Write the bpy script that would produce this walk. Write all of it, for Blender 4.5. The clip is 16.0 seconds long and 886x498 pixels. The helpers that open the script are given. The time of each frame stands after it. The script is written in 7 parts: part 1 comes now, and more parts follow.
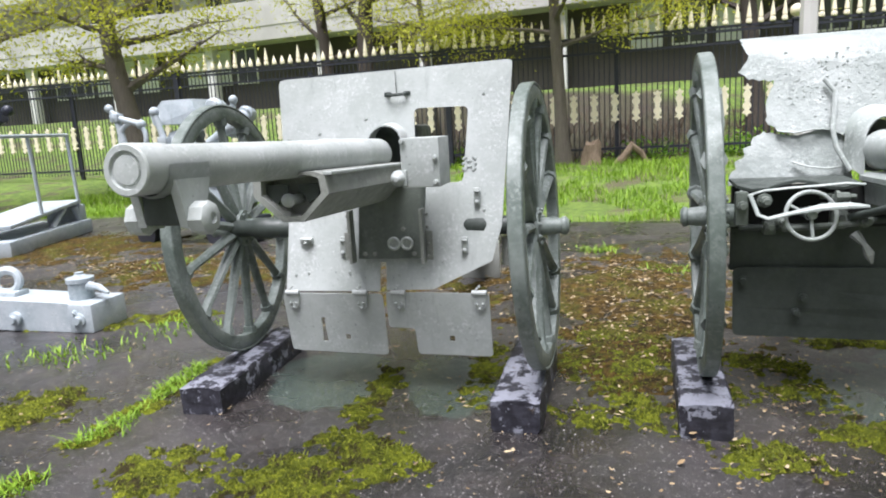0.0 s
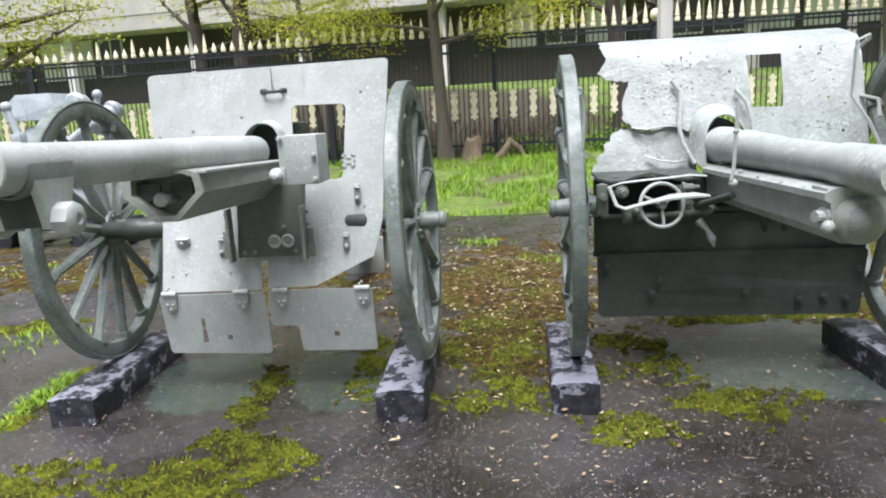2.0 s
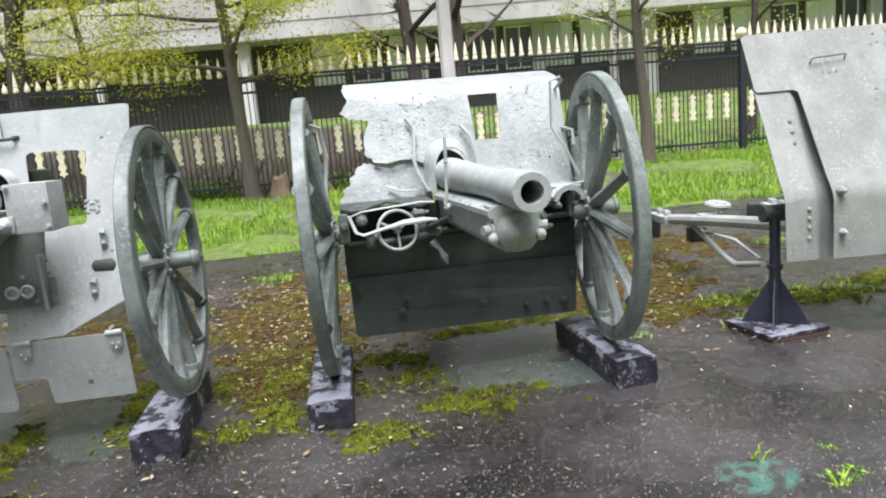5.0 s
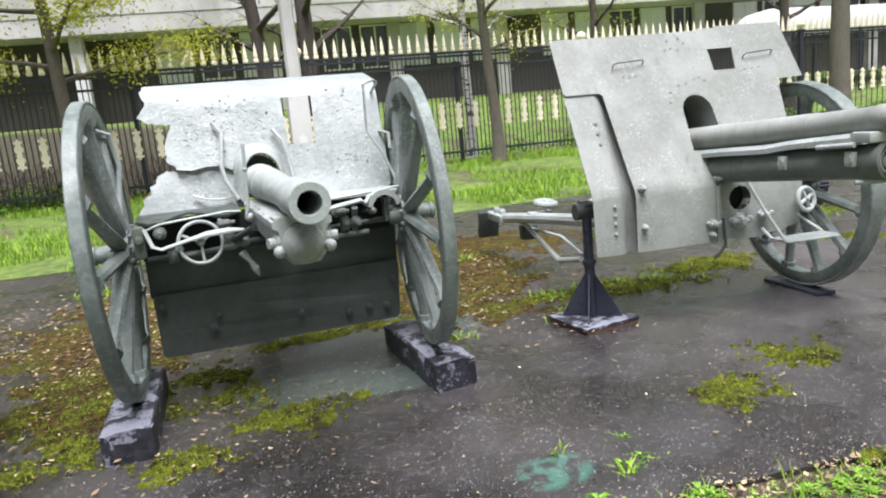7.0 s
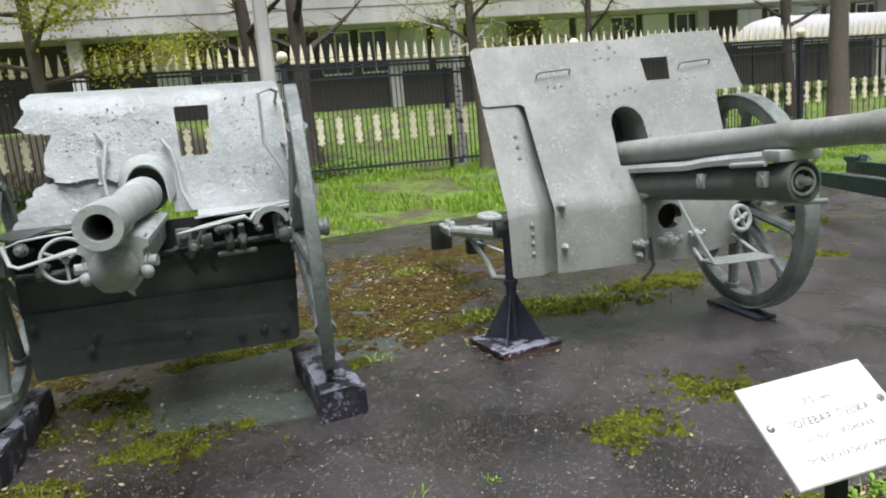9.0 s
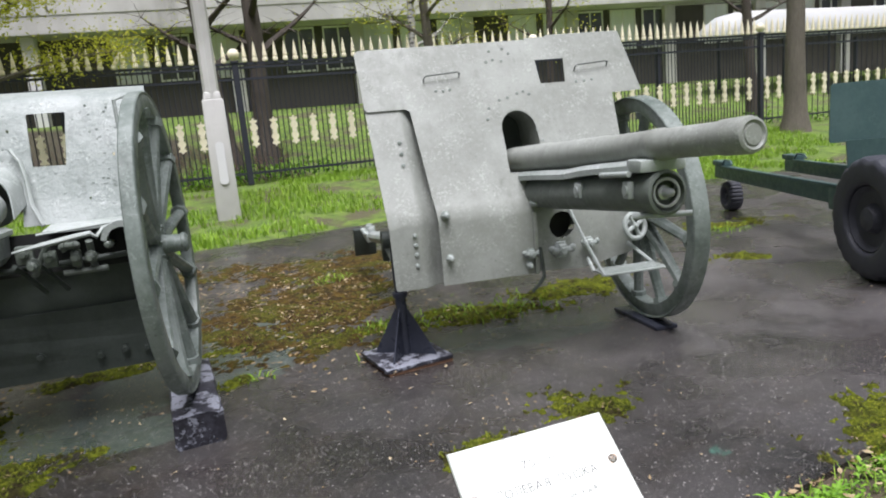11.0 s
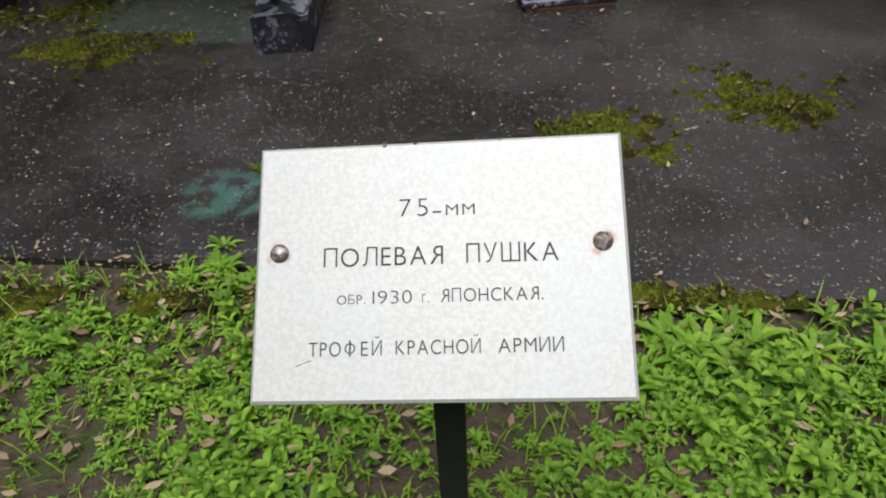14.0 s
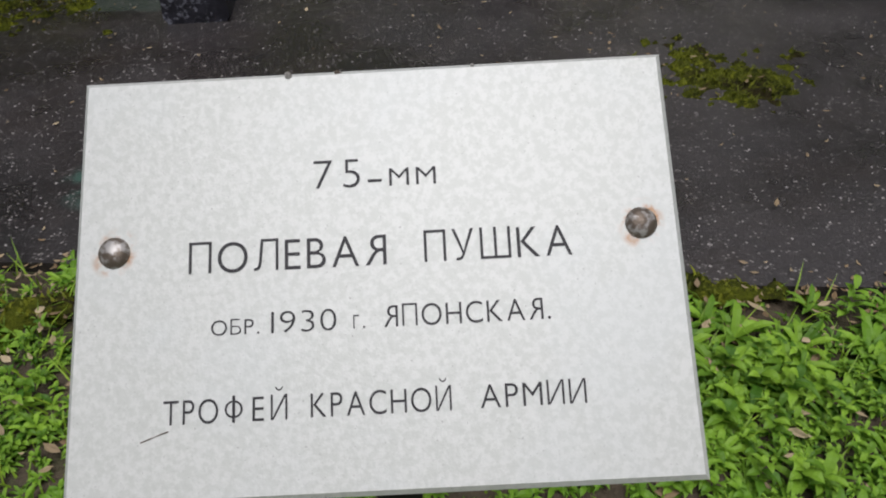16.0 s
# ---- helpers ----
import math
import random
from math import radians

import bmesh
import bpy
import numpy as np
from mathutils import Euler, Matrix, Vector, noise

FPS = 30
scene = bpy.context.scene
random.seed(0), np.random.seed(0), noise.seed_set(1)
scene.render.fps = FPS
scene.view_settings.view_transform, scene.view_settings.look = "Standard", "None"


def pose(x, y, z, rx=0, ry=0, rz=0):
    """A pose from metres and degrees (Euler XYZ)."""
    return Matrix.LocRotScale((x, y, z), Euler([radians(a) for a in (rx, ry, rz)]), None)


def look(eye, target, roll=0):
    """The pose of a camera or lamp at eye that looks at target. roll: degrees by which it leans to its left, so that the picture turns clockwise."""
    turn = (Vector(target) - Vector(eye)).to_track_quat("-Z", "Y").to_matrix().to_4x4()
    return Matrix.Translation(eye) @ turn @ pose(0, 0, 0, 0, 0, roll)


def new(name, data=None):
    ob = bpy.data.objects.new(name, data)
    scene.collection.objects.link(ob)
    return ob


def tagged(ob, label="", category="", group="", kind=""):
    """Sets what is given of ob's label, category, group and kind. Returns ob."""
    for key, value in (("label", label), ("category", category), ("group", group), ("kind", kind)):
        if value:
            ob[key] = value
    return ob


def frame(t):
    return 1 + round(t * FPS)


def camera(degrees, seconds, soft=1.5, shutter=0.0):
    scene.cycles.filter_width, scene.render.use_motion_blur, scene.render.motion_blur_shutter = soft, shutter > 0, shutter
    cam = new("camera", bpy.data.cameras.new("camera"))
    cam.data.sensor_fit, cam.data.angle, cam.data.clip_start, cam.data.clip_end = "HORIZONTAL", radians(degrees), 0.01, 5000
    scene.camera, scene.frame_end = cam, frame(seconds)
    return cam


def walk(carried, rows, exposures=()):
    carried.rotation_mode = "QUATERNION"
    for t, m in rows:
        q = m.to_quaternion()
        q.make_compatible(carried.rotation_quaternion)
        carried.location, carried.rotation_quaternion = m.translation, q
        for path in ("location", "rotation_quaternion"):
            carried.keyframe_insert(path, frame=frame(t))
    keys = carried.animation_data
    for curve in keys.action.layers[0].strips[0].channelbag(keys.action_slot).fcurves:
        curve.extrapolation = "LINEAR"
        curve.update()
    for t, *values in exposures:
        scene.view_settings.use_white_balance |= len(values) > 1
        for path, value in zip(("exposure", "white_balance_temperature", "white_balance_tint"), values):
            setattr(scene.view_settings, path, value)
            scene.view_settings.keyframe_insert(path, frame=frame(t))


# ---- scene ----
cam = camera(66.4, 16.0, 2.0)
PATH = [
    (0, (0.257, -0.012, 1.314), (0.145, 1.952, 0.952), -3.2),
    (0.5, (0.26, -0.022, 1.32), (0.224, 1.945, 0.957), -3.4),
    (1, (0.263, -0.044, 1.322), (0.329, 1.923, 0.965), -2.8),
    (1.5, (0.268, -0.067, 1.322), (0.416, 1.891, 0.942), -3.2),
    (2, (0.286, -0.088, 1.319), (0.503, 1.862, 0.928), -3.1),
    (2.5, (0.316, -0.123, 1.328), (0.627, 1.821, 0.975), -3.4),
    (3, (0.371, -0.183, 1.334), (0.759, 1.752, 1.012), -3.7),
    (3.5, (0.451, -0.257, 1.329), (0.882, 1.669, 1.005), -4.4),
    (4, (0.531, -0.35, 1.32), (1.065, 1.555, 1.027), -4.0),
    (4.2, (0.556, -0.368, 1.317), (1.129, 1.524, 1.015), -4.3),
    (6.3, (0.766, -0.44, 1.289), (1.623, 1.334, 0.946), -4.7),
    (6.5, (0.809, -0.436, 1.293), (1.698, 1.32, 0.938), -4.7),
    (7, (0.909, -0.466, 1.305), (1.943, 1.207, 0.942), -5.4),
    (7.5, (1.054, -0.528, 1.3), (2.056, 1.174, 0.985), -4.7),
    (8, (1.193, -0.586, 1.302), (2.192, 1.109, 0.942), -5.0),
    (8.5, (1.326, -0.593, 1.292), (2.389, 1.065, 0.944), -5.3),
    (9, (1.514, -0.583, 1.291), (2.522, 1.109, 0.945), -4.9),
    (9.5, (1.645, -0.624, 1.292), (2.717, 1.026, 0.933), -6.1),
    (9.7, (1.685, -0.638, 1.292), (2.75, 1.021, 0.956), -5.1),
    (11.8, (2.356, -0.744, 1.309), (3.361, 0.925, 0.853), -5.7),
    (12, (2.429, -0.713, 1.293), (3.348, 0.988, 0.781), -5.1),
    (12.5, (2.577, -0.608, 1.264), (3.128, 1.16, 0.509), -4.4),
    (13, (2.65, -0.515, 1.199), (3.046, 1.189, 0.228), -3.3),
    (13.5, (2.666, -0.407, 1.115), (2.94, 1.183, -0.067), -4.4),
    (14, (2.671, -0.31, 1.032), (2.972, 1.211, -0.23), -2.9),
    (14.5, (2.684, -0.247, 0.978), (3.057, 1.24, -0.306), -1.1),
    (15, (2.694, -0.208, 0.941), (3.136, 1.263, -0.339), 0.3),
    (15.5, (2.698, -0.176, 0.922), (3.164, 1.29, -0.356), 0.7),
    (16, (2.699, -0.153, 0.903), (3.174, 1.301, -0.386), 0.4),
]
EXPOSURES = [(t, e, k, d) for t, e, k, d in ((0, 1.55, 6280, 15.5), (6.5, 1.55, 6280, 15.5), (8, 1.6, 6250, 15), (8.9, 1.08, 6300, 15), (9.5, 1.1, 6300, 15), (12, 1.1, 6330, 15), (12.6, 0.8, 6400, 16), (13.1, 0.36, 6430, 16), (14, 0.16, 6450, 16), (15, -0.05, 6430, 16), (16, -0.14, 6420, 16))]
walk(cam, [(t, look(eye, target, roll)) for t, eye, target, roll in PATH], EXPOSURES)

# ---------------------------------------------------------------- world and light
world = bpy.data.worlds.new("overcast_sky")
scene.world = world
world.use_nodes = True
wt = world.node_tree
sky = wt.nodes.new("ShaderNodeTexSky")
sky.sky_type, sky.sun_disc = "NISHITA", False
sky.sun_elevation, sky.sun_rotation = radians(74), radians(198)
sky.air_density, sky.dust_density, sky.ozone_density = 1.0, 6.0, 1.0
grey = wt.nodes.new("ShaderNodeHueSaturation")
grey.inputs["Saturation"].default_value = 0.45
wt.links.new(sky.outputs[0], grey.inputs["Color"])
wt.links.new(grey.outputs[0], wt.nodes["Background"].inputs["Color"])
wt.nodes["Background"].inputs["Strength"].default_value = 0.033
sun = new("sun", bpy.data.lights.new("sun", "SUN"))
sun.data.energy, sun.data.angle, sun.data.color = 2.7, radians(42), (0.98, 0.98, 1.0)
sun.matrix_world = look((0, 0, 0), (0.09, 0.28, -0.955))

# ---------------------------------------------------------------- material helpers


class Nodes:
    """A principled material with short ways to noise, ramps, mixes and bumps."""

    def __init__(self, name, rough=0.6, metal=0.0, spec=0.5):
        self.m = bpy.data.materials.new(name)
        self.m.use_nodes = True
        self.t = self.m.node_tree
        self.b = self.t.nodes["Principled BSDF"]
        self.b.inputs["Roughness"].default_value = rough
        self.b.inputs["Metallic"].default_value = metal
        self.b.inputs["Specular IOR Level"].default_value = spec
        self.pos = self.t.nodes.new("ShaderNodeNewGeometry")

    def link(self, a, b):
        self.t.links.new(a, b)

    def noise(self, scale, detail=4, rough=0.6, stretch=None, dist=0.0):
        n = self.t.nodes.new("ShaderNodeTexNoise")
        n.inputs["Scale"].default_value, n.inputs["Detail"].default_value = scale, detail
        n.inputs["Roughness"].default_value, n.inputs["Distortion"].default_value = rough, dist
        if stretch:
            mp = self.t.nodes.new("ShaderNodeMapping")
            mp.inputs["Scale"].default_value = stretch
            self.link(self.pos.outputs["Position"], mp.inputs["Vector"])
            self.link(mp.outputs[0], n.inputs["Vector"])
        else:
            self.link(self.pos.outputs["Position"], n.inputs["Vector"])
        return n.outputs["Fac"]

    def cells(self, scale, feature="F1", out="Distance"):
        n = self.t.nodes.new("ShaderNodeTexVoronoi")
        n.feature = feature
        n.inputs["Scale"].default_value = scale
        self.link(self.pos.outputs["Position"], n.inputs["Vector"])
        return n.outputs[out]

    def steps(self, fac, lo, hi, a=0.0, b=1.0):
        n = self.t.nodes.new("ShaderNodeMapRange")
        n.interpolation_type = "SMOOTHSTEP"
        for key, v in zip(("From Min", "From Max", "To Min", "To Max"), (lo, hi, a, b)):
            n.inputs[key].default_value = v
        self.link(fac, n.inputs["Value"])
        return n.outputs["Result"]

    def math(self, op, a, b):
        n = self.t.nodes.new("ShaderNodeMath")
        n.operation = op
        for i, v in enumerate((a, b)):
            if isinstance(v, (int, float)):
                n.inputs[i].default_value = v
            else:
                self.link(v, n.inputs[i])
        return n.outputs[0]

    def mix(self, fac, a, b):
        n = self.t.nodes.new("ShaderNodeMix")
        n.data_type = "RGBA"
        for key, v in (("Factor", fac), ("A", a), ("B", b)):
            slot = [s for s in n.inputs if s.name == key and s.type == ("VALUE" if key == "Factor" else "RGBA")][0]
            if isinstance(v, (tuple, list)):
                slot.default_value = (*v, 1)
            elif isinstance(v, (int, float)):
                slot.default_value = v
            else:
                self.link(v, slot)
        return [s for s in n.outputs if s.type == "RGBA"][0]

    def random(self):
        return self.t.nodes.new("ShaderNodeObjectInfo").outputs["Random"]

    def island(self):
        return self.pos.outputs["Random Per Island"]

    def spot(self, x, y, rx, ry, turn=0.0):
        """1 inside a soft patch of the ground, 0 outside."""
        s = self.t.nodes.new("ShaderNodeMapping")
        s.vector_type = "TEXTURE"
        s.inputs["Location"].default_value, s.inputs["Scale"].default_value = (x, y, 0), (rx, ry, 100)
        s.inputs["Rotation"].default_value = (0, 0, radians(turn))
        self.link(self.pos.outputs["Position"], s.inputs["Vector"])
        ln = self.t.nodes.new("ShaderNodeVectorMath")
        ln.operation = "LENGTH"
        self.link(s.outputs[0], ln.inputs[0])
        return self.steps(ln.outputs["Value"], 1.15, 0.7)

    def colour(self, c):
        if isinstance(c, tuple):
            self.b.inputs["Base Color"].default_value = (*c, 1)
        else:
            self.link(c, self.b.inputs["Base Color"])
        return self

    def rough(self, r):
        self.link(r, self.b.inputs["Roughness"])
        return self

    def bump(self, h, strength=0.3, dist=0.01):
        n = self.t.nodes.new("ShaderNodeBump")
        n.inputs["Strength"].default_value, n.inputs["Distance"].default_value = strength, dist
        self.link(h, n.inputs["Height"])
        if self.b.inputs["Normal"].links:
            self.link(self.b.inputs["Normal"].links[0].from_socket, n.inputs["Normal"])
        self.link(n.outputs[0], self.b.inputs["Normal"])
        return self


def gun_paint(name, base, worn, dark, flake=0.5, rough=0.42, pits=0.0):
    """Old brushed paint: cloudy fading, lifted pale flakes, small dark chips, rain runs and brush relief."""
    k = Nodes(name, rough, 0.0, 0.4)
    patch = k.steps(k.noise(3.2, 6, 0.65), 0.38, 0.66)
    c = k.mix(k.math("MULTIPLY", patch, 0.7), base, worn)
    c = k.mix(k.steps(k.noise(34, 4, 0.7), 0.46, 0.7, 0.0, 0.4), c, worn)
    flakes = k.math("MULTIPLY", k.steps(k.noise(60, 5, 0.75), 0.53, 0.60), k.steps(k.noise(7, 4, 0.6), 0.46, 0.60))
    c = k.mix(k.math("MULTIPLY", flakes, flake), c, tuple(min(0.72, v * 1.45 + 0.02) for v in worn))
    chips = k.math("MULTIPLY", k.steps(k.noise(75, 3, 0.65), 0.65, 0.69), k.steps(k.noise(4.5, 4, 0.6), 0.42, 0.58))
    c = k.mix(k.math("MULTIPLY", chips, 0.7), c, dark)
    runs = k.steps(k.noise(1.0, 5, 0.6, (14, 14, 1.2)), 0.55, 0.75)
    c = k.mix(k.math("MULTIPLY", runs, 0.3), c, dark)
    k.colour(c)
    k.rough(k.steps(k.noise(18, 4), 0.3, 0.7, rough - 0.1, rough + 0.18))
    if pits:
        k.bump(k.noise(30, 5, 0.65), pits, 0.03).bump(k.steps(k.cells(38), 0.12, 0.3), pits * 0.6, 0.012)
    k.bump(k.noise(70, 3, 0.6), 0.22, 0.004).bump(flakes, 0.25, 0.002).bump(k.noise(9, 4, 0.5), 0.14, 0.012)
    return k.m


PAINT = gun_paint("weathered_grey_green_paint", (0.285, 0.32, 0.295), (0.43, 0.46, 0.445), (0.08, 0.095, 0.08))
PAINT_PALE = gun_paint("sun_bleached_grey_paint", (0.35, 0.38, 0.36), (0.47, 0.50, 0.485), (0.10, 0.115, 0.10), 0.4, 0.45)
PAINT_PITTED = gun_paint("blistered_grey_green_paint", (0.27, 0.305, 0.285), (0.43, 0.46, 0.445), (0.09, 0.105, 0.09), 0.45, 0.45, 0.25)
PAINT_WHEEL = gun_paint("dark_weathered_wheel_paint", (0.105, 0.132, 0.115), (0.275, 0.31, 0.29), (0.04, 0.05, 0.04), 0.4, 0.45)
PAINT_OLIVE = gun_paint("grey_olive_paint", (0.235, 0.248, 0.222), (0.335, 0.352, 0.325), (0.08, 0.09, 0.07), 0.4, 0.38)
# darker copy of the gun paint, standing for shade under barrels and shields
PAINT_SHADED = gun_paint("shaded_green_paint", (0.10, 0.118, 0.10), (0.16, 0.18, 0.16), (0.03, 0.035, 0.03), 0.25, 0.45)
# dark green of aprons and fittings; also paints shade in openings and cavities
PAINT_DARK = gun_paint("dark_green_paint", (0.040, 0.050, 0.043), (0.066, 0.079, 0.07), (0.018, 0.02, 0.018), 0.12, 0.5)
PAINT_BLUE = gun_paint("pale_blue_paint", (0.33, 0.385, 0.41), (0.50, 0.55, 0.57), (0.07, 0.085, 0.09), 0.4, 0.5)
PAINT_TEAL = gun_paint("blue_green_paint", (0.045, 0.085, 0.085), (0.07, 0.12, 0.115), (0.02, 0.03, 0.03), 0.1, 0.4)
PAINT_NAVY = gun_paint("blue_black_paint", (0.028, 0.032, 0.048), (0.05, 0.055, 0.075), (0.02, 0.02, 0.02), 0.12, 0.35)

k = Nodes("worn_black_timber", 0.55)
grain = k.noise(6, 6, 0.7, (1, 1, 3))
c = k.mix(k.steps(k.noise(22, 5), 0.4, 0.65), (0.014, 0.014, 0.020), (0.036, 0.036, 0.048))
up = k.t.nodes.new("ShaderNodeSeparateXYZ")
k.link(k.pos.outputs["True Normal"], up.inputs[0])
# trodden paint: the upper faces are worn through to grey wood, the sides only in spots
tread = k.steps(up.outputs["Z"], 0.6, 0.9, 0.0, 0.075)
bare = k.steps(k.math("ADD", k.noise(9, 7, 0.75), tread), 0.55, 0.60, 0.0, 0.85)
c = k.mix(bare, c, k.mix(k.noise(30, 5, 0.7), (0.17, 0.18, 0.215), (0.36, 0.375, 0.43)))
c = k.mix(k.steps(k.noise(14, 3), 0.66, 0.74), c, (0.08, 0.06, 0.045))
BLOCK = k.colour(c).bump(grain, 0.4, 0.015).bump(k.noise(40, 4), 0.35, 0.006).bump(bare, -0.4, 0.004).m

k = Nodes("bright_steel", 0.42, 0.35)
k.colour(k.mix(k.noise(30, 4), (0.30, 0.32, 0.31), (0.55, 0.57, 0.56))).bump(k.noise(90, 2), 0.2, 0.003)
STEEL = k.m
# black of the plaque post; inside holes and hollows it paints their shade
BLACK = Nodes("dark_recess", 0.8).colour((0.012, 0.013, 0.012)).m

k = Nodes("damp_asphalt", 0.5, 0.0, 0.85)
fine = k.noise(160, 4, 0.7)
broad = k.noise(0.9, 5, 0.6)
c = k.mix(k.steps(broad, 0.40, 0.62), (0.0065, 0.0056, 0.0055), (0.031, 0.0265, 0.0255))
c = k.mix(k.math("MULTIPLY", k.steps(k.noise(5, 5), 0.45, 0.7), 0.6), c, (0.034, 0.026, 0.023))
# paler area at the right: sky reflection painted into the asphalt colour
sky_sheen = k.math("MULTIPLY", k.spot(6.6, 1.5, 2.9, 1.6, -12), k.steps(k.noise(1.3, 5, 0.65), 0.34, 0.6))
c = k.mix(k.math("MULTIPLY", sky_sheen, 0.75), c, (0.075, 0.068, 0.066))
c = k.mix(k.steps(fine, 0.5, 0.74, 0.0, 0.6), c, (0.085, 0.078, 0.074))
green = None
for x, y, rx, ry, turn in ((-0.58, 3.42, 0.36, 0.5, 10), (0.06, 3.3, 0.27, 0.5, 10), (2.1, 3.0, 0.46, 0.42, -15), (2.55, 3.2, 0.45, 0.42, 0), (2.4, 2.62, 0.3, 0.22, -20), (3.3, 3.75, 0.42, 0.6, 0), (4.6, 2.4, 0.75, 0.26, -18), (3.05, 3.2, 0.36, 0.35, 0)):
    s = k.spot(x, y, rx, ry, turn)
    green = s if green is None else k.math("MAXIMUM", green, s)
green = k.steps(k.math("ADD", k.math("MULTIPLY", green, 0.85), k.math("MULTIPLY", k.noise(3.6, 8, 0.75), 2.7)), 1.86, 2.02)
c = k.mix(k.math("MULTIPLY", green, 0.85), c, k.mix(k.noise(26, 4), (0.028, 0.046, 0.037), (0.07, 0.10, 0.084)))
teal = k.math("MULTIPLY", k.math("MAXIMUM", k.spot(2.42, 1.33, 0.16, 0.13), k.spot(4.15, 0.75, 0.05, 0.04)), k.steps(k.noise(14, 4), 0.4, 0.62))
c = k.mix(k.math("MULTIPLY", teal, 0.7), c, (0.055, 0.19, 0.14))
specks = k.math("MULTIPLY", k.steps(k.cells(85), 0.30, 0.14), k.steps(k.noise(27, 2), 0.47, 0.58))
c = k.mix(k.math("MULTIPLY", specks, 0.75), c, (0.34, 0.32, 0.30))
chips = k.math("MULTIPLY", k.steps(k.cells(160), 0.34, 0.2), k.steps(k.noise(50, 2), 0.45, 0.55))
c = k.mix(k.math("MULTIPLY", chips, 0.5), c, (0.17, 0.155, 0.15))
crack = k.math("MULTIPLY", k.steps(k.noise(2.2, 8, 0.75), 0.505, 0.498), k.math("MULTIPLY", k.steps(k.noise(2.2, 8, 0.75), 0.490, 0.497), k.steps(k.noise(1.1, 3), 0.55, 0.65)))
c = k.mix(crack, c, (0.012, 0.011, 0.01))
k.colour(c).rough(k.steps(k.noise(1.4, 4), 0.40, 0.60, 0.20, 0.56))
k.bump(fine, 0.5, 0.006).bump(k.noise(38, 3), 0.35, 0.008).bump(k.math("MULTIPLY", crack, -1.0), 0.6, 0.01)
k.b.inputs["Coat Weight"].default_value, k.b.inputs["Coat Roughness"].default_value = 0.5, 0.26
ASPHALT = k.m

k = Nodes("lawn_soil", 0.9)
c = k.mix(k.steps(k.noise(6, 5), 0.35, 0.65), (0.065, 0.115, 0.018), (0.15, 0.225, 0.032))
c = k.mix(k.steps(k.noise(1.1, 5), 0.50, 0.62, 0.0, 0.8), c, (0.085, 0.062, 0.045))
bed = k.math("MAXIMUM", k.spot(1.2, 16.9, 7.5, 1.9, -13), k.spot(0.8, 21.0, 7.0, 5.5, -13))
c = k.mix(k.steps(k.math("ADD", bed, k.math("MULTIPLY", k.noise(1.2, 4), 0.6)), 0.65, 1.2, 0.0, 0.92), c, k.mix(k.noise(5, 6, 0.7), (0.016, 0.014, 0.008), (0.060, 0.043, 0.031)))
SOIL = k.colour(c).bump(k.noise(45, 4), 0.8, 0.03).m
k = Nodes("damp_dark_soil", 0.85)
c = k.mix(k.noise(30, 5), (0.035, 0.027, 0.018), (0.13, 0.10, 0.062))
c = k.mix(k.steps(k.noise(8, 5), 0.5, 0.65), c, (0.05, 0.07, 0.018))
VERGE = k.colour(c).bump(k.noise(60, 5), 0.9, 0.02).m

k = Nodes("moss", 0.95, 0, 0.2)
c = k.mix(k.steps(k.noise(9, 5), 0.35, 0.65), (0.04, 0.05, 0.005), (0.155, 0.185, 0.012))
c = k.mix(k.steps(k.noise(55, 4, 0.7), 0.48, 0.7), c, (0.32, 0.35, 0.026))
c = k.mix(k.steps(k.noise(90, 3, 0.7), 0.40, 0.30), c, (0.020, 0.022, 0.004))
c = k.mix(k.steps(k.noise(7, 6, 0.75), 0.50, 0.60, 0.0, 0.9), c, (0.040, 0.029, 0.014))
MOSS = k.colour(c).bump(k.noise(150, 4, 0.7), 1.0, 0.02).m
k = Nodes("brown_moss", 0.95, 0, 0.2)
c = k.mix(k.steps(k.noise(16, 5, 0.7), 0.38, 0.62), (0.028, 0.019, 0.008), (0.115, 0.072, 0.014))
c = k.mix(k.steps(k.noise(3.2, 6, 0.7), 0.45, 0.60, 0.0, 0.85), c, k.mix(k.steps(k.noise(40, 4, 0.7), 0.4, 0.65), (0.035, 0.042, 0.006), (0.145, 0.15, 0.014)))
c = k.mix(k.steps(k.noise(75, 3, 0.7), 0.56, 0.7), c, (0.25, 0.18, 0.07))
c = k.mix(k.steps(k.noise(85, 3, 0.7), 0.42, 0.32), c, (0.018, 0.014, 0.008))
MOSS_BROWN = k.colour(c).bump(k.noise(140, 4, 0.7), 1.0, 0.02).m


def leafy(name, a, b, c3, rough=0.55, trans=0.25):
    k = Nodes(name, rough, 0, 0.35)
    c = k.mix(k.island(), a, b)
    c = k.mix(k.steps(k.noise(1.7, 3), 0.42, 0.7), c, c3)
    k.colour(c)
    tr = k.t.nodes.new("ShaderNodeBsdfTranslucent")
    k.link(c, tr.inputs["Color"])
    mx = k.t.nodes.new("ShaderNodeMixShader")
    mx.inputs[0].default_value = trans
    k.link(k.b.outputs[0], mx.inputs[1])
    k.link(tr.outputs[0], mx.inputs[2])
    k.link(mx.outputs[0], k.t.nodes["Material Output"].inputs["Surface"])
    return k.m


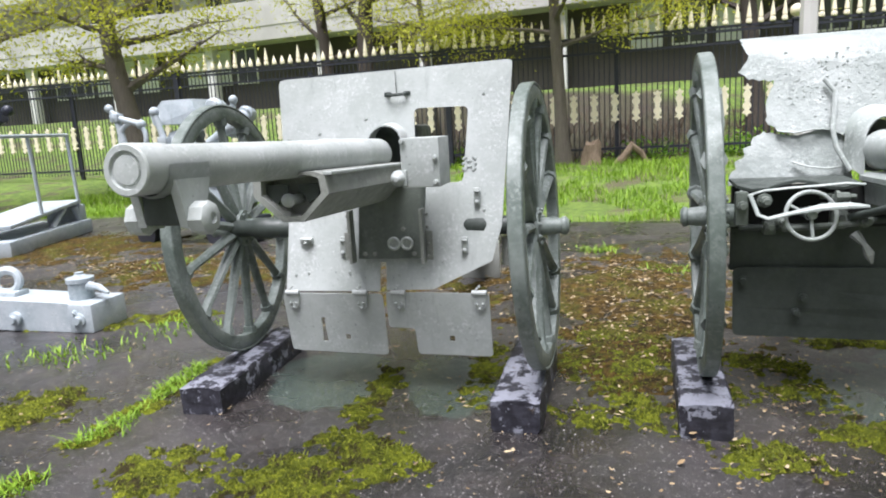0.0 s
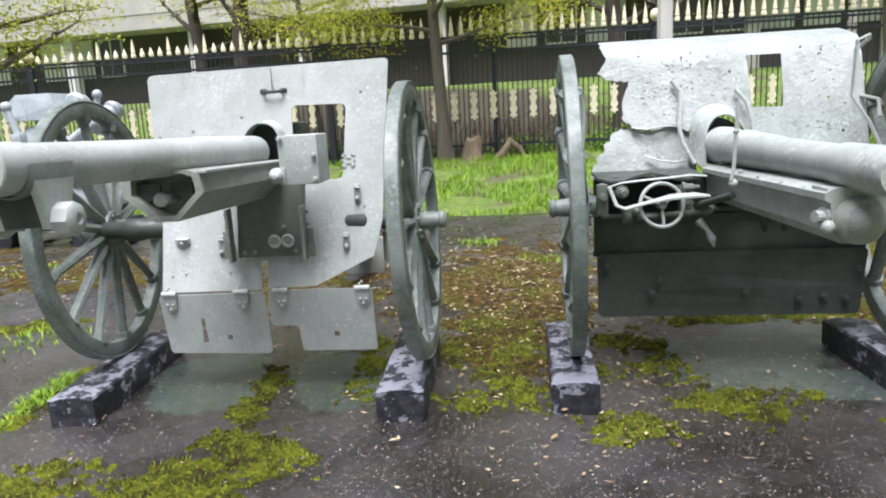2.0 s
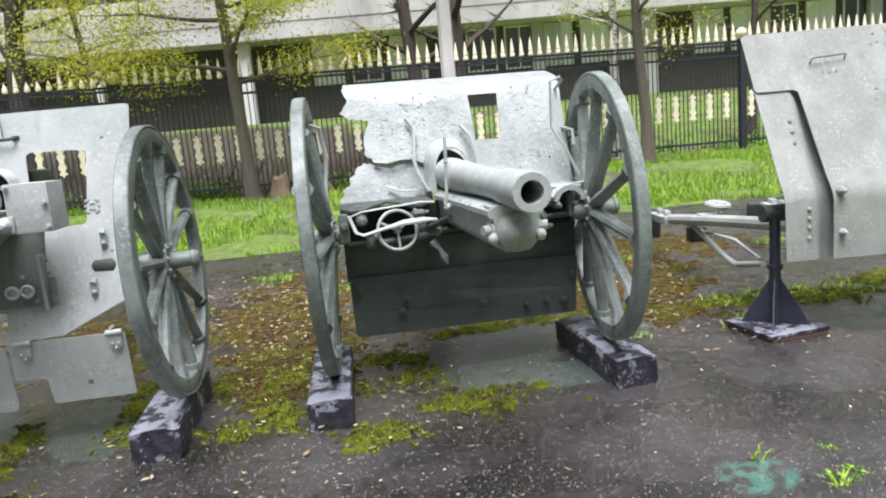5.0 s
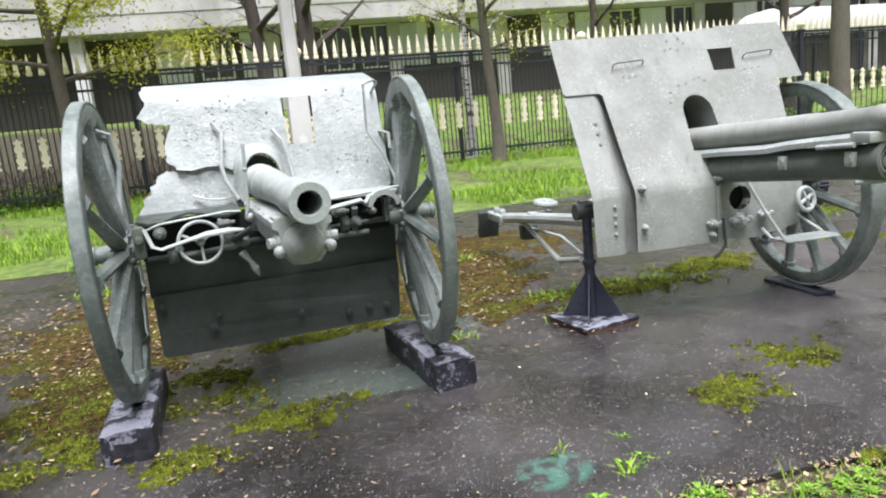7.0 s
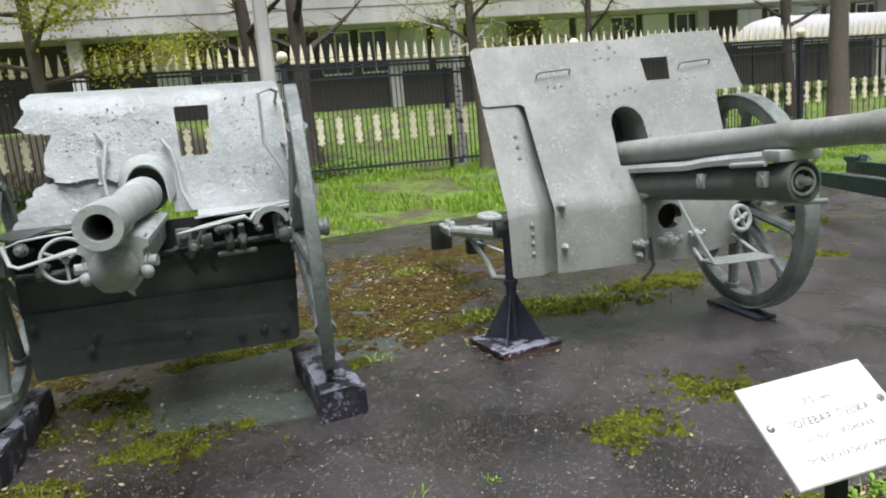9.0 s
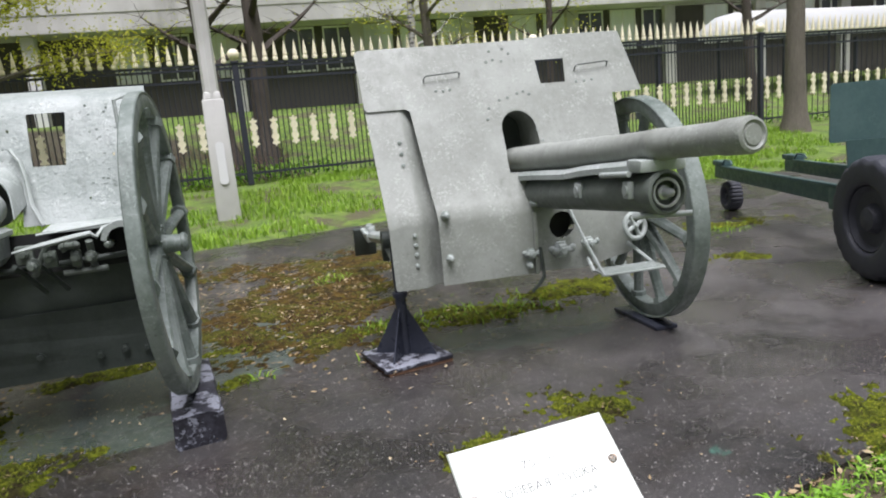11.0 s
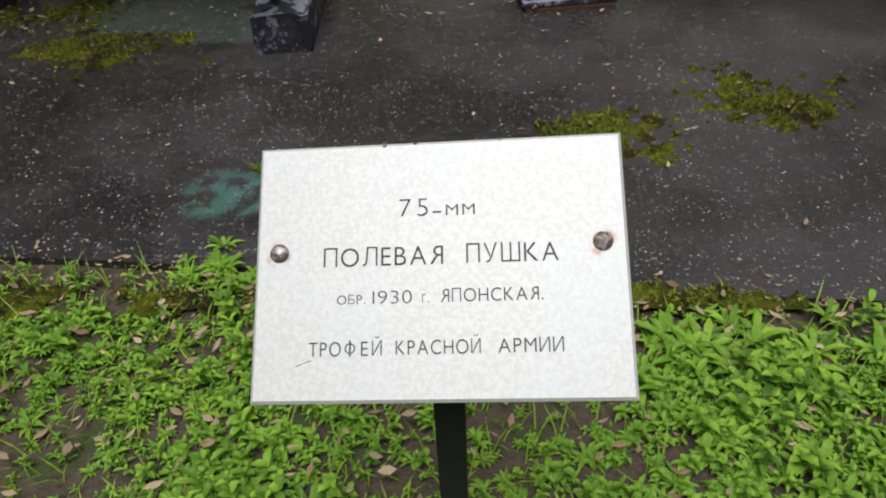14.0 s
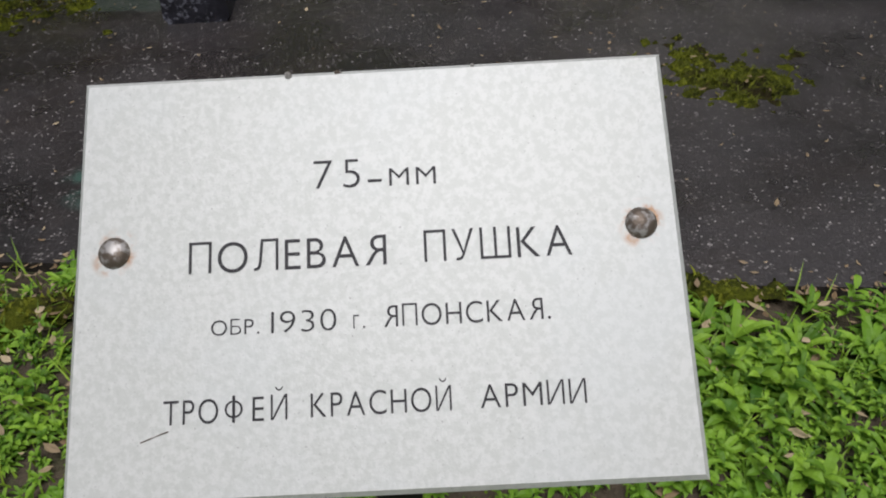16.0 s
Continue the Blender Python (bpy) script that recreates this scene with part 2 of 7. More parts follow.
GRASS = leafy("grass_blades", (0.13, 0.26, 0.018), (0.33, 0.50, 0.045), (0.21, 0.36, 0.035))
SPRIG = leafy("moss_sprigs", (0.05, 0.065, 0.006), (0.24, 0.27, 0.018), (0.11, 0.13, 0.010), 0.8, 0.15)
WEED = leafy("weed_leaves", (0.055, 0.155, 0.012), (0.32, 0.55, 0.05), (0.17, 0.36, 0.028))
SPRING = leafy("spring_leaves", (0.36, 0.40, 0.03), (0.62, 0.62, 0.085), (0.46, 0.49, 0.05), 0.55, 0.5)
LITTER = leafy("dry_leaves", (0.16, 0.10, 0.05), (0.56, 0.46, 0.29), (0.30, 0.21, 0.11), 0.8, 0.1)

k = Nodes("rough_bark", 0.9)
c = k.mix(k.noise(9, 6, 0.7, (3, 3, 0.6)), (0.09, 0.075, 0.06), (0.30, 0.265, 0.22))
BARK = k.colour(c).bump(k.noise(9, 6, 0.7, (3, 3, 0.5)), 1.0, 0.09).m
k = Nodes("dark_bark", 0.9)
BARK_DARK = k.colour(k.mix(k.noise(7, 6, 0.7, (3, 3, 0.6)), (0.04, 0.033, 0.027), (0.13, 0.108, 0.09))).bump(k.noise(9, 5, 0.7, (3, 3, 0.5)), 1.0, 0.04).m
k = Nodes("birch_bark", 0.8)
c = k.mix(k.steps(k.noise(4, 4, 0.6, (1, 1, 3)), 0.52, 0.6), (0.45, 0.44, 0.42), (0.05, 0.045, 0.04))
BIRCH = k.colour(c).m

k = Nodes("black_fence_iron", 0.5)
IRON = k.colour(k.mix(k.noise(12, 3), (0.018, 0.02, 0.032), (0.04, 0.043, 0.06))).m
k = Nodes("cream_gilt_paint", 0.5)
CREAM = k.colour(k.mix(k.noise(10, 4), (0.80, 0.72, 0.52), (0.90, 0.84, 0.67))).m
k = Nodes("cast_concrete", 0.85)
c = k.mix(k.steps(k.noise(0.5, 5), 0.35, 0.7), (0.49, 0.48, 0.455), (0.66, 0.65, 0.625))
c = k.mix(k.math("MULTIPLY", k.steps(k.noise(1.2, 5, 0.7, (1, 1, 0.15)), 0.5, 0.75), 0.5), c, (0.22, 0.21, 0.19))
CONCRETE = k.colour(c).bump(k.noise(30, 4), 0.3, 0.02).m
k = Nodes("white_render", 0.7)
WHITE = k.colour(k.mix(k.noise(0.6, 4), (0.70, 0.70, 0.70), (0.82, 0.82, 0.82))).m
# wall colour darkened to stand for the shade under the overhang
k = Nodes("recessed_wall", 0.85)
WALL_SHADE = k.colour(k.mix(k.noise(0.8, 4), (0.055, 0.05, 0.047), (0.11, 0.10, 0.09))).m
k = Nodes("window_glass", 0.06, 0.0, 0.8)
GLASS = k.colour(k.mix(k.noise(0.7, 3), (0.03, 0.035, 0.04), (0.10, 0.11, 0.12))).m
k = Nodes("window_curtain", 0.8)
CURTAIN = k.colour(k.mix(k.noise(2.0, 4, 0.6, (5, 5, 0.3)), (0.70, 0.73, 0.75), (0.86, 0.88, 0.9))).m

k = Nodes("etched_aluminium", 0.5, 0.15, 0.5)
mott = k.steps(k.noise(240, 4, 0.7), 0.42, 0.60)
c = k.mix(mott, (0.570, 0.598, 0.555), (0.645, 0.668, 0.63))
c = k.mix(k.steps(k.noise(700, 2), 0.70, 0.74, 0.0, 0.6), c, (0.2, 0.2, 0.19))
c = k.mix(k.steps(k.noise(14, 3), 0.45, 0.7, 0.0, 0.35), c, (0.62, 0.66, 0.64))
rust = None
for p in ((-0.1291, 0.0145), (0.1296, 0.016)):
    q = (2.745 + p[0] * 0.959 + p[1] * 0.188, 0.09 - p[0] * 0.2794 + p[1] * 0.7595, 0)
    s = k.spot(q[0], q[1], 0.0112, 0.0092)
    rust = s if rust is None else k.math("MAXIMUM", rust, s)
c = k.mix(k.math("MULTIPLY", rust, k.steps(k.noise(120, 4), 0.42, 0.66)), c, (0.42, 0.22, 0.09))
PLATE = k.colour(c).bump(k.noise(300, 3), 0.15, 0.001).m
INK = Nodes("black_engraving_ink", 0.6).colour((0.02, 0.02, 0.022)).m
k = Nodes("rusty_rivet", 0.5, 0.55)
RIVET = k.colour(k.mix(k.steps(k.noise(160, 4), 0.45, 0.62), (0.16, 0.13, 0.10), (0.48, 0.47, 0.44))).bump(k.noise(300, 3), 0.4, 0.001).m
k = Nodes("tyre_rubber", 0.6)
RUBBER = k.colour(k.mix(k.noise(20, 4), (0.022, 0.024, 0.032), (0.05, 0.053, 0.065))).m
k = Nodes("cut_stump_wood", 0.9)
STUMP = k.colour(k.mix(k.noise(8, 6, 0.7, (2, 2, 0.5)), (0.08, 0.06, 0.045), (0.36, 0.27, 0.18))).bump(k.noise(12, 5), 0.8, 0.04).m

# ---------------------------------------------------------------- mesh helpers


def obj(name, bm, material, parent=None, label="", smooth=False):
    me = bpy.data.meshes.new(name)
    bmesh.ops.recalc_face_normals(bm, faces=bm.faces)
    bm.to_mesh(me)
    bm.free()
    me.materials.append(material)
    if smooth:
        me.polygons.foreach_set("use_smooth", [True] * len(me.polygons))
        me.set_sharp_from_angle(angle=radians(35))
    ob = new(name, me)
    if parent:
        ob.parent = parent
    if label:
        tagged(ob, label)
    return ob


def part(name, bm, material, parent, label="", smooth=True):
    return obj(name, bm, material, parent, label, smooth)


def twin(ob, m, name=None, parent=None):
    """One more part on the same mesh."""
    o = new(name or ob.name.split(".")[0], ob.data)
    o.parent = parent or ob.parent
    o.matrix_local = m
    return o


def thing(name, m, label, category, group="", kind=""):
    ob = new(name)
    ob.empty_display_size = 0.1
    ob.matrix_world = m
    return tagged(ob, label, category, group, kind)


def B():
    return bmesh.new()


def box(bm, c, size, rot=None, bevel=0.0, taper=1.0):
    r = bmesh.ops.create_cube(bm, size=1.0)["verts"]
    for v in r:
        s = taper if v.co.z > 0 else 1.0
        v.co = Vector((v.co.x * size[0] * s, v.co.y * size[1] * s, v.co.z * size[2]))
    if bevel:
        edges = list({e for v in r for e in v.link_edges})
        r = list({v for f in bmesh.ops.bevel(bm, geom=edges, offset=bevel, segments=2, profile=0.6, affect="EDGES")["faces"] for v in f.verts} | {v for v in r if v.is_valid})
    m = Matrix.Translation(c) @ (rot.to_4x4() if rot else Matrix())
    bmesh.ops.transform(bm, matrix=m, verts=r)
    return bm


def rod(bm, a, b, r, r2=None, seg=14, caps=True):
    a, b = Vector(a), Vector(b)
    d = b - a
    m = Matrix.Translation((a + b) / 2) @ d.to_track_quat("Z", "Y").to_matrix().to_4x4()
    bmesh.ops.create_cone(bm, cap_ends=caps, cap_tris=False, segments=seg, radius1=r, radius2=r if r2 is None else r2, depth=d.length, matrix=m)
    return bm


def ball(bm, c, r, seg=14, sc=(1, 1, 1)):
    bmesh.ops.create_uvsphere(bm, u_segments=seg, v_segments=max(6, seg // 2), radius=r, matrix=Matrix.Translation(c) @ Matrix.Diagonal((*sc, 1)))
    return bm


def lathe(bm, profile, a, axis, seg=28):
    """A turned body: (distance along axis, radius) pairs from the point a."""
    q = Vector(axis).to_track_quat("Z", "Y").to_matrix()
    rings = []
    for d, r in profile:
        ring = []
        for i in range(seg):
            t = 2 * math.pi * i / seg
            ring.append(bm.verts.new(Vector(a) + q @ Vector((max(r, 1e-4) * math.cos(t), max(r, 1e-4) * math.sin(t), d))))
        rings.append(ring)
    for p, n in zip(rings, rings[1:]):
        for i in range(seg):
            bm.faces.new((p[i], p[(i + 1) % seg], n[(i + 1) % seg], n[i]))
    bm.faces.new(rings[0][::-1])
    bm.faces.new(rings[-1])
    return bm


def pipe(bm, pts, r, seg=8, flat=1.0):
    """A bar bent along points."""
    pts = [Vector(p) for p in pts]
    rings, u = [], None
    for i, p in enumerate(pts):
        d = (pts[min(i + 1, len(pts) - 1)] - pts[max(i - 1, 0)]).normalized()
        u = d.to_track_quat("Z", "Y") @ Vector((1, 0, 0)) if u is None else (u - d * u.dot(d)).normalized()
        w = d.cross(u)
        rr = r[i] if isinstance(r, (list, tuple)) else r
        rings.append([bm.verts.new(p + u * rr * math.cos(2 * math.pi * k / seg) + w * rr * flat * math.sin(2 * math.pi * k / seg)) for k in range(seg)])
    for a, b in zip(rings, rings[1:]):
        for i in range(seg):
            bm.faces.new((a[i], a[(i + 1) % seg], b[(i + 1) % seg], b[i]))
    bm.faces.new(rings[0][::-1])
    bm.faces.new(rings[-1])
    return bm


def hoop(bm, m, R, r, seg=28, tube=8):
    rings = []
    for i in range(seg):
        t = 2 * math.pi * i / seg
        rings.append([bm.verts.new(m @ Vector(((R + r * math.cos(2 * math.pi * k / tube)) * math.cos(t), (R + r * math.cos(2 * math.pi * k / tube)) * math.sin(t), r * math.sin(2 * math.pi * k / tube)))) for k in range(tube)])
    for i in range(seg):
        a, b = rings[i], rings[(i + 1) % seg]
        for k in range(tube):
            bm.faces.new((a[k], a[(k + 1) % tube], b[(k + 1) % tube], b[k]))
    return bm


def ragged(points, step, amp, seed, sides=None):
    """Breaks the sides of an outline into an uneven, torn edge."""
    rnd = random.Random(seed)
    out = []
    for i, p in enumerate(points):
        q = points[(i + 1) % len(points)]
        out.append(p)
        if sides is None or i in sides:
            n = max(1, int(math.dist(p, q) / step))
            for j in range(1, n):
                t = j / n
                out.append((p[0] + (q[0] - p[0]) * t + rnd.uniform(-amp, amp), p[1] + (q[1] - p[1]) * t + rnd.uniform(-amp, amp)))
    return out


def plate(bm, outline, holes, place, thick, cuts=(), cuts_u=()):
    """Sheet metal from an outline with holes; place(u, v) gives the point and the sheet goes back by thick along +y. cuts: heights where it may bend."""
    flat = bmesh.new()
    edges = []
    for loop in (outline, *holes):
        vs = [flat.verts.new((p[0], p[1], 0)) for p in loop]
        edges += [flat.edges.new((vs[i], vs[(i + 1) % len(vs)])) for i in range(len(vs))]
    bmesh.ops.triangle_fill(flat, edges=edges, use_beauty=True)
    for h in cuts:
        bmesh.ops.bisect_plane(flat, geom=flat.verts[:] + flat.edges[:] + flat.faces[:], plane_co=(0, h, 0), plane_no=(0, 1, 0))
    for h in cuts_u:
        bmesh.ops.bisect_plane(flat, geom=flat.verts[:] + flat.edges[:] + flat.faces[:], plane_co=(h, 0, 0), plane_no=(1, 0, 0))
    flat.verts.ensure_lookup_table()
    flat.verts.index_update()
    front = [bm.verts.new(place(v.co.x, v.co.y)) for v in flat.verts]
    back = [bm.verts.new(f.co + Vector((0, thick, 0))) for f in front]
    for f in flat.faces:
        ids = [v.index for v in f.verts]
        bm.faces.new([front[i] for i in ids])
        bm.faces.new([back[i] for i in reversed(ids)])
    for e in flat.edges:
        if len(e.link_faces) == 1:
            a, b = (v.index for v in e.verts)
            bm.faces.new((front[a], front[b], back[b], back[a]))
    flat.free()
    return bm


def arc(cx, cz, r, a0, a1, n=10):
    return [(cx + r * math.cos(radians(a0 + (a1 - a0) * i / n)), cz + r * math.sin(radians(a0 + (a1 - a0) * i / n))) for i in range(n + 1)]


def rounded(pts, r, n=4):
    """An outline with its corners rounded."""
    out = []
    for i, p in enumerate(pts):
        p, a, b = Vector(p), Vector(pts[i - 1]), Vector(pts[(i + 1) % len(pts)])
        s, e = p + (a - p).normalized() * min(r, (a - p).length / 2), p + (b - p).normalized() * min(r, (b - p).length / 2)
        for j in range(n + 1):
            t = j / n
            out.append(tuple(s * (1 - t) ** 2 + p * 2 * t * (1 - t) + e * t * t))
    return out


def bolts(parent, mat, spots, r=0.012, h=0.012, axis=(0, -1, 0)):
    a = Vector(axis)
    bm = B()
    lathe(bm, [(0, r * 1.5), (h * 0.35, r * 1.5), (h * 0.4, r), (h, r * 0.85)], (0, 0, 0), a, 8)
    first = part("bolt", bm, mat, parent)
    first.location = spots[0]
    for s in spots[1:]:
        twin(first, Matrix.Translation(s))


def cloud(name, verts, faces, material, parent=None, label="", category="", kind="stuff"):
    me = bpy.data.meshes.new(name)
    me.from_pydata([tuple(v) for v in verts], [], faces)
    me.materials.append(material)
    ob = new(name, me)
    if parent:
        ob.parent = parent
    return tagged(ob, label, category, "", kind)


# ---------------------------------------------------------------- the lie of the land
FN = Vector((0.229, 0.973))


def across(x, y):
    """Metres from the origin towards the fence."""
    return FN.x * x + FN.y * y


def spot_at(along, s):
    """The point at that distance along and towards the fence."""
    return FN.y * along + FN.x * s, -FN.x * along + FN.y * s


def smooth(t):
    t = min(1, max(0, t))
    return t * t * (3 - 2 * t)


def edge_s(along):
    """How far from the origin the asphalt gives way to the lawn."""
    return 8.7 + 1.25 * smooth((-along - 1.5) / 4.0) + 0.4 * smooth((along - 1.5) / 3.0) * smooth((11 - along) / 4.0)


def land(x, y):
    s = across(x, y)
    return 0.32 * smooth((s - edge_s(FN.y * x - FN.x * y) - 0.05) / 5.0) + 2.1 * smooth((s - 15.6) / 12) + 0.015 * noise.noise((x * 0.8, y * 0.8, 0)) * smooth((s - 8.9) / 1.5)


def verge_y(x):
    """Where the asphalt ends at the weedy verge."""
    return 1.1 - 0.36 * (x - 2.15) if x < 4 else 0.434 - 0.05 * (x - 4)

# ground: one sheet to the horizon
bm = B()
ticks_s = [-400, -120, -40, -12, -3, 0, 2, 4, 6, 8, 8.7] + [9 + 0.5 * i for i in range(46)] + [36, 60, 150, 400]
ticks_a = [-400, -120, -50] + [-26 + 1.0 * i for i in range(64)] + [60, 140, 400]
grid = [[bm.verts.new((*spot_at(a, s), land(*spot_at(a, s)) - (0.05 if s < edge_s(a) - 0.05 else 0.0))) for a in ticks_a] for s in ticks_s]
for r0, r1 in zip(grid, grid[1:]):
    for i in range(len(ticks_a) - 1):
        bm.faces.new((r0[i], r0[i + 1], r1[i + 1], r1[i]))
tagged(obj("ground", bm, SOIL, smooth=True), "green spring lawn and soil rising behind the fence", "ground", kind="structure")

# asphalt
bm = B()
cols = [-14 + 0.5 * i for i in range(60)]
low, top = [], []
for x in cols:
    y0 = verge_y(x) + 0.03 * noise.noise((x * 3, 0, 0)) if x > 1 else 1.5 + 0.1 * noise.noise((x, 0, 0)) - (6.0 if x < 0.2 else 6.0 * (1 - x))
    y1 = (edge_s(FN.y * x - FN.x * 8.7) - FN.x * x) / FN.y + 0.12 * noise.noise((x * 1.3, 5, 0))
    low.append((x, y0))
    top.append((x, y1))
rows = []
for (x, y0), (_, y1) in zip(low, top):
    rows.append([bm.verts.new((x, y0 + (y1 - y0) * j / 8, 0)) for j in range(9)])
for a, b in zip(rows, rows[1:]):
    for j in range(8):
        bm.faces.new((a[j], b[j], b[j + 1], a[j + 1]))
rim = [e for e in bm.edges if len(e.link_faces) == 1]
ext = bmesh.ops.extrude_edge_only(bm, edges=rim)["geom"]
for v in ext:
    if isinstance(v, bmesh.types.BMVert):
        v.co.z = -0.06
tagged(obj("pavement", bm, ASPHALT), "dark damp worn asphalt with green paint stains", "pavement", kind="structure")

# the verge of soil that the plaque stands in
bm = B()
rows = []
for i in range(45):
    x = 0.6 + i * 0.16
    y1 = verge_y(x) + 0.06
    rows.append([bm.verts.new((x, y1 - 2.2 + 2.2 * j / 16, -0.012 + 0.012 * noise.noise((x * 4, j * 0.6, 2)) - (0.012 if j > 14 else 0))) for j in range(17)])
for a, b in zip(rows, rows[1:]):
    for j in range(16):
        bm.faces.new((a[j], b[j], b[j + 1], a[j + 1]))
tagged(obj("verge", bm, VERGE, smooth=True), "dark soil verge along the asphalt edge", "verge", kind="structure")

# ---------------------------------------------------------------- gun wheels


def spoked_wheel(gun, side, x, z, R, width, depth, count, mat, hub_len=0.2, hub_r=0.07, y=0.0, spoke_r=0.024, dish=0.03, turn=0.0, rim_w=None, toe=0.0, camber=-2.0):
    """A wooden artillery wheel: tyre and felloes with spokes, nave and its bolted flange. side: +1 or -1."""
    rim_w = rim_w or width
    bm = B()
    prof = [(R - depth, -rim_w / 2), (R - 0.012, -rim_w / 2), (R - 0.012, rim_w / 2), (R - depth, rim_w / 2)]
    seg = 56
    rings = []
    for i in range(seg):
        t = 2 * math.pi * i / seg
        rings.append([bm.verts.new((w, r * math.sin(t), r * math.cos(t))) for r, w in rounded(prof, 0.012, 2)])
    for i in range(seg):
        a, b = rings[i], rings[(i + 1) % seg]
        for j in range(len(a)):
            bm.faces.new((a[j], a[(j + 1) % len(a)], b[(j + 1) % len(a)], b[j]))
    wheel = part("wheel", bm, mat, gun)
    wheel.matrix_local = Matrix.Translation((x, y, z)) @ Matrix.Rotation(radians(toe), 4, "Z") @ Matrix.Rotation(radians(camber), 4, "Y") @ Matrix.Rotation(radians(turn), 4, "X")
    bm = B()
    prof = [(R - 0.014, -width / 2), (R, -width / 2), (R, width / 2), (R - 0.014, width / 2)]
    rings = []
    for i in range(seg):
        t = 2 * math.pi * i / seg
        rings.append([bm.verts.new((w, r * math.sin(t), r * math.cos(t))) for r, w in rounded(prof, 0.005, 1)])
    for i in range(seg):
        a, b = rings[i], rings[(i + 1) % seg]
        for j in range(len(a)):
            bm.faces.new((a[j], a[(j + 1) % len(a)], b[(j + 1) % len(a)], b[j]))
    part("tyre", bm, mat, wheel, "worn iron tyre band")
    bm = B()
    pipe(bm, [(-side * dish, 0, hub_r * 0.7), (-side * dish * 0.8, 0, hub_r + 0.08), (-side * dish * 0.3, 0, (R - depth) * 0.7), (0, 0, R - depth - 0.05), (0, 0, R - depth + 0.006)], [spoke_r * 1.25, spoke_r * 1.2, spoke_r, spoke_r * 0.95, spoke_r * 1.25], 8, 1.25)
    first = part("spoke", bm, mat, wheel)
    for i in range(1, count):
        twin(first, Matrix.Rotation(2 * math.pi * i / count, 4, "X"))
    bm = B()
    rod(bm, (0, 0, R - depth - 0.03), (0, 0, R - depth + 0.01), spoke_r * 1.7, spoke_r * 1.9, 8)
    first = part("spoke_shoe", bm, mat, wheel)
    for i in range(1, count):
        twin(first, Matrix.Rotation(2 * math.pi * i / count, 4, "X"))
    bm = B()
    lathe(bm, [(-hub_len * 0.5, hub_r * 0.62), (-hub_len * 0.42, hub_r * 0.75), (-hub_len * 0.2, hub_r * 0.78), (-hub_len * 0.18, hub_r * 1.55), (-hub_len * 0.1, hub_r * 1.6), (-hub_len * 0.08, hub_r * 1.1), (hub_len * 0.08, hub_r * 1.1), (hub_len * 0.1, hub_r * 1.5), (hub_len * 0.18, hub_r * 1.45), (hub_len * 0.2, hub_r * 0.7), (hub_len * 0.62, hub_r * 0.58), (hub_len * 0.64, hub_r * 0.68), (hub_len * 0.72, hub_r * 0.68), (hub_len * 0.78, hub_r * 0.45)], (-side * dish, 0, 0), (side, 0, 0), 24)
    part("hub", bm, mat, wheel)
    bm = B()
    rod(bm, (0, 0, 0), (side * 0.014, 0, 0), 0.012, 0.009, 6)
    first = None
    for s in (1, -1):
        for i in range(8):
            t = 2 * math.pi * (i + 0.5) / 8
            m = Matrix.Translation((-side * dish + s * side * hub_len * 0.18, hub_r * 1.25 * math.sin(t), hub_r * 1.25 * math.cos(t))) @ Matrix.Scale(s, 4, (1, 0, 0))
            if first is None:
                first = part("hub_bolt", bm, mat, wheel)
                first.matrix_local = m
            else:
                twin(first, m)
    return wheel


def sleeper(name, m, length, width, height, seed):
    """A rough, worn timber that a gun wheel rests on."""
    bm = B()
    rnd = random.Random(seed)
    n = 14
    rings = []
    for i in range(n + 1):
        y = -length / 2 + length * i / n
        w, h = width / 2 * (1 + rnd.uniform(-0.012, 0.012)), height * (1 + rnd.uniform(-0.006, 0.006))
        end = 0.012 if i in (0, n) else 0
        prof = [(-w + end, 0), (-w, 0.02), (-w, h - 0.014), (-w + 0.009 + end, h - 0.003 - end), (-w * 0.4, h - end * 0.4), (w * 0.4, h - end * 0.4), (w - 0.009 - end, h - 0.003 - end), (w, h - 0.014), (w, 0.02), (w - end, 0)]
        rings.append([bm.verts.new((px + rnd.uniform(-0.003, 0.003), y + (rnd.uniform(-0.006, 0.006) if end else 0), pz + (rnd.uniform(-0.002, 0.001) if pz > 0.03 else 0))) for px, pz in prof])
    for a, b in zip(rings, rings[1:]):
        for j in range(len(a)):
            bm.faces.new((a[j], a[(j + 1) % len(a)], b[(j + 1) % len(a)], b[j]))
    bm.faces.new(rings[0][::-1])
    bm.faces.new(rings[-1])
    ob = obj(name, bm, BLOCK, smooth=True)
    ob.matrix_world = m
    tagged(ob, "worn black painted timber sleeper under a gun wheel", "timber block", "sleepers under the gun wheels")
    return ob


def handwheel(gun, m, R, r, mat, name="handwheel", label="", spokes=3):
    bm = B()
    hoop(bm, Matrix(), R, r, 30, 8)
    for i in range(spokes):
        t = 2 * math.pi * i / spokes + 0.4
        pipe(bm, [(0, 0, 0), (R * 0.5 * math.cos(t), R * 0.5 * math.sin(t), 0), (R * math.cos(t), R * math.sin(t), 0)], r * 0.85, 6)
    lathe(bm, [(-0.02, R * 0.18), (0.02, R * 0.18), (0.025, R * 0.1)], (0, 0, 0), (0, 0, 1), 12)
    ob = part(name, bm, mat, gun, label)
    ob.matrix_local = m
    return ob


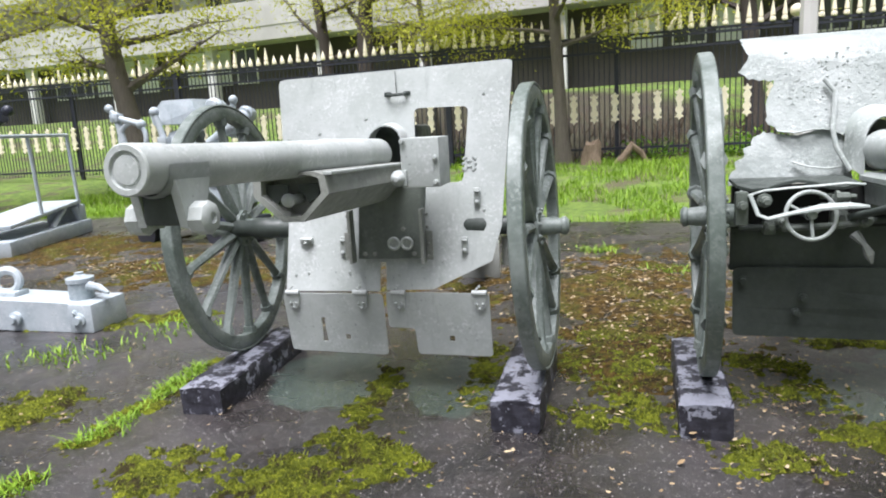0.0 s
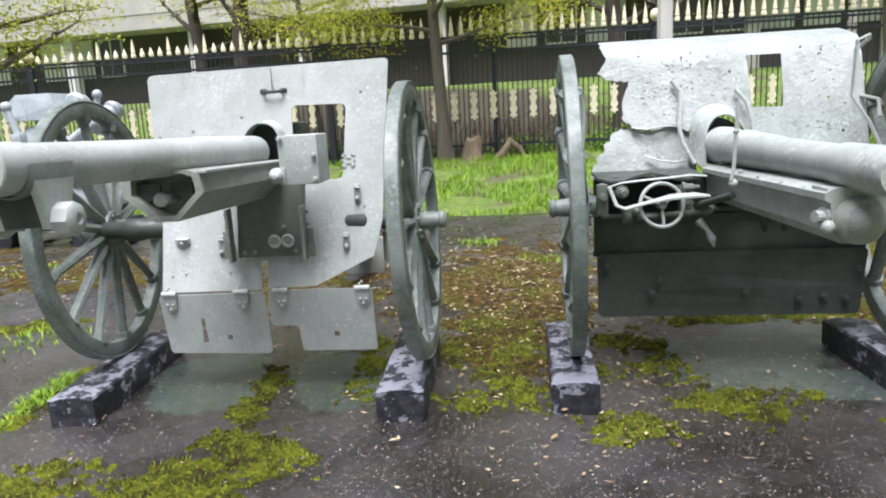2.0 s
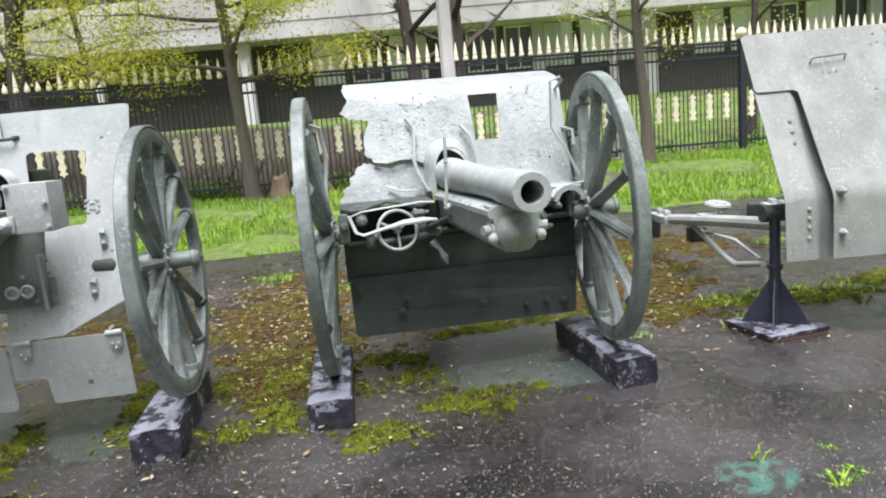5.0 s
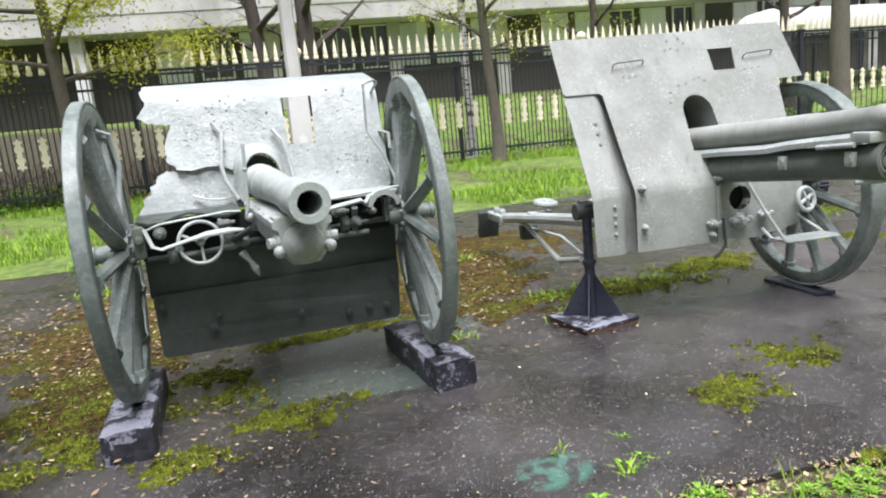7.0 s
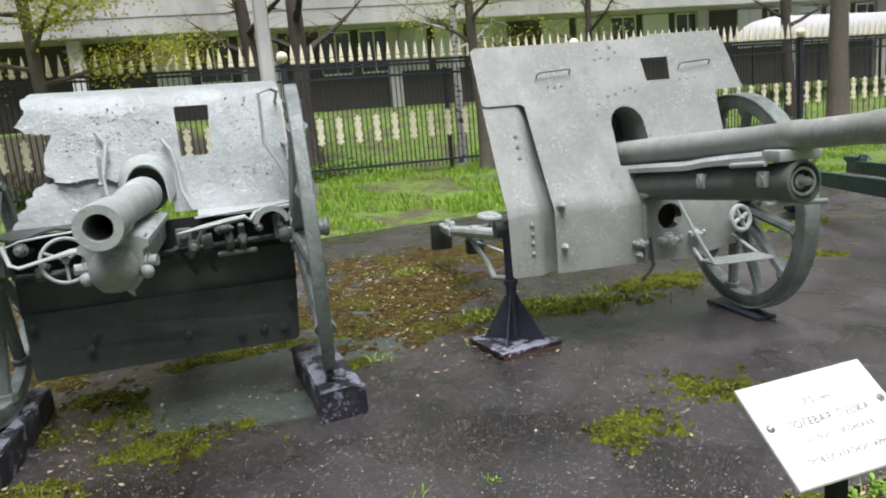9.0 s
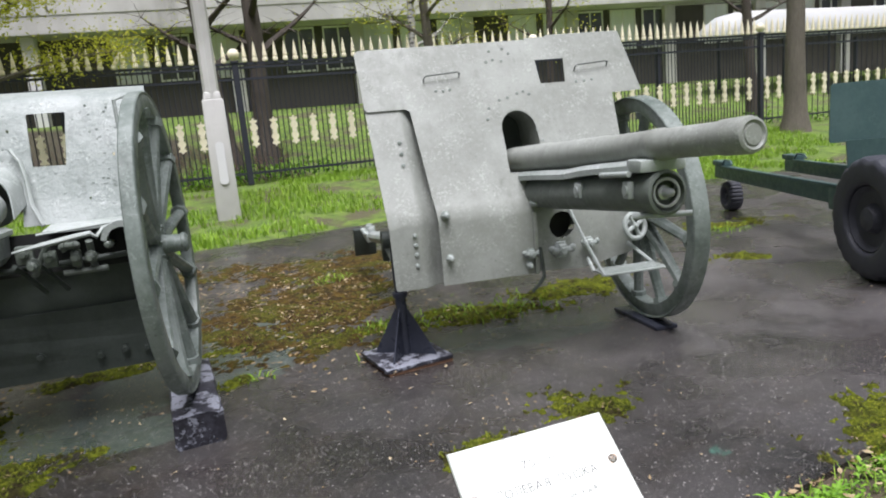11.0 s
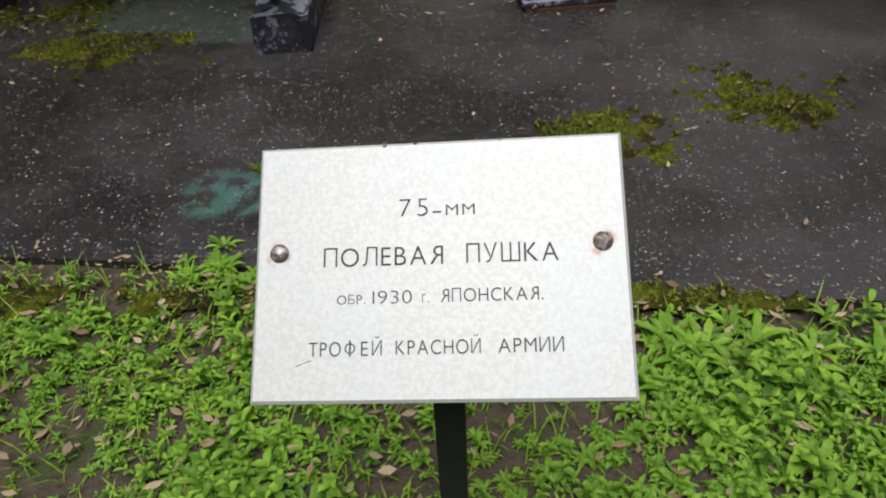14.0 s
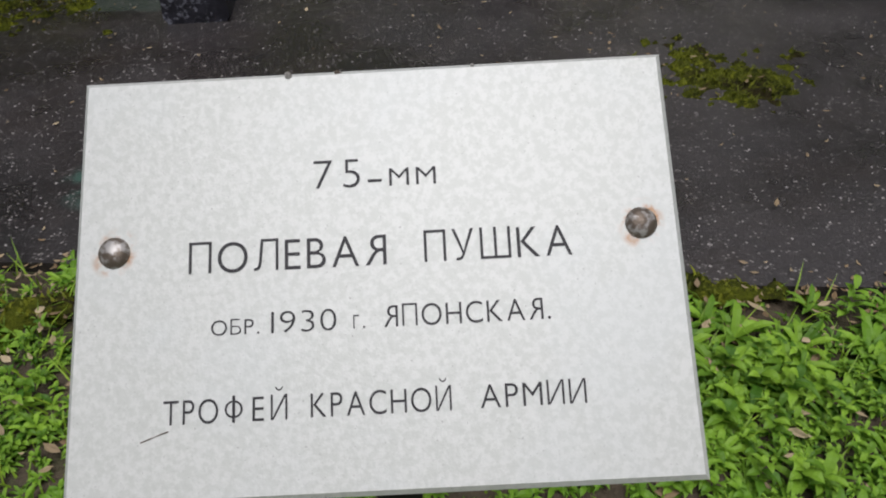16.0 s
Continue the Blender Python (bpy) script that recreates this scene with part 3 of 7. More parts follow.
# ---------------------------------------------------------------- gun A: plain shield with two hanging flaps
MA = pose(-0.22, 3.27, 0, 0, 0, -10.5)
gun = thing("field_gun", MA, "old grey-green field gun with flat shield, hanging flaps and spoked wheels", "field gun", "museum guns")
WZ, WR = 0.812, 0.665
spoked_wheel(gun, 1, 0.762, WZ + 0.008, 0.66, 0.06, 0.085, 14, PAINT_WHEEL, 0.22, 0.062, 0.0, 0.021, 0.03, 6, None, -1.9)
spoked_wheel(gun, -1, -0.92, WZ, 0.672, 0.06, 0.085, 14, PAINT_WHEEL, 0.22, 0.062, 0.19, 0.021, 0.03, 0, None, 3.8)
part("axle", lathe(B(), [(0, 0.045), (0.12, 0.045), (0.14, 0.058), (0.22, 0.058), (0.24, 0.05), (1.28, 0.05), (1.3, 0.058), (1.38, 0.058), (1.4, 0.045), (1.60, 0.045)], (-0.88, 0.11, WZ + 0.01), (1, -0.03, 0)), PAINT_DARK, gun)


def place_a(u, v):
    return Vector((u, -0.055 + (v - 0.52) * 0.245, v))


hole = rounded([(0.165, 1.035), (0.40, 1.035), (0.425, 1.395), (0.15, 1.40)], 0.03)
slot = [(-0.105, 0.70), (-0.105, 1.24)] + arc(0.03, 1.245, 0.085, 180, 30, 8) + [(0.12, 1.2), (0.14, 0.70)]
body = [(-0.522, 0.522), (-0.02, 0.522), (-0.02, 0.66), (0.012, 0.66), (0.015, 0.525), (0.25, 0.53), (0.54, 0.662), (0.588, 0.83), (0.64, 1.585), (0.635, 1.60), (0.618, 1.605), (-0.55, 1.585), (-0.575, 1.578), (-0.582, 1.555), (-0.515, 0.85)]
shield = part("shield", plate(B(), body, [slot, hole], place_a, 0.008, (0.8, 1.1, 1.4)), PAINT_PALE, gun, "flat grey-green shield plate with speckled paint", smooth=False)
# the hood round the opening
bm = B()
ring = [(-0.105, 1.20)] + arc(0.03, 1.245, 0.085, 180, 20, 10) + [(0.118, 1.22)]
for (u0, v0), (u1, v1) in zip(ring, ring[1:]):
    a, b = place_a(u0, v0), place_a(u1, v1)
    q = [bm.verts.new(p) for p in (a, b, b + Vector((0, -0.11, -0.01)), a + Vector((0, -0.11, -0.01)))]
    bm.faces.new(q)
bmesh.ops.remove_doubles(bm, verts=bm.verts, dist=1e-4)
bmesh.ops.solidify(bm, geom=bm.faces[:], thickness=0.006)
part("hood", bm, PAINT_PALE, gun)
# vertical seam, rivets and top handle
bm = B()
box(bm, place_a(0.06, 1.49) + Vector((0, -0.004, 0)), (0.003, 0.004, 0.19))
part("seam", bm, PAINT_DARK, shield)
bm = B()
p0, p1 = place_a(0.015, 1.475), place_a(0.115, 1.475)
pipe(bm, [p0 + Vector((0, 0.0, 0)), p0 + Vector((0.005, -0.03, -0.004)), (p0 + p1) / 2 + Vector((0, -0.036, -0.006)), p1 + Vector((-0.005, -0.03, -0.004)), p1], 0.008, 8)
for p in (p0, p1):
    box(bm, p, (0.035, 0.016, 0.022), None, 0.004)
part("handle", bm, PAINT_DARK, shield, "small dark grab handle")
rv = []
for i in range(14):
    rv.append(place_a(0.43 + 0.03 * math.cos(i * 0.45), 1.12 + 0.03 * math.sin(i * 0.9)))
for u, v in ((-0.47, 0.60), (-0.4, 0.61), (-0.18, 0.61), (0.08, 0.60), (0.3, 0.66), (-0.45, 0.95), (0.5, 0.9), (-0.1, 1.36), (-0.35, 1.30), (-0.52, 1.28), (0.5, 1.45)):
    rv.append(place_a(u, v))
bolts(shield, PAINT_PALE, rv, 0.006, 0.006)
# latches on the plate
for u, v, w, h in ((0.47, 0.965, 0.03, 0.085), (0.41, 0.74, 0.03, 0.08), (-0.41, 0.77, 0.07, 0.03), (-0.21, 0.74, 0.03, 0.10)):
    bm = B()
    c = place_a(u, v)
    box(bm, c + Vector((0, -0.012, 0)), (w, 0.024, h), None, 0.005)
    ball(bm, c + Vector((0, -0.026, -h * 0.3)), 0.012, 8)
    rod(bm, c + Vector((-w * 0.3, -0.03, h * 0.35)), c + Vector((w * 0.5, -0.03, h * 0.3)), 0.006)
    part("latch", bm, PAINT_PALE, shield)
# hanging flaps
flap_l = rounded([(-0.52, 0.222), (0.0, 0.205), (0.002, 0.515), (-0.528, 0.518)], 0.025)
slot_l = [(-0.345, 0.27), (-0.315, 0.27), (-0.32, 0.345), (-0.318, 0.395), (-0.34, 0.395), (-0.338, 0.34)]
sq = lambda u, v, r: [(u - r, v - r), (u + r, v - r), (u + r, v + r), (u - r, v + r)]
flap_r = rounded([(0.018, 0.35), (0.15, 0.345), (0.158, 0.215), (0.53, 0.21), (0.53, 0.52), (0.02, 0.525)], 0.018)
for out, holes in ((flap_l, [slot_l, sq(-0.205, 0.295, 0.013)]), (flap_r, [sq(0.335, 0.297, 0.013)])):
    fl = part("flap", plate(B(), out, holes, lambda u, v: Vector((u, -0.088 + (0.52 - v) * 0.13, v - 0.05 * (0.52 - v))), 0.006), PAINT_PALE, gun, "hinged lower flap of the shield", smooth=False)
    us = (-0.47, -0.11) if out is flap_l else (0.085, 0.485)
    for u in us:
        bm = B()
        c = Vector((u, -0.09, 0.505))
        plate(bm, [(u - 0.033, 0.50), (u - 0.026, 0.45), (u, 0.43), (u + 0.026, 0.45), (u + 0.033, 0.50), (u + 0.03, 0.53), (u - 0.03, 0.53)], [], lambda a, b: Vector((a, -0.100 + (0.52 - b) * 0.13, b)), 0.008)
        rod(bm, c + Vector((-0.036, -0.008, 0.02)), c + Vector((0.036, -0.008, 0.02)), 0.013, None, 10)
        for dx, dz in ((-0.014, -0.035), (0.014, -0.035), (0, -0.058), (0, 0.05), (-0.012, 0.04)):
            ball(bm, c + Vector((dx, -0.008, dz)), 0.007, 6)
        part("hinge", bm, PAINT_PALE, fl)
# barrel
EL = Vector((-0.025, -1, 0.033)).normalized()


def along_a(d, x=0.0, dz=0.0):
    return Vector((-0.02 - 0.025 * d + x, -d, 1.19 + 0.033 * d + dz))


bm = B()
lathe(bm, [(0, 0.075), (0.62, 0.074), (0.64, 0.07), (1.3, 0.064), (1.62, 0.062), (1.635, 0.066), (1.76, 0.066), (1.765, 0.062), (1.765, 0.048), (1.757, 0.046), (1.757, 0.038), (1.762, 0.036), (1.764, 0.001)], along_a(-0.05), EL, 36)
part("barrel", bm, PAINT_PALE, gun, "plugged pale grey gun barrel with speckled paint")
# dark block added behind the slot, standing for the shade inside it
part("breech_block", box(B(), (0.02, 0.36, 1.15), (0.26, 0.3, 0.34), None, 0.03), PAINT_DARK, gun, "dark block added to paint the shade inside the shield opening")
# muzzle bracket with its two rollers
bm = B()
shell = []
for d in (1.47, 1.485, 1.625, 1.64):
    r = 0.078 if 1.48 < d < 1.63 else 0.07
    shell.append([bm.verts.new(along_a(d, r * math.cos(radians(a)), r * math.sin(radians(a)))) for a in range(172, 369, 14)])
for a, b in zip(shell, shell[1:]):
    for j in range(len(a) - 1):
        bm.faces.new((a[j], a[j + 1], b[j + 1], b[j]))
bmesh.ops.solidify(bm, geom=bm.faces[:], thickness=0.012)
for s in (-1, 1):
    cheek = [(1.48, -0.03), (1.63, -0.03), (1.615, -0.085), (1.60, -0.155), (1.53, -0.165), (1.505, -0.10)]
    sides = [[bm.verts.new(along_a(d, s * x, z)) for d, z in cheek] for x in (0.05, 0.074)]
    for j in range(6):
        bm.faces.new((sides[0][j], sides[0][(j + 1) % 6], sides[1][(j + 1) % 6], sides[1][j]))
    bm.faces.new(sides[0][::-1])
    bm.faces.new(sides[1])
bracket = part("muzzle_bracket", bm, PAINT_PALE, gun)
# dark box added to paint the shaded cavity between the rollers
part("bracket_web", box(B(), along_a(1.56, 0, -0.10), (0.10, 0.10, 0.10), None, 0.012), PAINT_DARK, bracket, "dark block that paints the shaded cavity between the rollers")
for s in (-1, 1):
    bm = B()
    lathe(bm, [(0, 0.03), (0.004, 0.045), (0.045, 0.045), (0.052, 0.036), (0.054, 0.016), (0.048, 0.012), (0.048, 0.001)], along_a(1.56, s * 0.07, -0.135), (s, 0, 0), 8)
    part("roller", bm, PAINT_PALE, bracket)
# cradle trough: V-shaped in section
bm = B()
prof = [(-0.135, -0.065), (-0.075, -0.045), (0.105, -0.045), (0.145, -0.06), (0.155, -0.125), (0.05, -0.225), (-0.03, -0.225), (-0.14, -0.13)]
rings = [[bm.verts.new(along_a(d, px * 1.0, pz)) for px, pz in prof] for d in (-0.1, 0.90)]
front = [bm.verts.new(along_a(0.90, px * 0.8 + 0.003, pz * 0.82 - 0.02)) for px, pz in prof]
deep = [bm.verts.new(along_a(0.80, px * 0.8 + 0.003, pz * 0.82 - 0.02)) for px, pz in prof]
rings += [front, deep]
for a, b in zip(rings, rings[1:]):
    for j in range(len(prof)):
        bm.faces.new((a[j], a[(j + 1) % len(prof)], b[(j + 1) % len(prof)], b[j]))
bm.faces.new(deep)
bm.faces.new(rings[0][::-1])
cradle = part("cradle", bm, PAINT_OLIVE, gun, "angular olive recoil cradle under the barrel", smooth=False)
bm = B()
box(bm, along_a(0.4, 0.142, -0.053), (0.035, 1.0, 0.012), Euler((radians(-1.9), 0, 0)).to_matrix(), 0.003)
part("flange", bm, PAINT_PALE, cradle)
bm = B()
ball(bm, along_a(0.905, 0.0, -0.145), 0.026, 14)
rod(bm, along_a(0.80, 0.0, -0.145), along_a(0.90, 0, -0.145), 0.018)
part("piston_head", bm, PAINT_PALE, cradle)
bm = B()
plate(bm, [(-0.11, -0.09), (-0.02, -0.09), (-0.02, -0.13), (-0.05, -0.14), (-0.07, -0.165), (-0.11, -0.12)], [], lambda u, v: along_a(0.86, u, v), 0.01)
plate(bm, [(0.02, -0.09), (0.10, -0.09), (0.10, -0.13), (0.06, -0.16), (0.04, -0.13), (0.02, -0.12)], [], lambda u, v: along_a(0.86, u, v), 0.01)
part("front_plate", bm, PAINT_DARK, cradle)
# sight box, with the joint in front of it
bm = B()
box(bm, (0.285, -0.18, 1.155), (0.175, 0.2, 0.215), None, 0.006)
sb = part("sight_box", bm, PAINT_PALE, gun, "square sheet metal box beside the barrel")
bolts(sb, PAINT_PALE, [(0.355, -0.284, 1.175), (0.355, -0.284, 1.07), (0.21, -0.284, 1.25)], 0.009, 0.02)
bm = B()
lathe(bm, [(0, 0.022), (0.02, 0.036), (0.05, 0.036), (0.07, 0.026), (0.085, 0.01)], (0.185, -0.24, 1.09), (0, -1, 0), 16)
box(bm, (0.215, -0.28, 1.09), (0.018, 0.03, 0.07), None, 0.004)
part("trunnion_joint", bm, PAINT_PALE, gun)
# lower carriage plate with twin tubes
bm = B()
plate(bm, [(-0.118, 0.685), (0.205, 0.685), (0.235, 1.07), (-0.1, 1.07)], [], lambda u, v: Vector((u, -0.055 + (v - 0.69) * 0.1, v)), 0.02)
low = part("carriage_plate", bm, PAINT_SHADED, gun, "dark carriage plate behind the cradle", smooth=False)
for u in (0.075, 0.14):
    bm = B()
    hoop(bm, pose(u, -0.075, 0.762, 90), 0.026, 0.008, 22, 8)
    rod(bm, (u, -0.055, 0.762), (u, -0.067, 0.762), 0.02)
    part("tube", bm, PAINT_PALE, low)
for u, w in ((-0.135, 0.05), (0.225, 0.045)):
    bm = B()
    box(bm, (u, -0.085, 0.80), (0.016, 0.06, 0.26), None, 0.003)
    box(bm, (u + (w * 0.4 if u > 0 else -w * 0.4), -0.06, 0.75), (w, 0.012, 0.14), None, 0.003)
    for z in (0.70, 0.76, 0.84, 0.9):
        ball(bm, (u + (w * 0.4 if u > 0 else -w * 0.4), -0.07, z), 0.009, 6)
    part("bracket", bm, PAINT_OLIVE, low)
bolts(low, PAINT_OLIVE, [(-0.08, -0.058, 0.71), (-0.03, -0.058, 0.71), (0.12, -0.052, 0.83), (0.17, -0.06, 0.71)], 0.008, 0.008)
bm = B()
box(bm, (0.02, 1.25, 0.52), (0.16, 2.4, 0.12), Euler((radians(-12), 0, 0)).to_matrix(), 0.01)
box(bm, (0.02, 2.46, 0.16), (0.34, 0.05, 0.32), None, 0.01)
part("trail", bm, PAINT_OLIVE, gun)
bm = B()
box(bm, (0.66, 0.10, 0.80), (0.10, 0.09, 0.10), None, 0.012)
rod(bm, (0.60, 0.1, 0.76), (0.60, 0.1, 0.62), 0.03)
part("brake_block", bm, PAINT_OLIVE, gun)
sleeper("timber_sleeper", MA @ pose(0.69, -0.02, 0, 0, 0, -1), 0.86, 0.215, 0.15, 1)
sleeper("timber_sleeper", MA @ pose(-0.845, 0.06, 0, 0, 0, 1), 0.98, 0.215, 0.14, 2)

# ---------------------------------------------------------------- gun B: shell-torn shield
MB = pose(1.926, 2.73, 0, 0, 0, -12.2)
gun = thing("field_gun", MB, "battle-damaged grey-green field gun with torn shield and spoked wheels", "field gun", "museum guns")
WZ, WR = 0.85, 0.692
spoked_wheel(gun, 1, 0.736, WZ + 0.02, WR, 0.058, 0.085, 12, PAINT_WHEEL, 0.19, 0.066, 0.0, 0.025, 0.05, 8, None, -6.5, -1.0)
spoked_wheel(gun, -1, -0.722, WZ, 0.702, 0.058, 0.085, 12, PAINT_WHEEL, 0.19, 0.066, 0.14, 0.025, 0.05, 3, None, -2.2, -1.0)
part("axle", lathe(B(), [(0, 0.04), (0.15, 0.04), (0.17, 0.055), (1.3, 0.055), (1.32, 0.04), (1.46, 0.04)], (-0.73, 0.29, WZ), (1, 0, 0)), PAINT_DARK, gun)


def place_b(u, v):
    y = 0.30 + (v - 0.98) * 0.385
    if v > 1.56:
        y += 1.6 * (v - 1.56) ** 1.5 * 2.2
    dent = 0.012 * noise.noise((u * 4, v * 4, 3)) + 0.02 * max(0, -u - 0.2) * noise.noise((u * 9, v * 9, 1))
    return Vector((u, y + dent, v - (0.5 * (v - 1.6) if v > 1.6 else 0)))


torn = ragged([(-0.50, 1.70), (-0.515, 1.60), (-0.495, 1.55), (-0.545, 1.475), (-0.50, 1.44), (-0.39, 1.43), (-0.425, 1.34), (-0.435, 1.25), (-0.39, 1.205), (-0.30, 1.185), (-0.225, 1.205)], 0.02, 0.0065, 3, range(10))
hood = [(-0.16, 1.02)] + [(-0.12, 1.17)] + arc(0.012, 1.17, 0.122, 165, 15, 9) + [(0.132, 1.12), (0.125, 1.0)]
edge = torn + [(-0.16, 1.19)] + hood[1:] + [(0.69, 0.99), (0.708, 1.02), (0.73, 1.60), (0.725, 1.70)]
win = rounded([(0.19, 1.272), (0.335, 1.268), (0.355, 1.525), (0.185, 1.525)], 0.008, 2)
rnd = random.Random(8)
hits = []
for u, v, r in ((0.55, 1.30, 0.008), (0.1, 1.45, 0.009), (-0.2, 1.50, 0.007), (0.6, 1.14, 0.007), (0.42, 1.10, 0.006)):
    hits.append([(u + r * math.cos(a) * rnd.uniform(0.7, 1.2), v + r * math.sin(a) * rnd.uniform(0.7, 1.2)) for a in (0, 1, 2, 3, 4, 5)])
shield = part("shield", plate(B(), edge, [win, *hits], place_b, 0.006, [1.08 + 0.06 * i for i in range(8)] + [1.58, 1.60, 1.62, 1.64, 1.66, 1.68]), PAINT_PITTED, gun, "pitted shield plate with a torn, ragged edge", smooth=True)
# the torn lower piece, bent back
low = ragged([(-0.225, 1.195), (-0.13, 1.21), (-0.09, 1.05), (-0.09, 0.975), (-0.6, 0.962), (-0.595, 1.0), (-0.565, 1.035), (-0.57, 1.065), (-0.53, 1.085), (-0.53, 1.125), (-0.495, 1.14), (-0.485, 1.175), (-0.44, 1.20), (-0.39, 1.185), (-0.30, 1.175)], 0.016, 0.006, 9, range(4, 14))
part("torn_plate", plate(B(), low, [], lambda u, v: place_b(u, v) + Vector((0, 0.025 + 0.03 * max(0, v - 1.08), 0)), 0.006, (1.0, 1.05, 1.1, 1.15)), PAINT_PITTED, gun, "torn lower shield piece bent backwards")
for pts in ([(-0.39, 1.2, 0.004, 0), (-0.32, 1.185, 0.02, 0.004), (-0.25, 1.195, 0.022, 0.006), (-0.2, 1.2, 0.004, 0)], [(-0.33, 1.06, 0, 0), (-0.27, 1.04, 0.016, 0), (-0.2, 1.03, 0.016, 0), (-0.14, 1.035, 0, 0)]):
    part("torn_lip", pipe(B(), [place_b(u, v) + Vector((0, -o, h)) for u, v, o, h in pts], 0.009, 6, 0.5), PAINT, shield)
pits = []
for i in range(150):
    u, v = rnd.uniform(-0.38, 0.1), rnd.gauss(1.42, 0.08)
    if 1.24 < v < 1.56 and not (0.16 < u < 0.38):
        pits.append((u, v))
for i in range(60):
    u, v = rnd.uniform(0.25, 0.66), rnd.uniform(1.06, 1.56)
    if not (0.16 < u < 0.38 and 1.24 < v):
        pits.append((u, v))
bm = B()
for u, v in pits:
    ball(bm, place_b(u, v), rnd.uniform(0.003, 0.008), 6, (1, 0.5, 1))
tagged(part("weld_spatter", bm, PAINT_PITTED, shield), kind="stuff")
# the bent hood strips round the barrel
for pts in ([(-0.19, 1.42), (-0.15, 1.36), (-0.175, 1.2), (-0.165, 1.12), (-0.115, 1.02)], [(0.11, 1.36), (0.15, 1.3), (0.165, 1.22), (0.175, 1.1), (0.215, 1.0)]):
    bm = B()
    pipe(bm, [place_b(u, v) + Vector((0, -0.03 - 0.02 * (v < 1.35), 0)) for u, v in pts], 0.011, 7)
    part("hood_strip", bm, PAINT, gun)
bm = B()
ring = [(-0.125, 1.05)] + [(-0.11, 1.17)] + arc(0.012, 1.17, 0.122, 168, 12, 10) + [(0.14, 1.1)]
for (u0, v0), (u1, v1) in zip(ring, ring[1:]):
    a, b = place_b(u0, v0), place_b(u1, v1)
    k0, k1 = (Vector(((0.03 - u) * 0.25, -0.15, -0.05)) for u in (u0, u1))
    bm.faces.new([bm.verts.new(p) for p in (a, b, b + k1, a + k0)])
bmesh.ops.remove_doubles(bm, verts=bm.verts, dist=1e-4)
bmesh.ops.solidify(bm, geom=bm.faces[:], thickness=0.006)
part("hood", bm, PAINT, gun)
bm = B()
lathe(bm, [(0, 0.06), (0.0, 0.112), (0.05, 0.115), (0.06, 0.09), (0.2, 0.09)], (0.0, 0.33, 1.12), (0, 1, 0), 24)
part("barrel_collar", bm, PAINT_DARK, gun, "dark collar where the barrel passes the shield")
# bottom flange plates that stand forward, the near one with a bright bent rim
for x0, x1, sag in ((-0.60, -0.13, 0.018), (0.235, 0.69, 0.0)):
    bm = B()
    n = 8
    for j in range(n):
        ua, ub = x0 + (x1 - x0) * j / n, x0 + (x1 - x0) * (j + 1) / n
        za, zb = (0.978 - sag * math.sin(3 * math.pi * t) for t in (j / n, (j + 1) / n))
        bm.faces.new([bm.verts.new(p) for p in ((ua, 0.31, 0.985), (ub, 0.31, 0.985), (ub, 0.06, zb), (ua, 0.06, za))])
    bmesh.ops.remove_doubles(bm, verts=bm.verts, dist=1e-4)
    bmesh.ops.solidify(bm, geom=bm.faces[:], thickness=0.012)
    # left plate coloured dark to stand for the shaded gap under the torn edge
    part("flange_plate", bm, PAINT if x0 > 0 else PAINT_DARK, gun)
# aprons
bm = B()
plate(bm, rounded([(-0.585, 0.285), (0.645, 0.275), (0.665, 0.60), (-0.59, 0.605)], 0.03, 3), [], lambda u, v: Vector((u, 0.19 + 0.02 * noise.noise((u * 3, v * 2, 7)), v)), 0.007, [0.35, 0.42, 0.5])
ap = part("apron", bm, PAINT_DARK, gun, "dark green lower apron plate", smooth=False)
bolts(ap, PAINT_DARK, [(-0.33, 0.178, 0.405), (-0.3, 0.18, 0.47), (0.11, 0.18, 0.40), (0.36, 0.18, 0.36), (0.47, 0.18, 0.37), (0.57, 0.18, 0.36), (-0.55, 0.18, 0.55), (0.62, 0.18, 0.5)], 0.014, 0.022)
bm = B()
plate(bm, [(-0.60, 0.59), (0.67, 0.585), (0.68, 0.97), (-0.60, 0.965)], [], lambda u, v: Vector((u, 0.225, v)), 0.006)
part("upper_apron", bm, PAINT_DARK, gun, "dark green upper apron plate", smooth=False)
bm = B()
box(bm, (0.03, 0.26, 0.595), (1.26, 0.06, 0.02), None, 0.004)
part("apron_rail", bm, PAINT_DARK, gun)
# barrel and cradle
bm = B()
lathe(bm, [(0.25, 0.085), (0.1, 0.085), (0.08, 0.075), (-0.10, 0.075), (-0.105, 0.079), (-0.16, 0.079), (-0.165, 0.073), (-0.42, 0.070), (-0.44, 0.0635), (-0.90, 0.059), (-0.955, 0.061), (-0.962, 0.067), (-1.262, 0.068), (-1.278, 0.064), (-1.278, 0.039), (-1.2, 0.0375), (-0.9, 0.0375)][::-1], (0.0, 0, 1.106), (0, 1, 0.0), 40)
part("barrel", bm, PAINT, gun, "pale grey gun barrel with an open bore")
# black disc that paints the shade down the barrel
bm = B()
rod(bm, (0, -0.93, 1.106), (0, -0.9, 1.106), 0.038)
part("bore", bm, BLACK, gun)
bm = B()
prof = [(-0.10, 1.035), (-0.072, 1.05), (0.072, 1.05), (0.10, 1.035), (0.10, 1.015), (0.082, 1.005), (0.075, 0.92), (0.045, 0.885), (-0.045, 0.885), (-0.075, 0.92), (-0.082, 1.005), (-0.10, 1.015)]
rings = [[bm.verts.new((px, y, z + dz)) for px, z in prof] for y, dz in ((0.2, -0.03), (-0.2, -0.02), (-1.06, 0.0))]
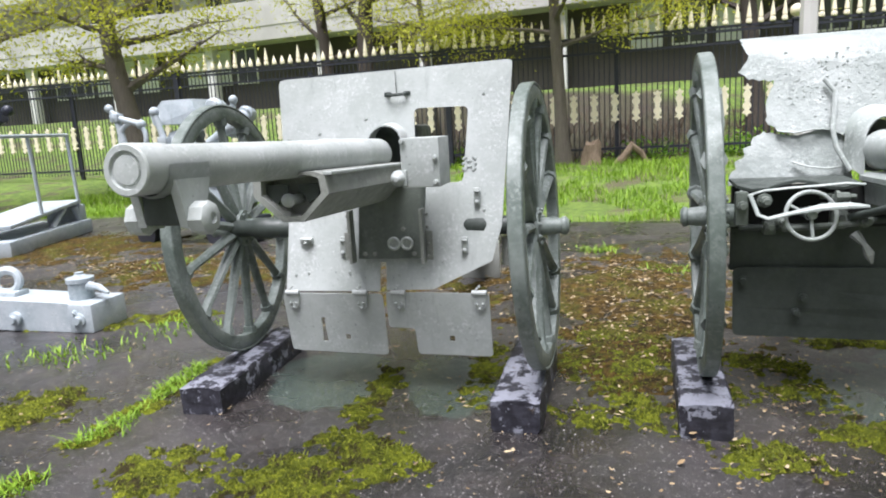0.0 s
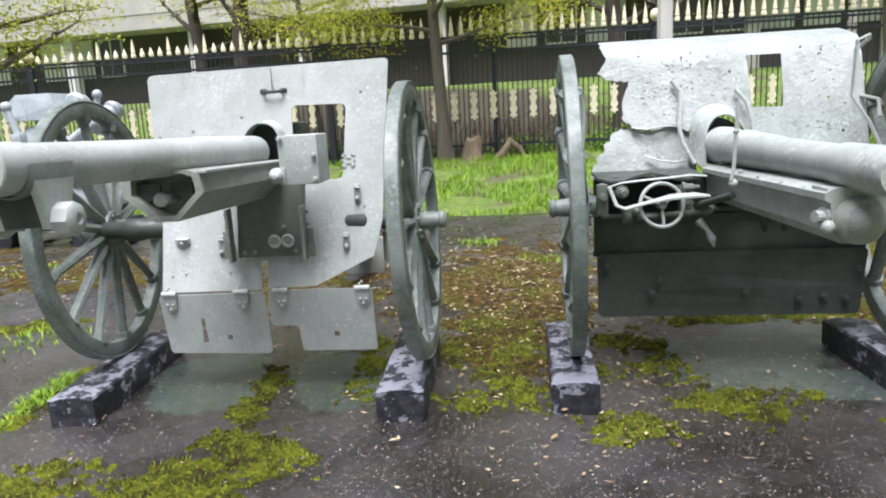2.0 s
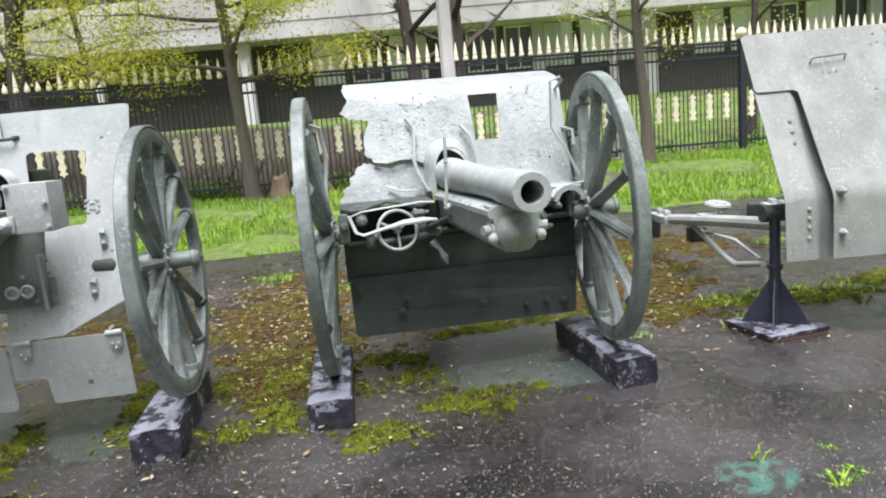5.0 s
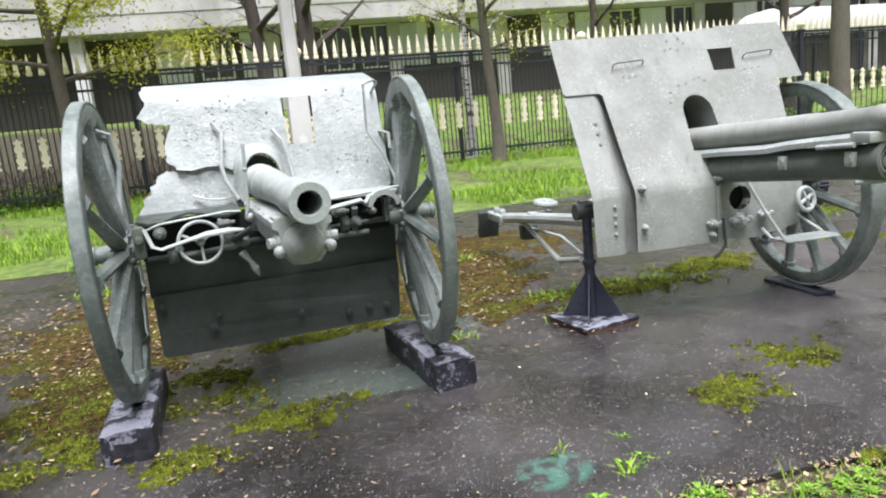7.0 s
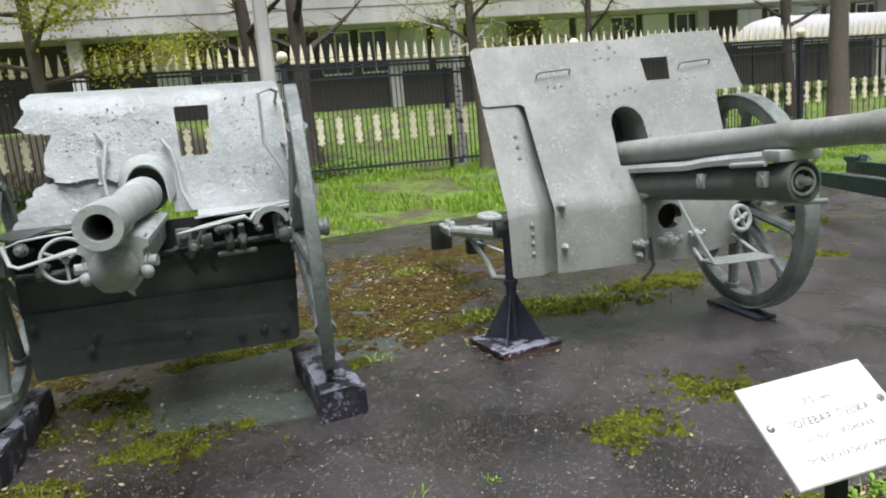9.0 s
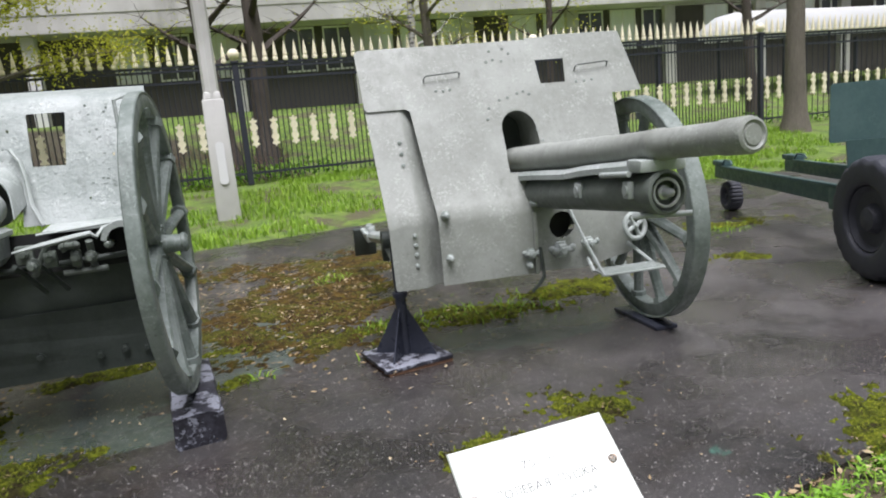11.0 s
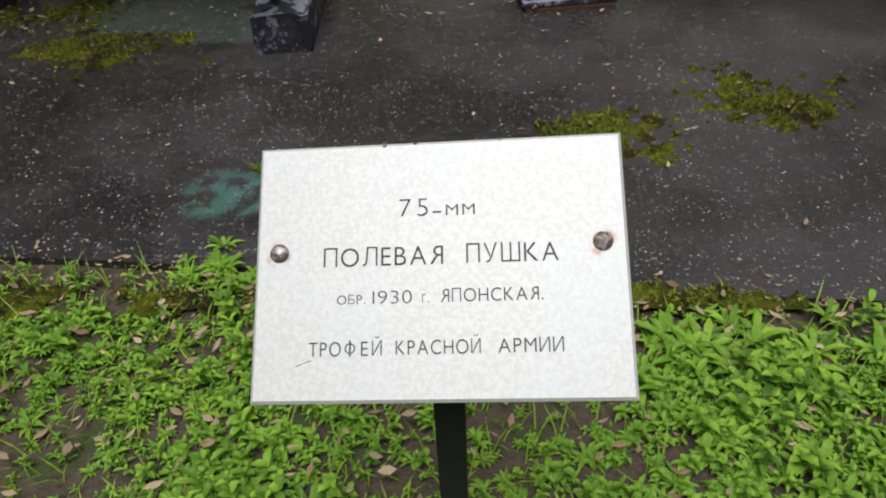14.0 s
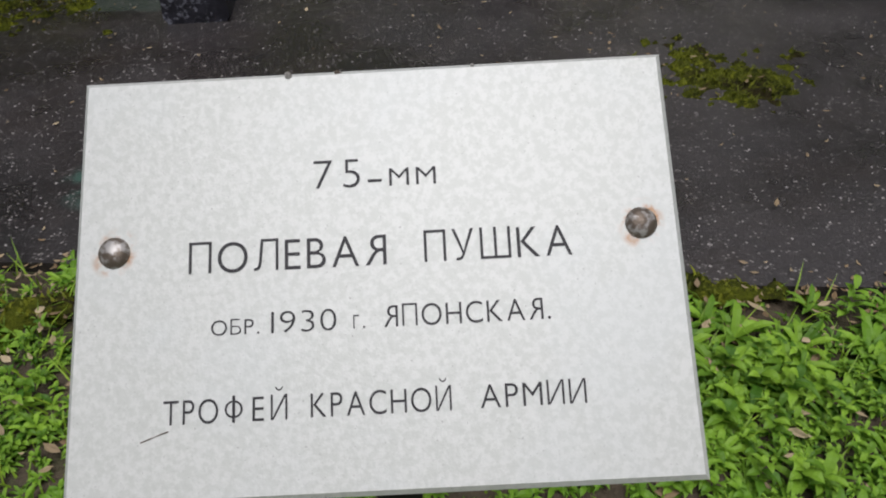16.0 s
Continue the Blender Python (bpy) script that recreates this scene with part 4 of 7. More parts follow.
for a, b in zip(rings, rings[1:]):
    for j in range(len(prof)):
        bm.faces.new((a[j], a[(j + 1) % len(prof)], b[(j + 1) % len(prof)], b[j]))
bm.faces.new(rings[0][::-1])
bm.faces.new(rings[-1])
cradle = part("cradle", bm, PAINT, gun, "grey-green recoil cradle under the barrel", smooth=False)
bm = B()
ball(bm, (-0.005, -1.07, 0.955), 0.072, 20, (1, 0.8, 1))
lathe(bm, [(0, 0.062), (0.05, 0.05), (0.085, 0.02), (0.09, 0.001)], (-0.005, -1.07, 0.955), (0, -1, 0), 20)
part("front_cap", bm, PAINT_OLIVE, cradle, "domed cap of the recoil cylinder")
for s in (-1, 1):
    bm = B()
    lathe(bm, [(0, 0.028), (0.02, 0.028), (0.022, 0.018), (0.045, 0.018)], (s * 0.075, -1.03, 0.965), (s, -0.3, 0), 10)
    ball(bm, (s * 0.085, -1.06, 0.935), 0.022, 8)
    box(bm, (s * 0.082, -1.0, 1.02), (0.02, 0.1, 0.06), None, 0.005)
    part("lug", bm, PAINT, cradle)
bolts(cradle, PAINT, [(0.088, y, 1.03) for y in (-0.9, -0.72, -0.5, -0.3)] + [(-0.088, y, 1.03) for y in (-0.9, -0.72, -0.5, -0.3)], 0.008, 0.008, (0, 0, 1))
bm = B()
pipe(bm, [(-0.115, -0.30, 0.985), (-0.125, -0.31, 1.0), (-0.115, -0.30, 1.04), (-0.105, -0.29, 1.20), (-0.10, -0.285, 1.30)], 0.008, 7)
ball(bm, (-0.115, -0.3, 0.985), 0.02, 8)
ball(bm, (-0.106, -0.29, 1.19), 0.012, 8)
part("sight_rod", bm, PAINT, gun)
# laying gear: handwheel, bent bars, shafts
handwheel(gun, pose(-0.33, -0.02, 0.868, 76, -8, 10), 0.098, 0.0085, PAINT, "elevating_handwheel", "pale three-spoked elevating handwheel")
bm = B()
rod(bm, (-0.33, 0.22, 0.86), (-0.33, -0.03, 0.868), 0.018)
rod(bm, (-0.18, -0.02, 0.86), (-0.1, -0.25, 0.93), 0.016)
part("handwheel_shaft", bm, PAINT_DARK, gun)
bm = B()
pipe(bm, [(-0.585, 0.05, 0.965), (-0.56, -0.03, 0.955), (-0.535, -0.06, 0.88), (-0.50, -0.07, 0.865), (-0.40, -0.05, 0.885), (-0.30, -0.05, 0.905), (-0.2, -0.05, 0.91), (-0.13, -0.05, 0.905)], [0.009, 0.010, 0.010, 0.010, 0.011, 0.018, 0.018, 0.008], 8, 0.6)
part("bent_bar", bm, PAINT, gun, "bent pale steel bar")
bm = B()
pipe(bm, [(0.14, -0.08, 0.93), (0.25, -0.06, 0.945), (0.36, -0.05, 0.96), (0.44, -0.05, 0.97), (0.46, -0.05, 0.95), (0.49, -0.02, 0.985), (0.56, -0.01, 1.0), (0.60, 0.0, 0.97), (0.60, 0.02, 0.90)], [0.008, 0.02, 0.022, 0.02, 0.014, 0.014, 0.014, 0.014, 0.014], 8, 0.6)
part("bent_bar", bm, PAINT, gun, "bent pale steel bar")
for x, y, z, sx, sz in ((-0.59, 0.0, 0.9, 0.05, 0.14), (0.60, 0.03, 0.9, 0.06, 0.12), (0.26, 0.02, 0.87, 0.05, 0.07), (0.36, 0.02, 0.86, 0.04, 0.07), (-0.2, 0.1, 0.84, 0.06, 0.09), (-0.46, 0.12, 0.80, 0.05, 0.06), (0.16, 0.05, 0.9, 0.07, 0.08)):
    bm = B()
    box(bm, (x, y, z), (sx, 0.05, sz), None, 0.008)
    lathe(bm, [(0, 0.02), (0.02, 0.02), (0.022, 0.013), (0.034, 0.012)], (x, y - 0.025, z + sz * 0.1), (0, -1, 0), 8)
    part("axle_fitting", bm, PAINT_SHADED, gun)
# pale bent lips of the torn lower edge, over a black sheet that paints shade
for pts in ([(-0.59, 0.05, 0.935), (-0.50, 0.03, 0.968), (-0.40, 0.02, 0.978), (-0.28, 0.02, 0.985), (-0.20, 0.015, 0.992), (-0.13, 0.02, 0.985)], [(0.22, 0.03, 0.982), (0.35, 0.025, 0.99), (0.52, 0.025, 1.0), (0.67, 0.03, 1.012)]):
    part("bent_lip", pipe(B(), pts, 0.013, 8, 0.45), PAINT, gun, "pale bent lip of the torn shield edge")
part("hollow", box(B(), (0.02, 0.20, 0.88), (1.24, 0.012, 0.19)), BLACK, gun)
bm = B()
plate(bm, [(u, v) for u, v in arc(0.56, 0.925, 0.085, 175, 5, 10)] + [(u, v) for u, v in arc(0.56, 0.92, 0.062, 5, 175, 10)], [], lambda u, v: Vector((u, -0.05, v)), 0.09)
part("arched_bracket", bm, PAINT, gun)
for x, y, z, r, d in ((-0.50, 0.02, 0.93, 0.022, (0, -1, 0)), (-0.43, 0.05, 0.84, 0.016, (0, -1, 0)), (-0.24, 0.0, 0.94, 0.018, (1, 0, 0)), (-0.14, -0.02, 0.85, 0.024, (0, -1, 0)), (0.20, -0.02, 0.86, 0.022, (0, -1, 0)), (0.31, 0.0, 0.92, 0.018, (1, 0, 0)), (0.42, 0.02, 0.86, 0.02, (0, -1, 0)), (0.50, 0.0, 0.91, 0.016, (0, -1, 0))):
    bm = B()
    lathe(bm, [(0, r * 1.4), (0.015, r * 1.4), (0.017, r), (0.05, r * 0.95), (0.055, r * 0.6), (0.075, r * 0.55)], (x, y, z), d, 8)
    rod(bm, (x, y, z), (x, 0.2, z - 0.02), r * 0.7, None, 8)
    part("linkage_nut", bm, PAINT_SHADED, gun)
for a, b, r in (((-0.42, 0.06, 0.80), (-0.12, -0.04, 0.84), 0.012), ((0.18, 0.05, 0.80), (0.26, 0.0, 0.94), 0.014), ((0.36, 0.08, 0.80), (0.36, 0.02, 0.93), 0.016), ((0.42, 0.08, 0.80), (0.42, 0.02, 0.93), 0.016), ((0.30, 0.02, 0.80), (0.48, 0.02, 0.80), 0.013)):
    part("link_rod", rod(B(), a, b, r, None, 8), PAINT_SHADED, gun)
bm = B()
for x in (0.12, 0.21):
    pipe(bm, [(x, 0.0, 0.86), (x + 0.02, 0.1, 0.80), (x + 0.07, 0.18, 0.7)], 0.012, 6)
rod(bm, (-0.2, 0.12, 0.82), (0.62, 0.05, 0.85), 0.014)
rod(bm, (-0.58, 0.12, 0.80), (-0.2, 0.12, 0.80), 0.014)
part("tie_rod", bm, PAINT_DARK, gun)
bm = B()
pipe(bm, [(-0.15, 0.05, 0.78), (-0.12, 0.02, 0.74), (-0.10, 0.02, 0.70), (-0.085, 0.03, 0.66)], [0.022, 0.01, 0.02, 0.006], 6)
part("hanging_scrap", bm, STEEL, gun, "bright scrap of bent steel")
# step brackets inside the far wheel
bm = B()
pipe(bm, [place_b(0.70, 1.52), (0.70, 0.38, 1.56), (0.66, 0.30, 1.57), (0.60, 0.28, 1.55), (0.60, 0.30, 1.30), (0.66, 0.25, 1.18), (0.70, 0.2, 1.05), (0.71, 0.15, 0.98)], 0.009, 6)
pipe(bm, [place_b(0.70, 1.30), (0.72, 0.30, 1.28), (0.70, 0.24, 1.20)], 0.009, 6)
part("side_bracket", bm, PAINT, gun)
bm = B()
pipe(bm, [(-0.71, 0.2, 1.42), (-0.66, 0.22, 1.40), (-0.64, 0.25, 1.25), (-0.66, 0.2, 1.1), (-0.67, 0.12, 0.92)], 0.012, 6)
part("side_bracket", bm, PAINT, gun)
bm = B()
box(bm, (0.0, 1.36, 0.485), (0.2, 1.95, 0.14), Euler((radians(-13), 0, 0)).to_matrix(), 0.01)
box(bm, (0.0, 2.36, 0.16), (0.36, 0.05, 0.32), None, 0.01)
part("trail", bm, PAINT_OLIVE, gun)
sleeper("timber_sleeper", MB @ pose(-0.735, 0.13, 0, 0, 0, -1.5), 0.88, 0.21, 0.155, 3)
sleeper("timber_sleeper", MB @ pose(0.745, 0.1, 0, 0, 0, 2), 0.84, 0.215, 0.155, 4)

# ---------------------------------------------------------------- gun C: tall shield, one wheel and a stand
MC = pose(4.47, 2.27, 0, 0, 0, -20.5)
gun = thing("field_gun", MC, "grey-olive field gun with tall notched shield, one wheel and a stand", "field gun", "museum guns")
spoked_wheel(gun, 1, 0.815, 0.692, 0.667, 0.095, 0.09, 12, PAINT_WHEEL, 0.2, 0.07, 0.075, 0.027, 0.02, 12, 0.085, -2.1)
part("axle", lathe(B(), [(0, 0.05), (1.45, 0.05), (1.47, 0.04), (1.56, 0.04)], (-0.78, 0.03, 0.70), (1, 0.02, 0)), PAINT_DARK, gun)


def place_c(u, v):
    if v < 0.78:
        return Vector((u, -0.215, v))
    k = min(1, (v - 0.78) / 0.12)
    return Vector((u, -0.215 + 0.47 * (v - 0.78) * (0.5 * k + 0.5) , v))


CUT = [0.78, 0.81, 0.84, 0.87, 0.9, 1.1, 1.3]
upper = [(-0.50, 0.455), (0.02, 0.455), (0.022, 1.0), (-0.055, 1.005), (-0.055, 1.24)] + arc(0.05, 1.235, 0.105, 175, 5, 10) + [(0.165, 1.0), (0.62, 1.0), (0.655, 1.39), (0.84, 1.395), (0.79, 1.74), (0.775, 1.755), (0.33, 1.755), (0.325, 1.745), (0.2, 1.745), (0.195, 1.735), (-0.775, 1.735), (-0.80, 1.715), (-0.79, 1.41), (-0.775, 1.395), (-0.57, 1.395), (-0.545, 1.38), (-0.5, 0.82)]
win = [(0.235, 1.475), (0.385, 1.475), (0.405, 1.612), (0.23, 1.612)]
shield = part("shield", plate(B(), upper, [win], place_c, 0.007, CUT), PAINT_OLIVE, gun, "tall notched shield plate with flaked grey-olive paint", smooth=True)
# side wing set back behind the notch
bm = B()
plate(bm, rounded([(-0.755, 0.455), (-0.40, 0.45), (-0.40, 0.85), (-0.44, 1.45), (-0.79, 1.45), (-0.762, 0.8)], 0.012, 2), [], lambda u, v: place_c(u, v) + Vector((0, 0.012 + 0.075 * smooth((u + 0.60) / 0.10), 0)), 0.006, CUT, [-0.62 + 0.015 * i for i in range(10)])
wing = part("side_wing", bm, PAINT_OLIVE, gun, "side wing of the shield, set back and curved")
bolts(wing, PAINT, [place_c(-0.63, z) + Vector((0, 0.01, 0)) for z in (0.58, 0.64, 0.69, 0.74, 1.1, 1.16, 1.22)], 0.008, 0.01)
# lower panel on the far side of the seam
bm = B()
plate(bm, [(0.03, 0.46), (0.30, 0.445), (0.60, 0.50), (0.64, 1.0), (0.03, 1.0)], [arc(0.19, 0.70, 0.075, 0, 330, 11)], lambda u, v: place_c(u, v) + Vector((0, 0.02, 0)), 0.006, CUT)
lowp = part("lower_panel", bm, PAINT_OLIVE, gun, "lower shield panel with a round hole")
# black disc that paints the shade behind the round hole
bm = B()
rod(bm, (0.19, -0.1, 0.70), (0.19, -0.09, 0.70), 0.09)
part("recess", bm, BLACK, lowp)
bm = B()
box(bm, (0.022, -0.225, 0.62), (0.022, 0.012, 0.34), None, 0.003)
part("seam_strip", bm, PAINT_OLIVE, shield)
for u, z, r in ((-0.005, 0.565, 0.028), (0.17, 0.565, 0.04), (0.335, 0.585, 0.028), (-0.02, 0.505, 0.02), (0.03, 0.84, 0.02), (-0.46, 0.83, 0.02), (-0.455, 0.60, 0.02)):
    bm = B()
    lathe(bm, [(0, r * 1.3), (0.012, r * 1.25), (0.014, r * 0.9), (0.04, r * 0.8), (0.044, r * 0.5), (0.06, r * 0.45)], (u, -0.205, z), (0, -1, 0), 6)
    if r > 0.022:
        rod(bm, (u - r * 1.6, -0.23, z), (u + r * 1.6, -0.23, z), r * 0.45, None, 8)
        for s in (-1, 1):
            ball(bm, (u + s * r * 1.5, -0.232, z + 0.01), r * 0.5, 8)
    part("fitting", bm, PAINT, shield)
bm = B()
pipe(bm, [(0.04, -0.24, 0.60), (0.045, -0.25, 0.5), (0.05, -0.25, 0.44), (0.02, -0.25, 0.40), (-0.02, -0.24, 0.36)], 0.01, 6)
part("hook", bm, PAINT_DARK, gun)
for u0, u1 in ((-0.44, -0.235), (0.455, 0.66)):
    bm = B()
    a, b = place_c(u0, 1.56), place_c(u1, 1.575)
    o = Vector((0, -0.03, -0.005))
    pipe(bm, [a + Vector((0, 0, -0.04)), a + o, a + o * 1.1 + Vector((0.015, 0, 0.01)), b + o * 1.1 + Vector((-0.015, 0, 0.005)), b + o, b + Vector((0, 0, -0.04))], 0.004, 6)
    part("grab_rail", bm, PAINT_DARK, shield, "thin wire grab rail")
rv = []
for u, v in ((-0.06, 1.62), (-0.02, 1.63), (0.03, 1.62), (0.08, 1.66), (0.05, 1.69), (-0.03, 1.68), (0.12, 1.44), (0.08, 1.43), (0.15, 1.42), (0.02, 1.41), (-0.03, 1.40), (0.45, 1.47), (0.5, 1.47), (0.55, 1.475), (0.15, 1.22), (0.17, 1.16), (-0.1, 1.36), (-0.12, 1.30), (-0.38, 1.48), (-0.34, 1.475), (-0.3, 1.48)):
    rv.append(place_c(u, v))
bolts(shield, PAINT, rv, 0.006, 0.005)
# dark inside behind the arch
bm = B()
ring = [(-0.055, 1.1), (-0.055, 1.24)] + arc(0.05, 1.235, 0.105, 175, 5, 10) + [(0.16, 1.1)]
for (u0, v0), (u1, v1) in zip(ring, ring[1:]):
    a, b = place_c(u0, v0), place_c(u1, v1)
    bm.faces.new([bm.verts.new(p) for p in (a, b, b + Vector((0, 0.30, -0.02)), a + Vector((0, 0.30, -0.02)))])
bmesh.ops.remove_doubles(bm, verts=bm.verts, dist=1e-4)
bmesh.ops.solidify(bm, geom=bm.faces[:], thickness=0.005)
part("arch_hood", bm, PAINT_OLIVE, gun)
# dark block added so that the arch reads as shaded inside
part("breech_block", box(B(), (0.05, 0.42, 1.14), (0.30, 0.26, 0.42), None, 0.03), PAINT_DARK, gun, "dark block added to paint the shade inside the shield opening")
CE = Vector((0.125, -1, 0.068)).normalized()


def along_c(d, x=0.0, dz=0.0):
    return Vector((0.062 + 0.125 * d + x, -d, 1.062 + 0.068 * d + dz))


bm = B()
lathe(bm, [(0, 0.074), (0.45, 0.072), (0.46, 0.068), (0.98, 0.066), (0.99, 0.062), (1.30, 0.0615), (1.305, 0.065), (1.36, 0.065), (1.37, 0.060), (1.66, 0.0585), (1.69, 0.063), (1.80, 0.064), (1.815, 0.060), (1.82, 0.049), (1.813, 0.040), (1.813, 0.036), (1.818, 0.034), (1.819, 0.001)], along_c(-0.12), CE, 36)
part("barrel", bm, PAINT_OLIVE, gun, "long plugged gun barrel with stepped rings")
# cradle: flat tray and recoil cylinder
bm = B()
prof = [(-0.095, -0.075), (-0.075, -0.055), (0.075, -0.055), (0.095, -0.075), (0.095, -0.10), (-0.095, -0.10)]
rings = [[bm.verts.new(along_c(d, px, pz + w)) for px, pz in prof] for d, w in ((-0.1, -0.012), (0.3, -0.012), (0.6, -0.016), (0.75, -0.004), (0.9, 0.0), (1.15, 0.004))]
for a, b in zip(rings, rings[1:]):
    for j in range(len(prof)):
        bm.faces.new((a[j], a[(j + 1) % len(prof)], b[(j + 1) % len(prof)], b[j]))
bm.faces.new(rings[0][::-1])
bm.faces.new(rings[-1])
tray = part("cradle_tray", bm, PAINT, gun, smooth=False)
# cylinder colour darkened for the shade below the tray
bm = B()
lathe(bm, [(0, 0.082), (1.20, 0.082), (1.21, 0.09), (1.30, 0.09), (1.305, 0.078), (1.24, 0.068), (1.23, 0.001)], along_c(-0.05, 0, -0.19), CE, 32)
cyl = part("recoil_cylinder", bm, PAINT_SHADED, gun, "olive recoil cylinder, coloured darker for the shade under the barrel")
bm = B()
lathe(bm, [(0, 0.03), (0.04, 0.03), (0.045, 0.02), (0.08, 0.018), (0.10, 0.005)], along_c(1.18, 0, -0.19), CE, 16)
hoop(bm, Matrix.Translation(along_c(1.23, 0, -0.19)) @ Euler((radians(86), 0, 0)).to_matrix().to_4x4(), 0.055, 0.007, 24, 6)
part("piston_head", bm, STEEL, cyl)
for d, x in ((0.72, -0.08), (1.12, -0.09), (1.17, 0.09)):
    bm = B()
    c = along_c(d, x, -0.17)
    box(bm, c, (0.03, 0.05, 0.07), None, 0.006)
    rod(bm, c + Vector((-0.02, 0, 0.0)), c + Vector((0.02, 0, 0)), 0.022, None, 10)
    part("lug", bm, PAINT, cyl)
bm = B()
box(bm, along_c(1.17, 0, -0.075), (0.2, 0.12, 0.05), None, 0.012)
part("cradle_cap", bm, PAINT, gun)
part("side_rod", rod(B(), along_c(0.95, -0.105, -0.105), along_c(1.15, -0.105, -0.105), 0.012), PAINT, gun)
part("cross_pin", rod(B(), along_c(1.14, -0.09, -0.28), along_c(1.26, 0.09, -0.28), 0.012), PAINT, gun)
# foot board and its rods, handwheel
bm = B()
box(bm, (0.475, -0.40, 0.452), (0.35, 0.14, 0.012), None, 0.003)
step = part("foot_board", bm, PAINT, gun)
slat = part("tread_slat", box(B(), (0, 0, 0), (0.34, 0.006, 0.006)), PAINT, step, smooth=False)
slat.location = (0.475, -0.455, 0.4612)
for i in range(1, 7):
    twin(slat, Matrix.Translation((0.475, -0.455 + 0.018 * i, 0.4612)))
for pts in ([(0.30, -0.46, 0.45), (0.26, -0.33, 0.62), (0.22, -0.22, 0.80)], [(0.30, -0.34, 0.45), (0.32, -0.22, 0.50)], [(0.64, -0.34, 0.46), (0.56, -0.22, 0.56)]):
    part("stay_rod", pipe(B(), pts, 0.01, 6), PAINT, gun)
handwheel(gun, pose(0.585, -0.27, 0.655, 80, 0, 12), 0.068, 0.014, PAINT, "handwheel", "small pale handwheel", 4)
bm = B()
rod(bm, (0.585, -0.28, 0.655), (0.60, -0.05, 0.68), 0.02)
part("handwheel_shaft", bm, PAINT, gun)
# split trail legs
for sx, tag in ((-1, "near"), (1, "far")):
    bm = B()
    x0, x1 = sx * 0.34, (-0.62 if sx < 0 else 0.42)
    y1 = 2.25
    pipe(bm, [(x0, 0.05, 0.58), (x1 * 0.9, 1.2, 0.50), (x1, 2.0, 0.42)], 0.045, 10)
    leg = part("trail_leg", bm, PAINT, gun)
    bm = B()
    box(bm, (x1, y1, 0.40), (0.09, 0.42, 0.075), None, 0.01)
    for i in range(4):
        box(bm, (x1 + 0.02 * (i % 2), y1 - 0.15 + 0.09 * i, 0.455), (0.05, 0.04, 0.05), None, 0.006)
        ball(bm, (x1 - 0.05, y1 - 0.12 + 0.08 * i, 0.43), 0.018, 8)
    part("trail_fitting", bm, PAINT, leg)
    bm = B()
    box(bm, (x1 - 0.02, y1 + 0.30, 0.30), (0.20, 0.06, 0.26), Euler((radians(14), 0, 0)).to_matrix(), 0.012)
    part("spade", bm, PAINT_DARK, leg, "dark steel trail spade")
    if sx < 0:
        handwheel(gun, pose(x1 + 0.18, 1.45, 0.585, 8, 6, 0), 0.08, 0.022, PAINT, "trail_handwheel", "pale cast locking wheel", 3)
        bm = B()
        rod(bm, (x1 + 0.18, 1.45, 0.50), (x1 + 0.18, 1.45, 0.6), 0.014)
        box(bm, (x1 + 0.12, 1.45, 0.5), (0.2, 0.1, 0.05), None, 0.01)
        part("lock_post", bm, PAINT, leg)
        bm = B()
        pipe(bm, [(x1 + 0.02, 1.85, 0.42), (x1 + 0.05, 1.65, 0.41), (x1 + 0.08, 1.2, 0.26), (x1 + 0.02, 0.8, 0.24), (x1 + 0.0, 0.35, 0.33)], 0.02, 8)
        pipe(bm, [(x1 + 0.1, 1.75, 0.36), (x1 + 0.2, 1.2, 0.34), (x1 + 0.2, 0.8, 0.26)], 0.012, 8)
        part("lifting_bar", bm, PAINT, leg, "bent pale lifting bar")
        bm = B()
        box(bm, (x1 + 0.1, 1.7, 0.32), (0.14, 0.1, 0.12), None, 0.01)
        part("trail_box", bm, PAINT_DARK, leg)
# plate under the wheel
bm = B()
box(bm, (0.80, 0.06, 0.012), (0.14, 0.5, 0.024), Euler((0, 0, radians(2))).to_matrix(), 0.006)
shoe = obj("wheel_plate", bm, PAINT_NAVY, smooth=True)
shoe.matrix_world = MC
tagged(shoe, "blue-black steel plate under a gun wheel", "steel plate")
# the stand in place of the missing wheel
st = thing("gun_stand", pose(3.81, 2.535, 0, 0, 0, -6), "blue-black steel pedestal stand with triangular ribs holding up a gun axle", "stand")
bm = B()
box(bm, (0, 0, 0.029), (0.40, 0.40, 0.022), None, 0.004)
part("base_plate", bm, PAINT_NAVY, st, "worn base plate with pale scuffs")
st.children[0].data.materials[0] = BLOCK
bm = B()
box(bm, (0.005, 0.0, 0.009), (0.385, 0.39, 0.018), None, 0.003)
k = Nodes("rusty_packing", 0.9)
RUST = k.colour(k.mix(k.noise(40, 4), (0.10, 0.05, 0.03), (0.25, 0.14, 0.08))).m
part("packing", bm, RUST, st, "rusty packing plate")
for i in range(4):
    bm = B()
    plate(bm, [(0.02, 0.04), (0.185, 0.04), (0.18, 0.055), (0.03, 0.315), (0.02, 0.315)], [], lambda u, v: Vector((u, -0.004, v)), 0.008)
    rib = part("rib", bm, PAINT_NAVY, st, smooth=False)
    rib.matrix_local = Matrix.Rotation(math.pi / 2 * i + math.pi / 4, 4, "Z")
bm = B()
lathe(bm, [(0.04, 0.032), (0.37, 0.032), (0.372, 0.042), (0.40, 0.042), (0.402, 0.03), (0.74, 0.03)], (0, 0, 0), (0, 0, 1), 18)
part("column", bm, PAINT_NAVY, st)

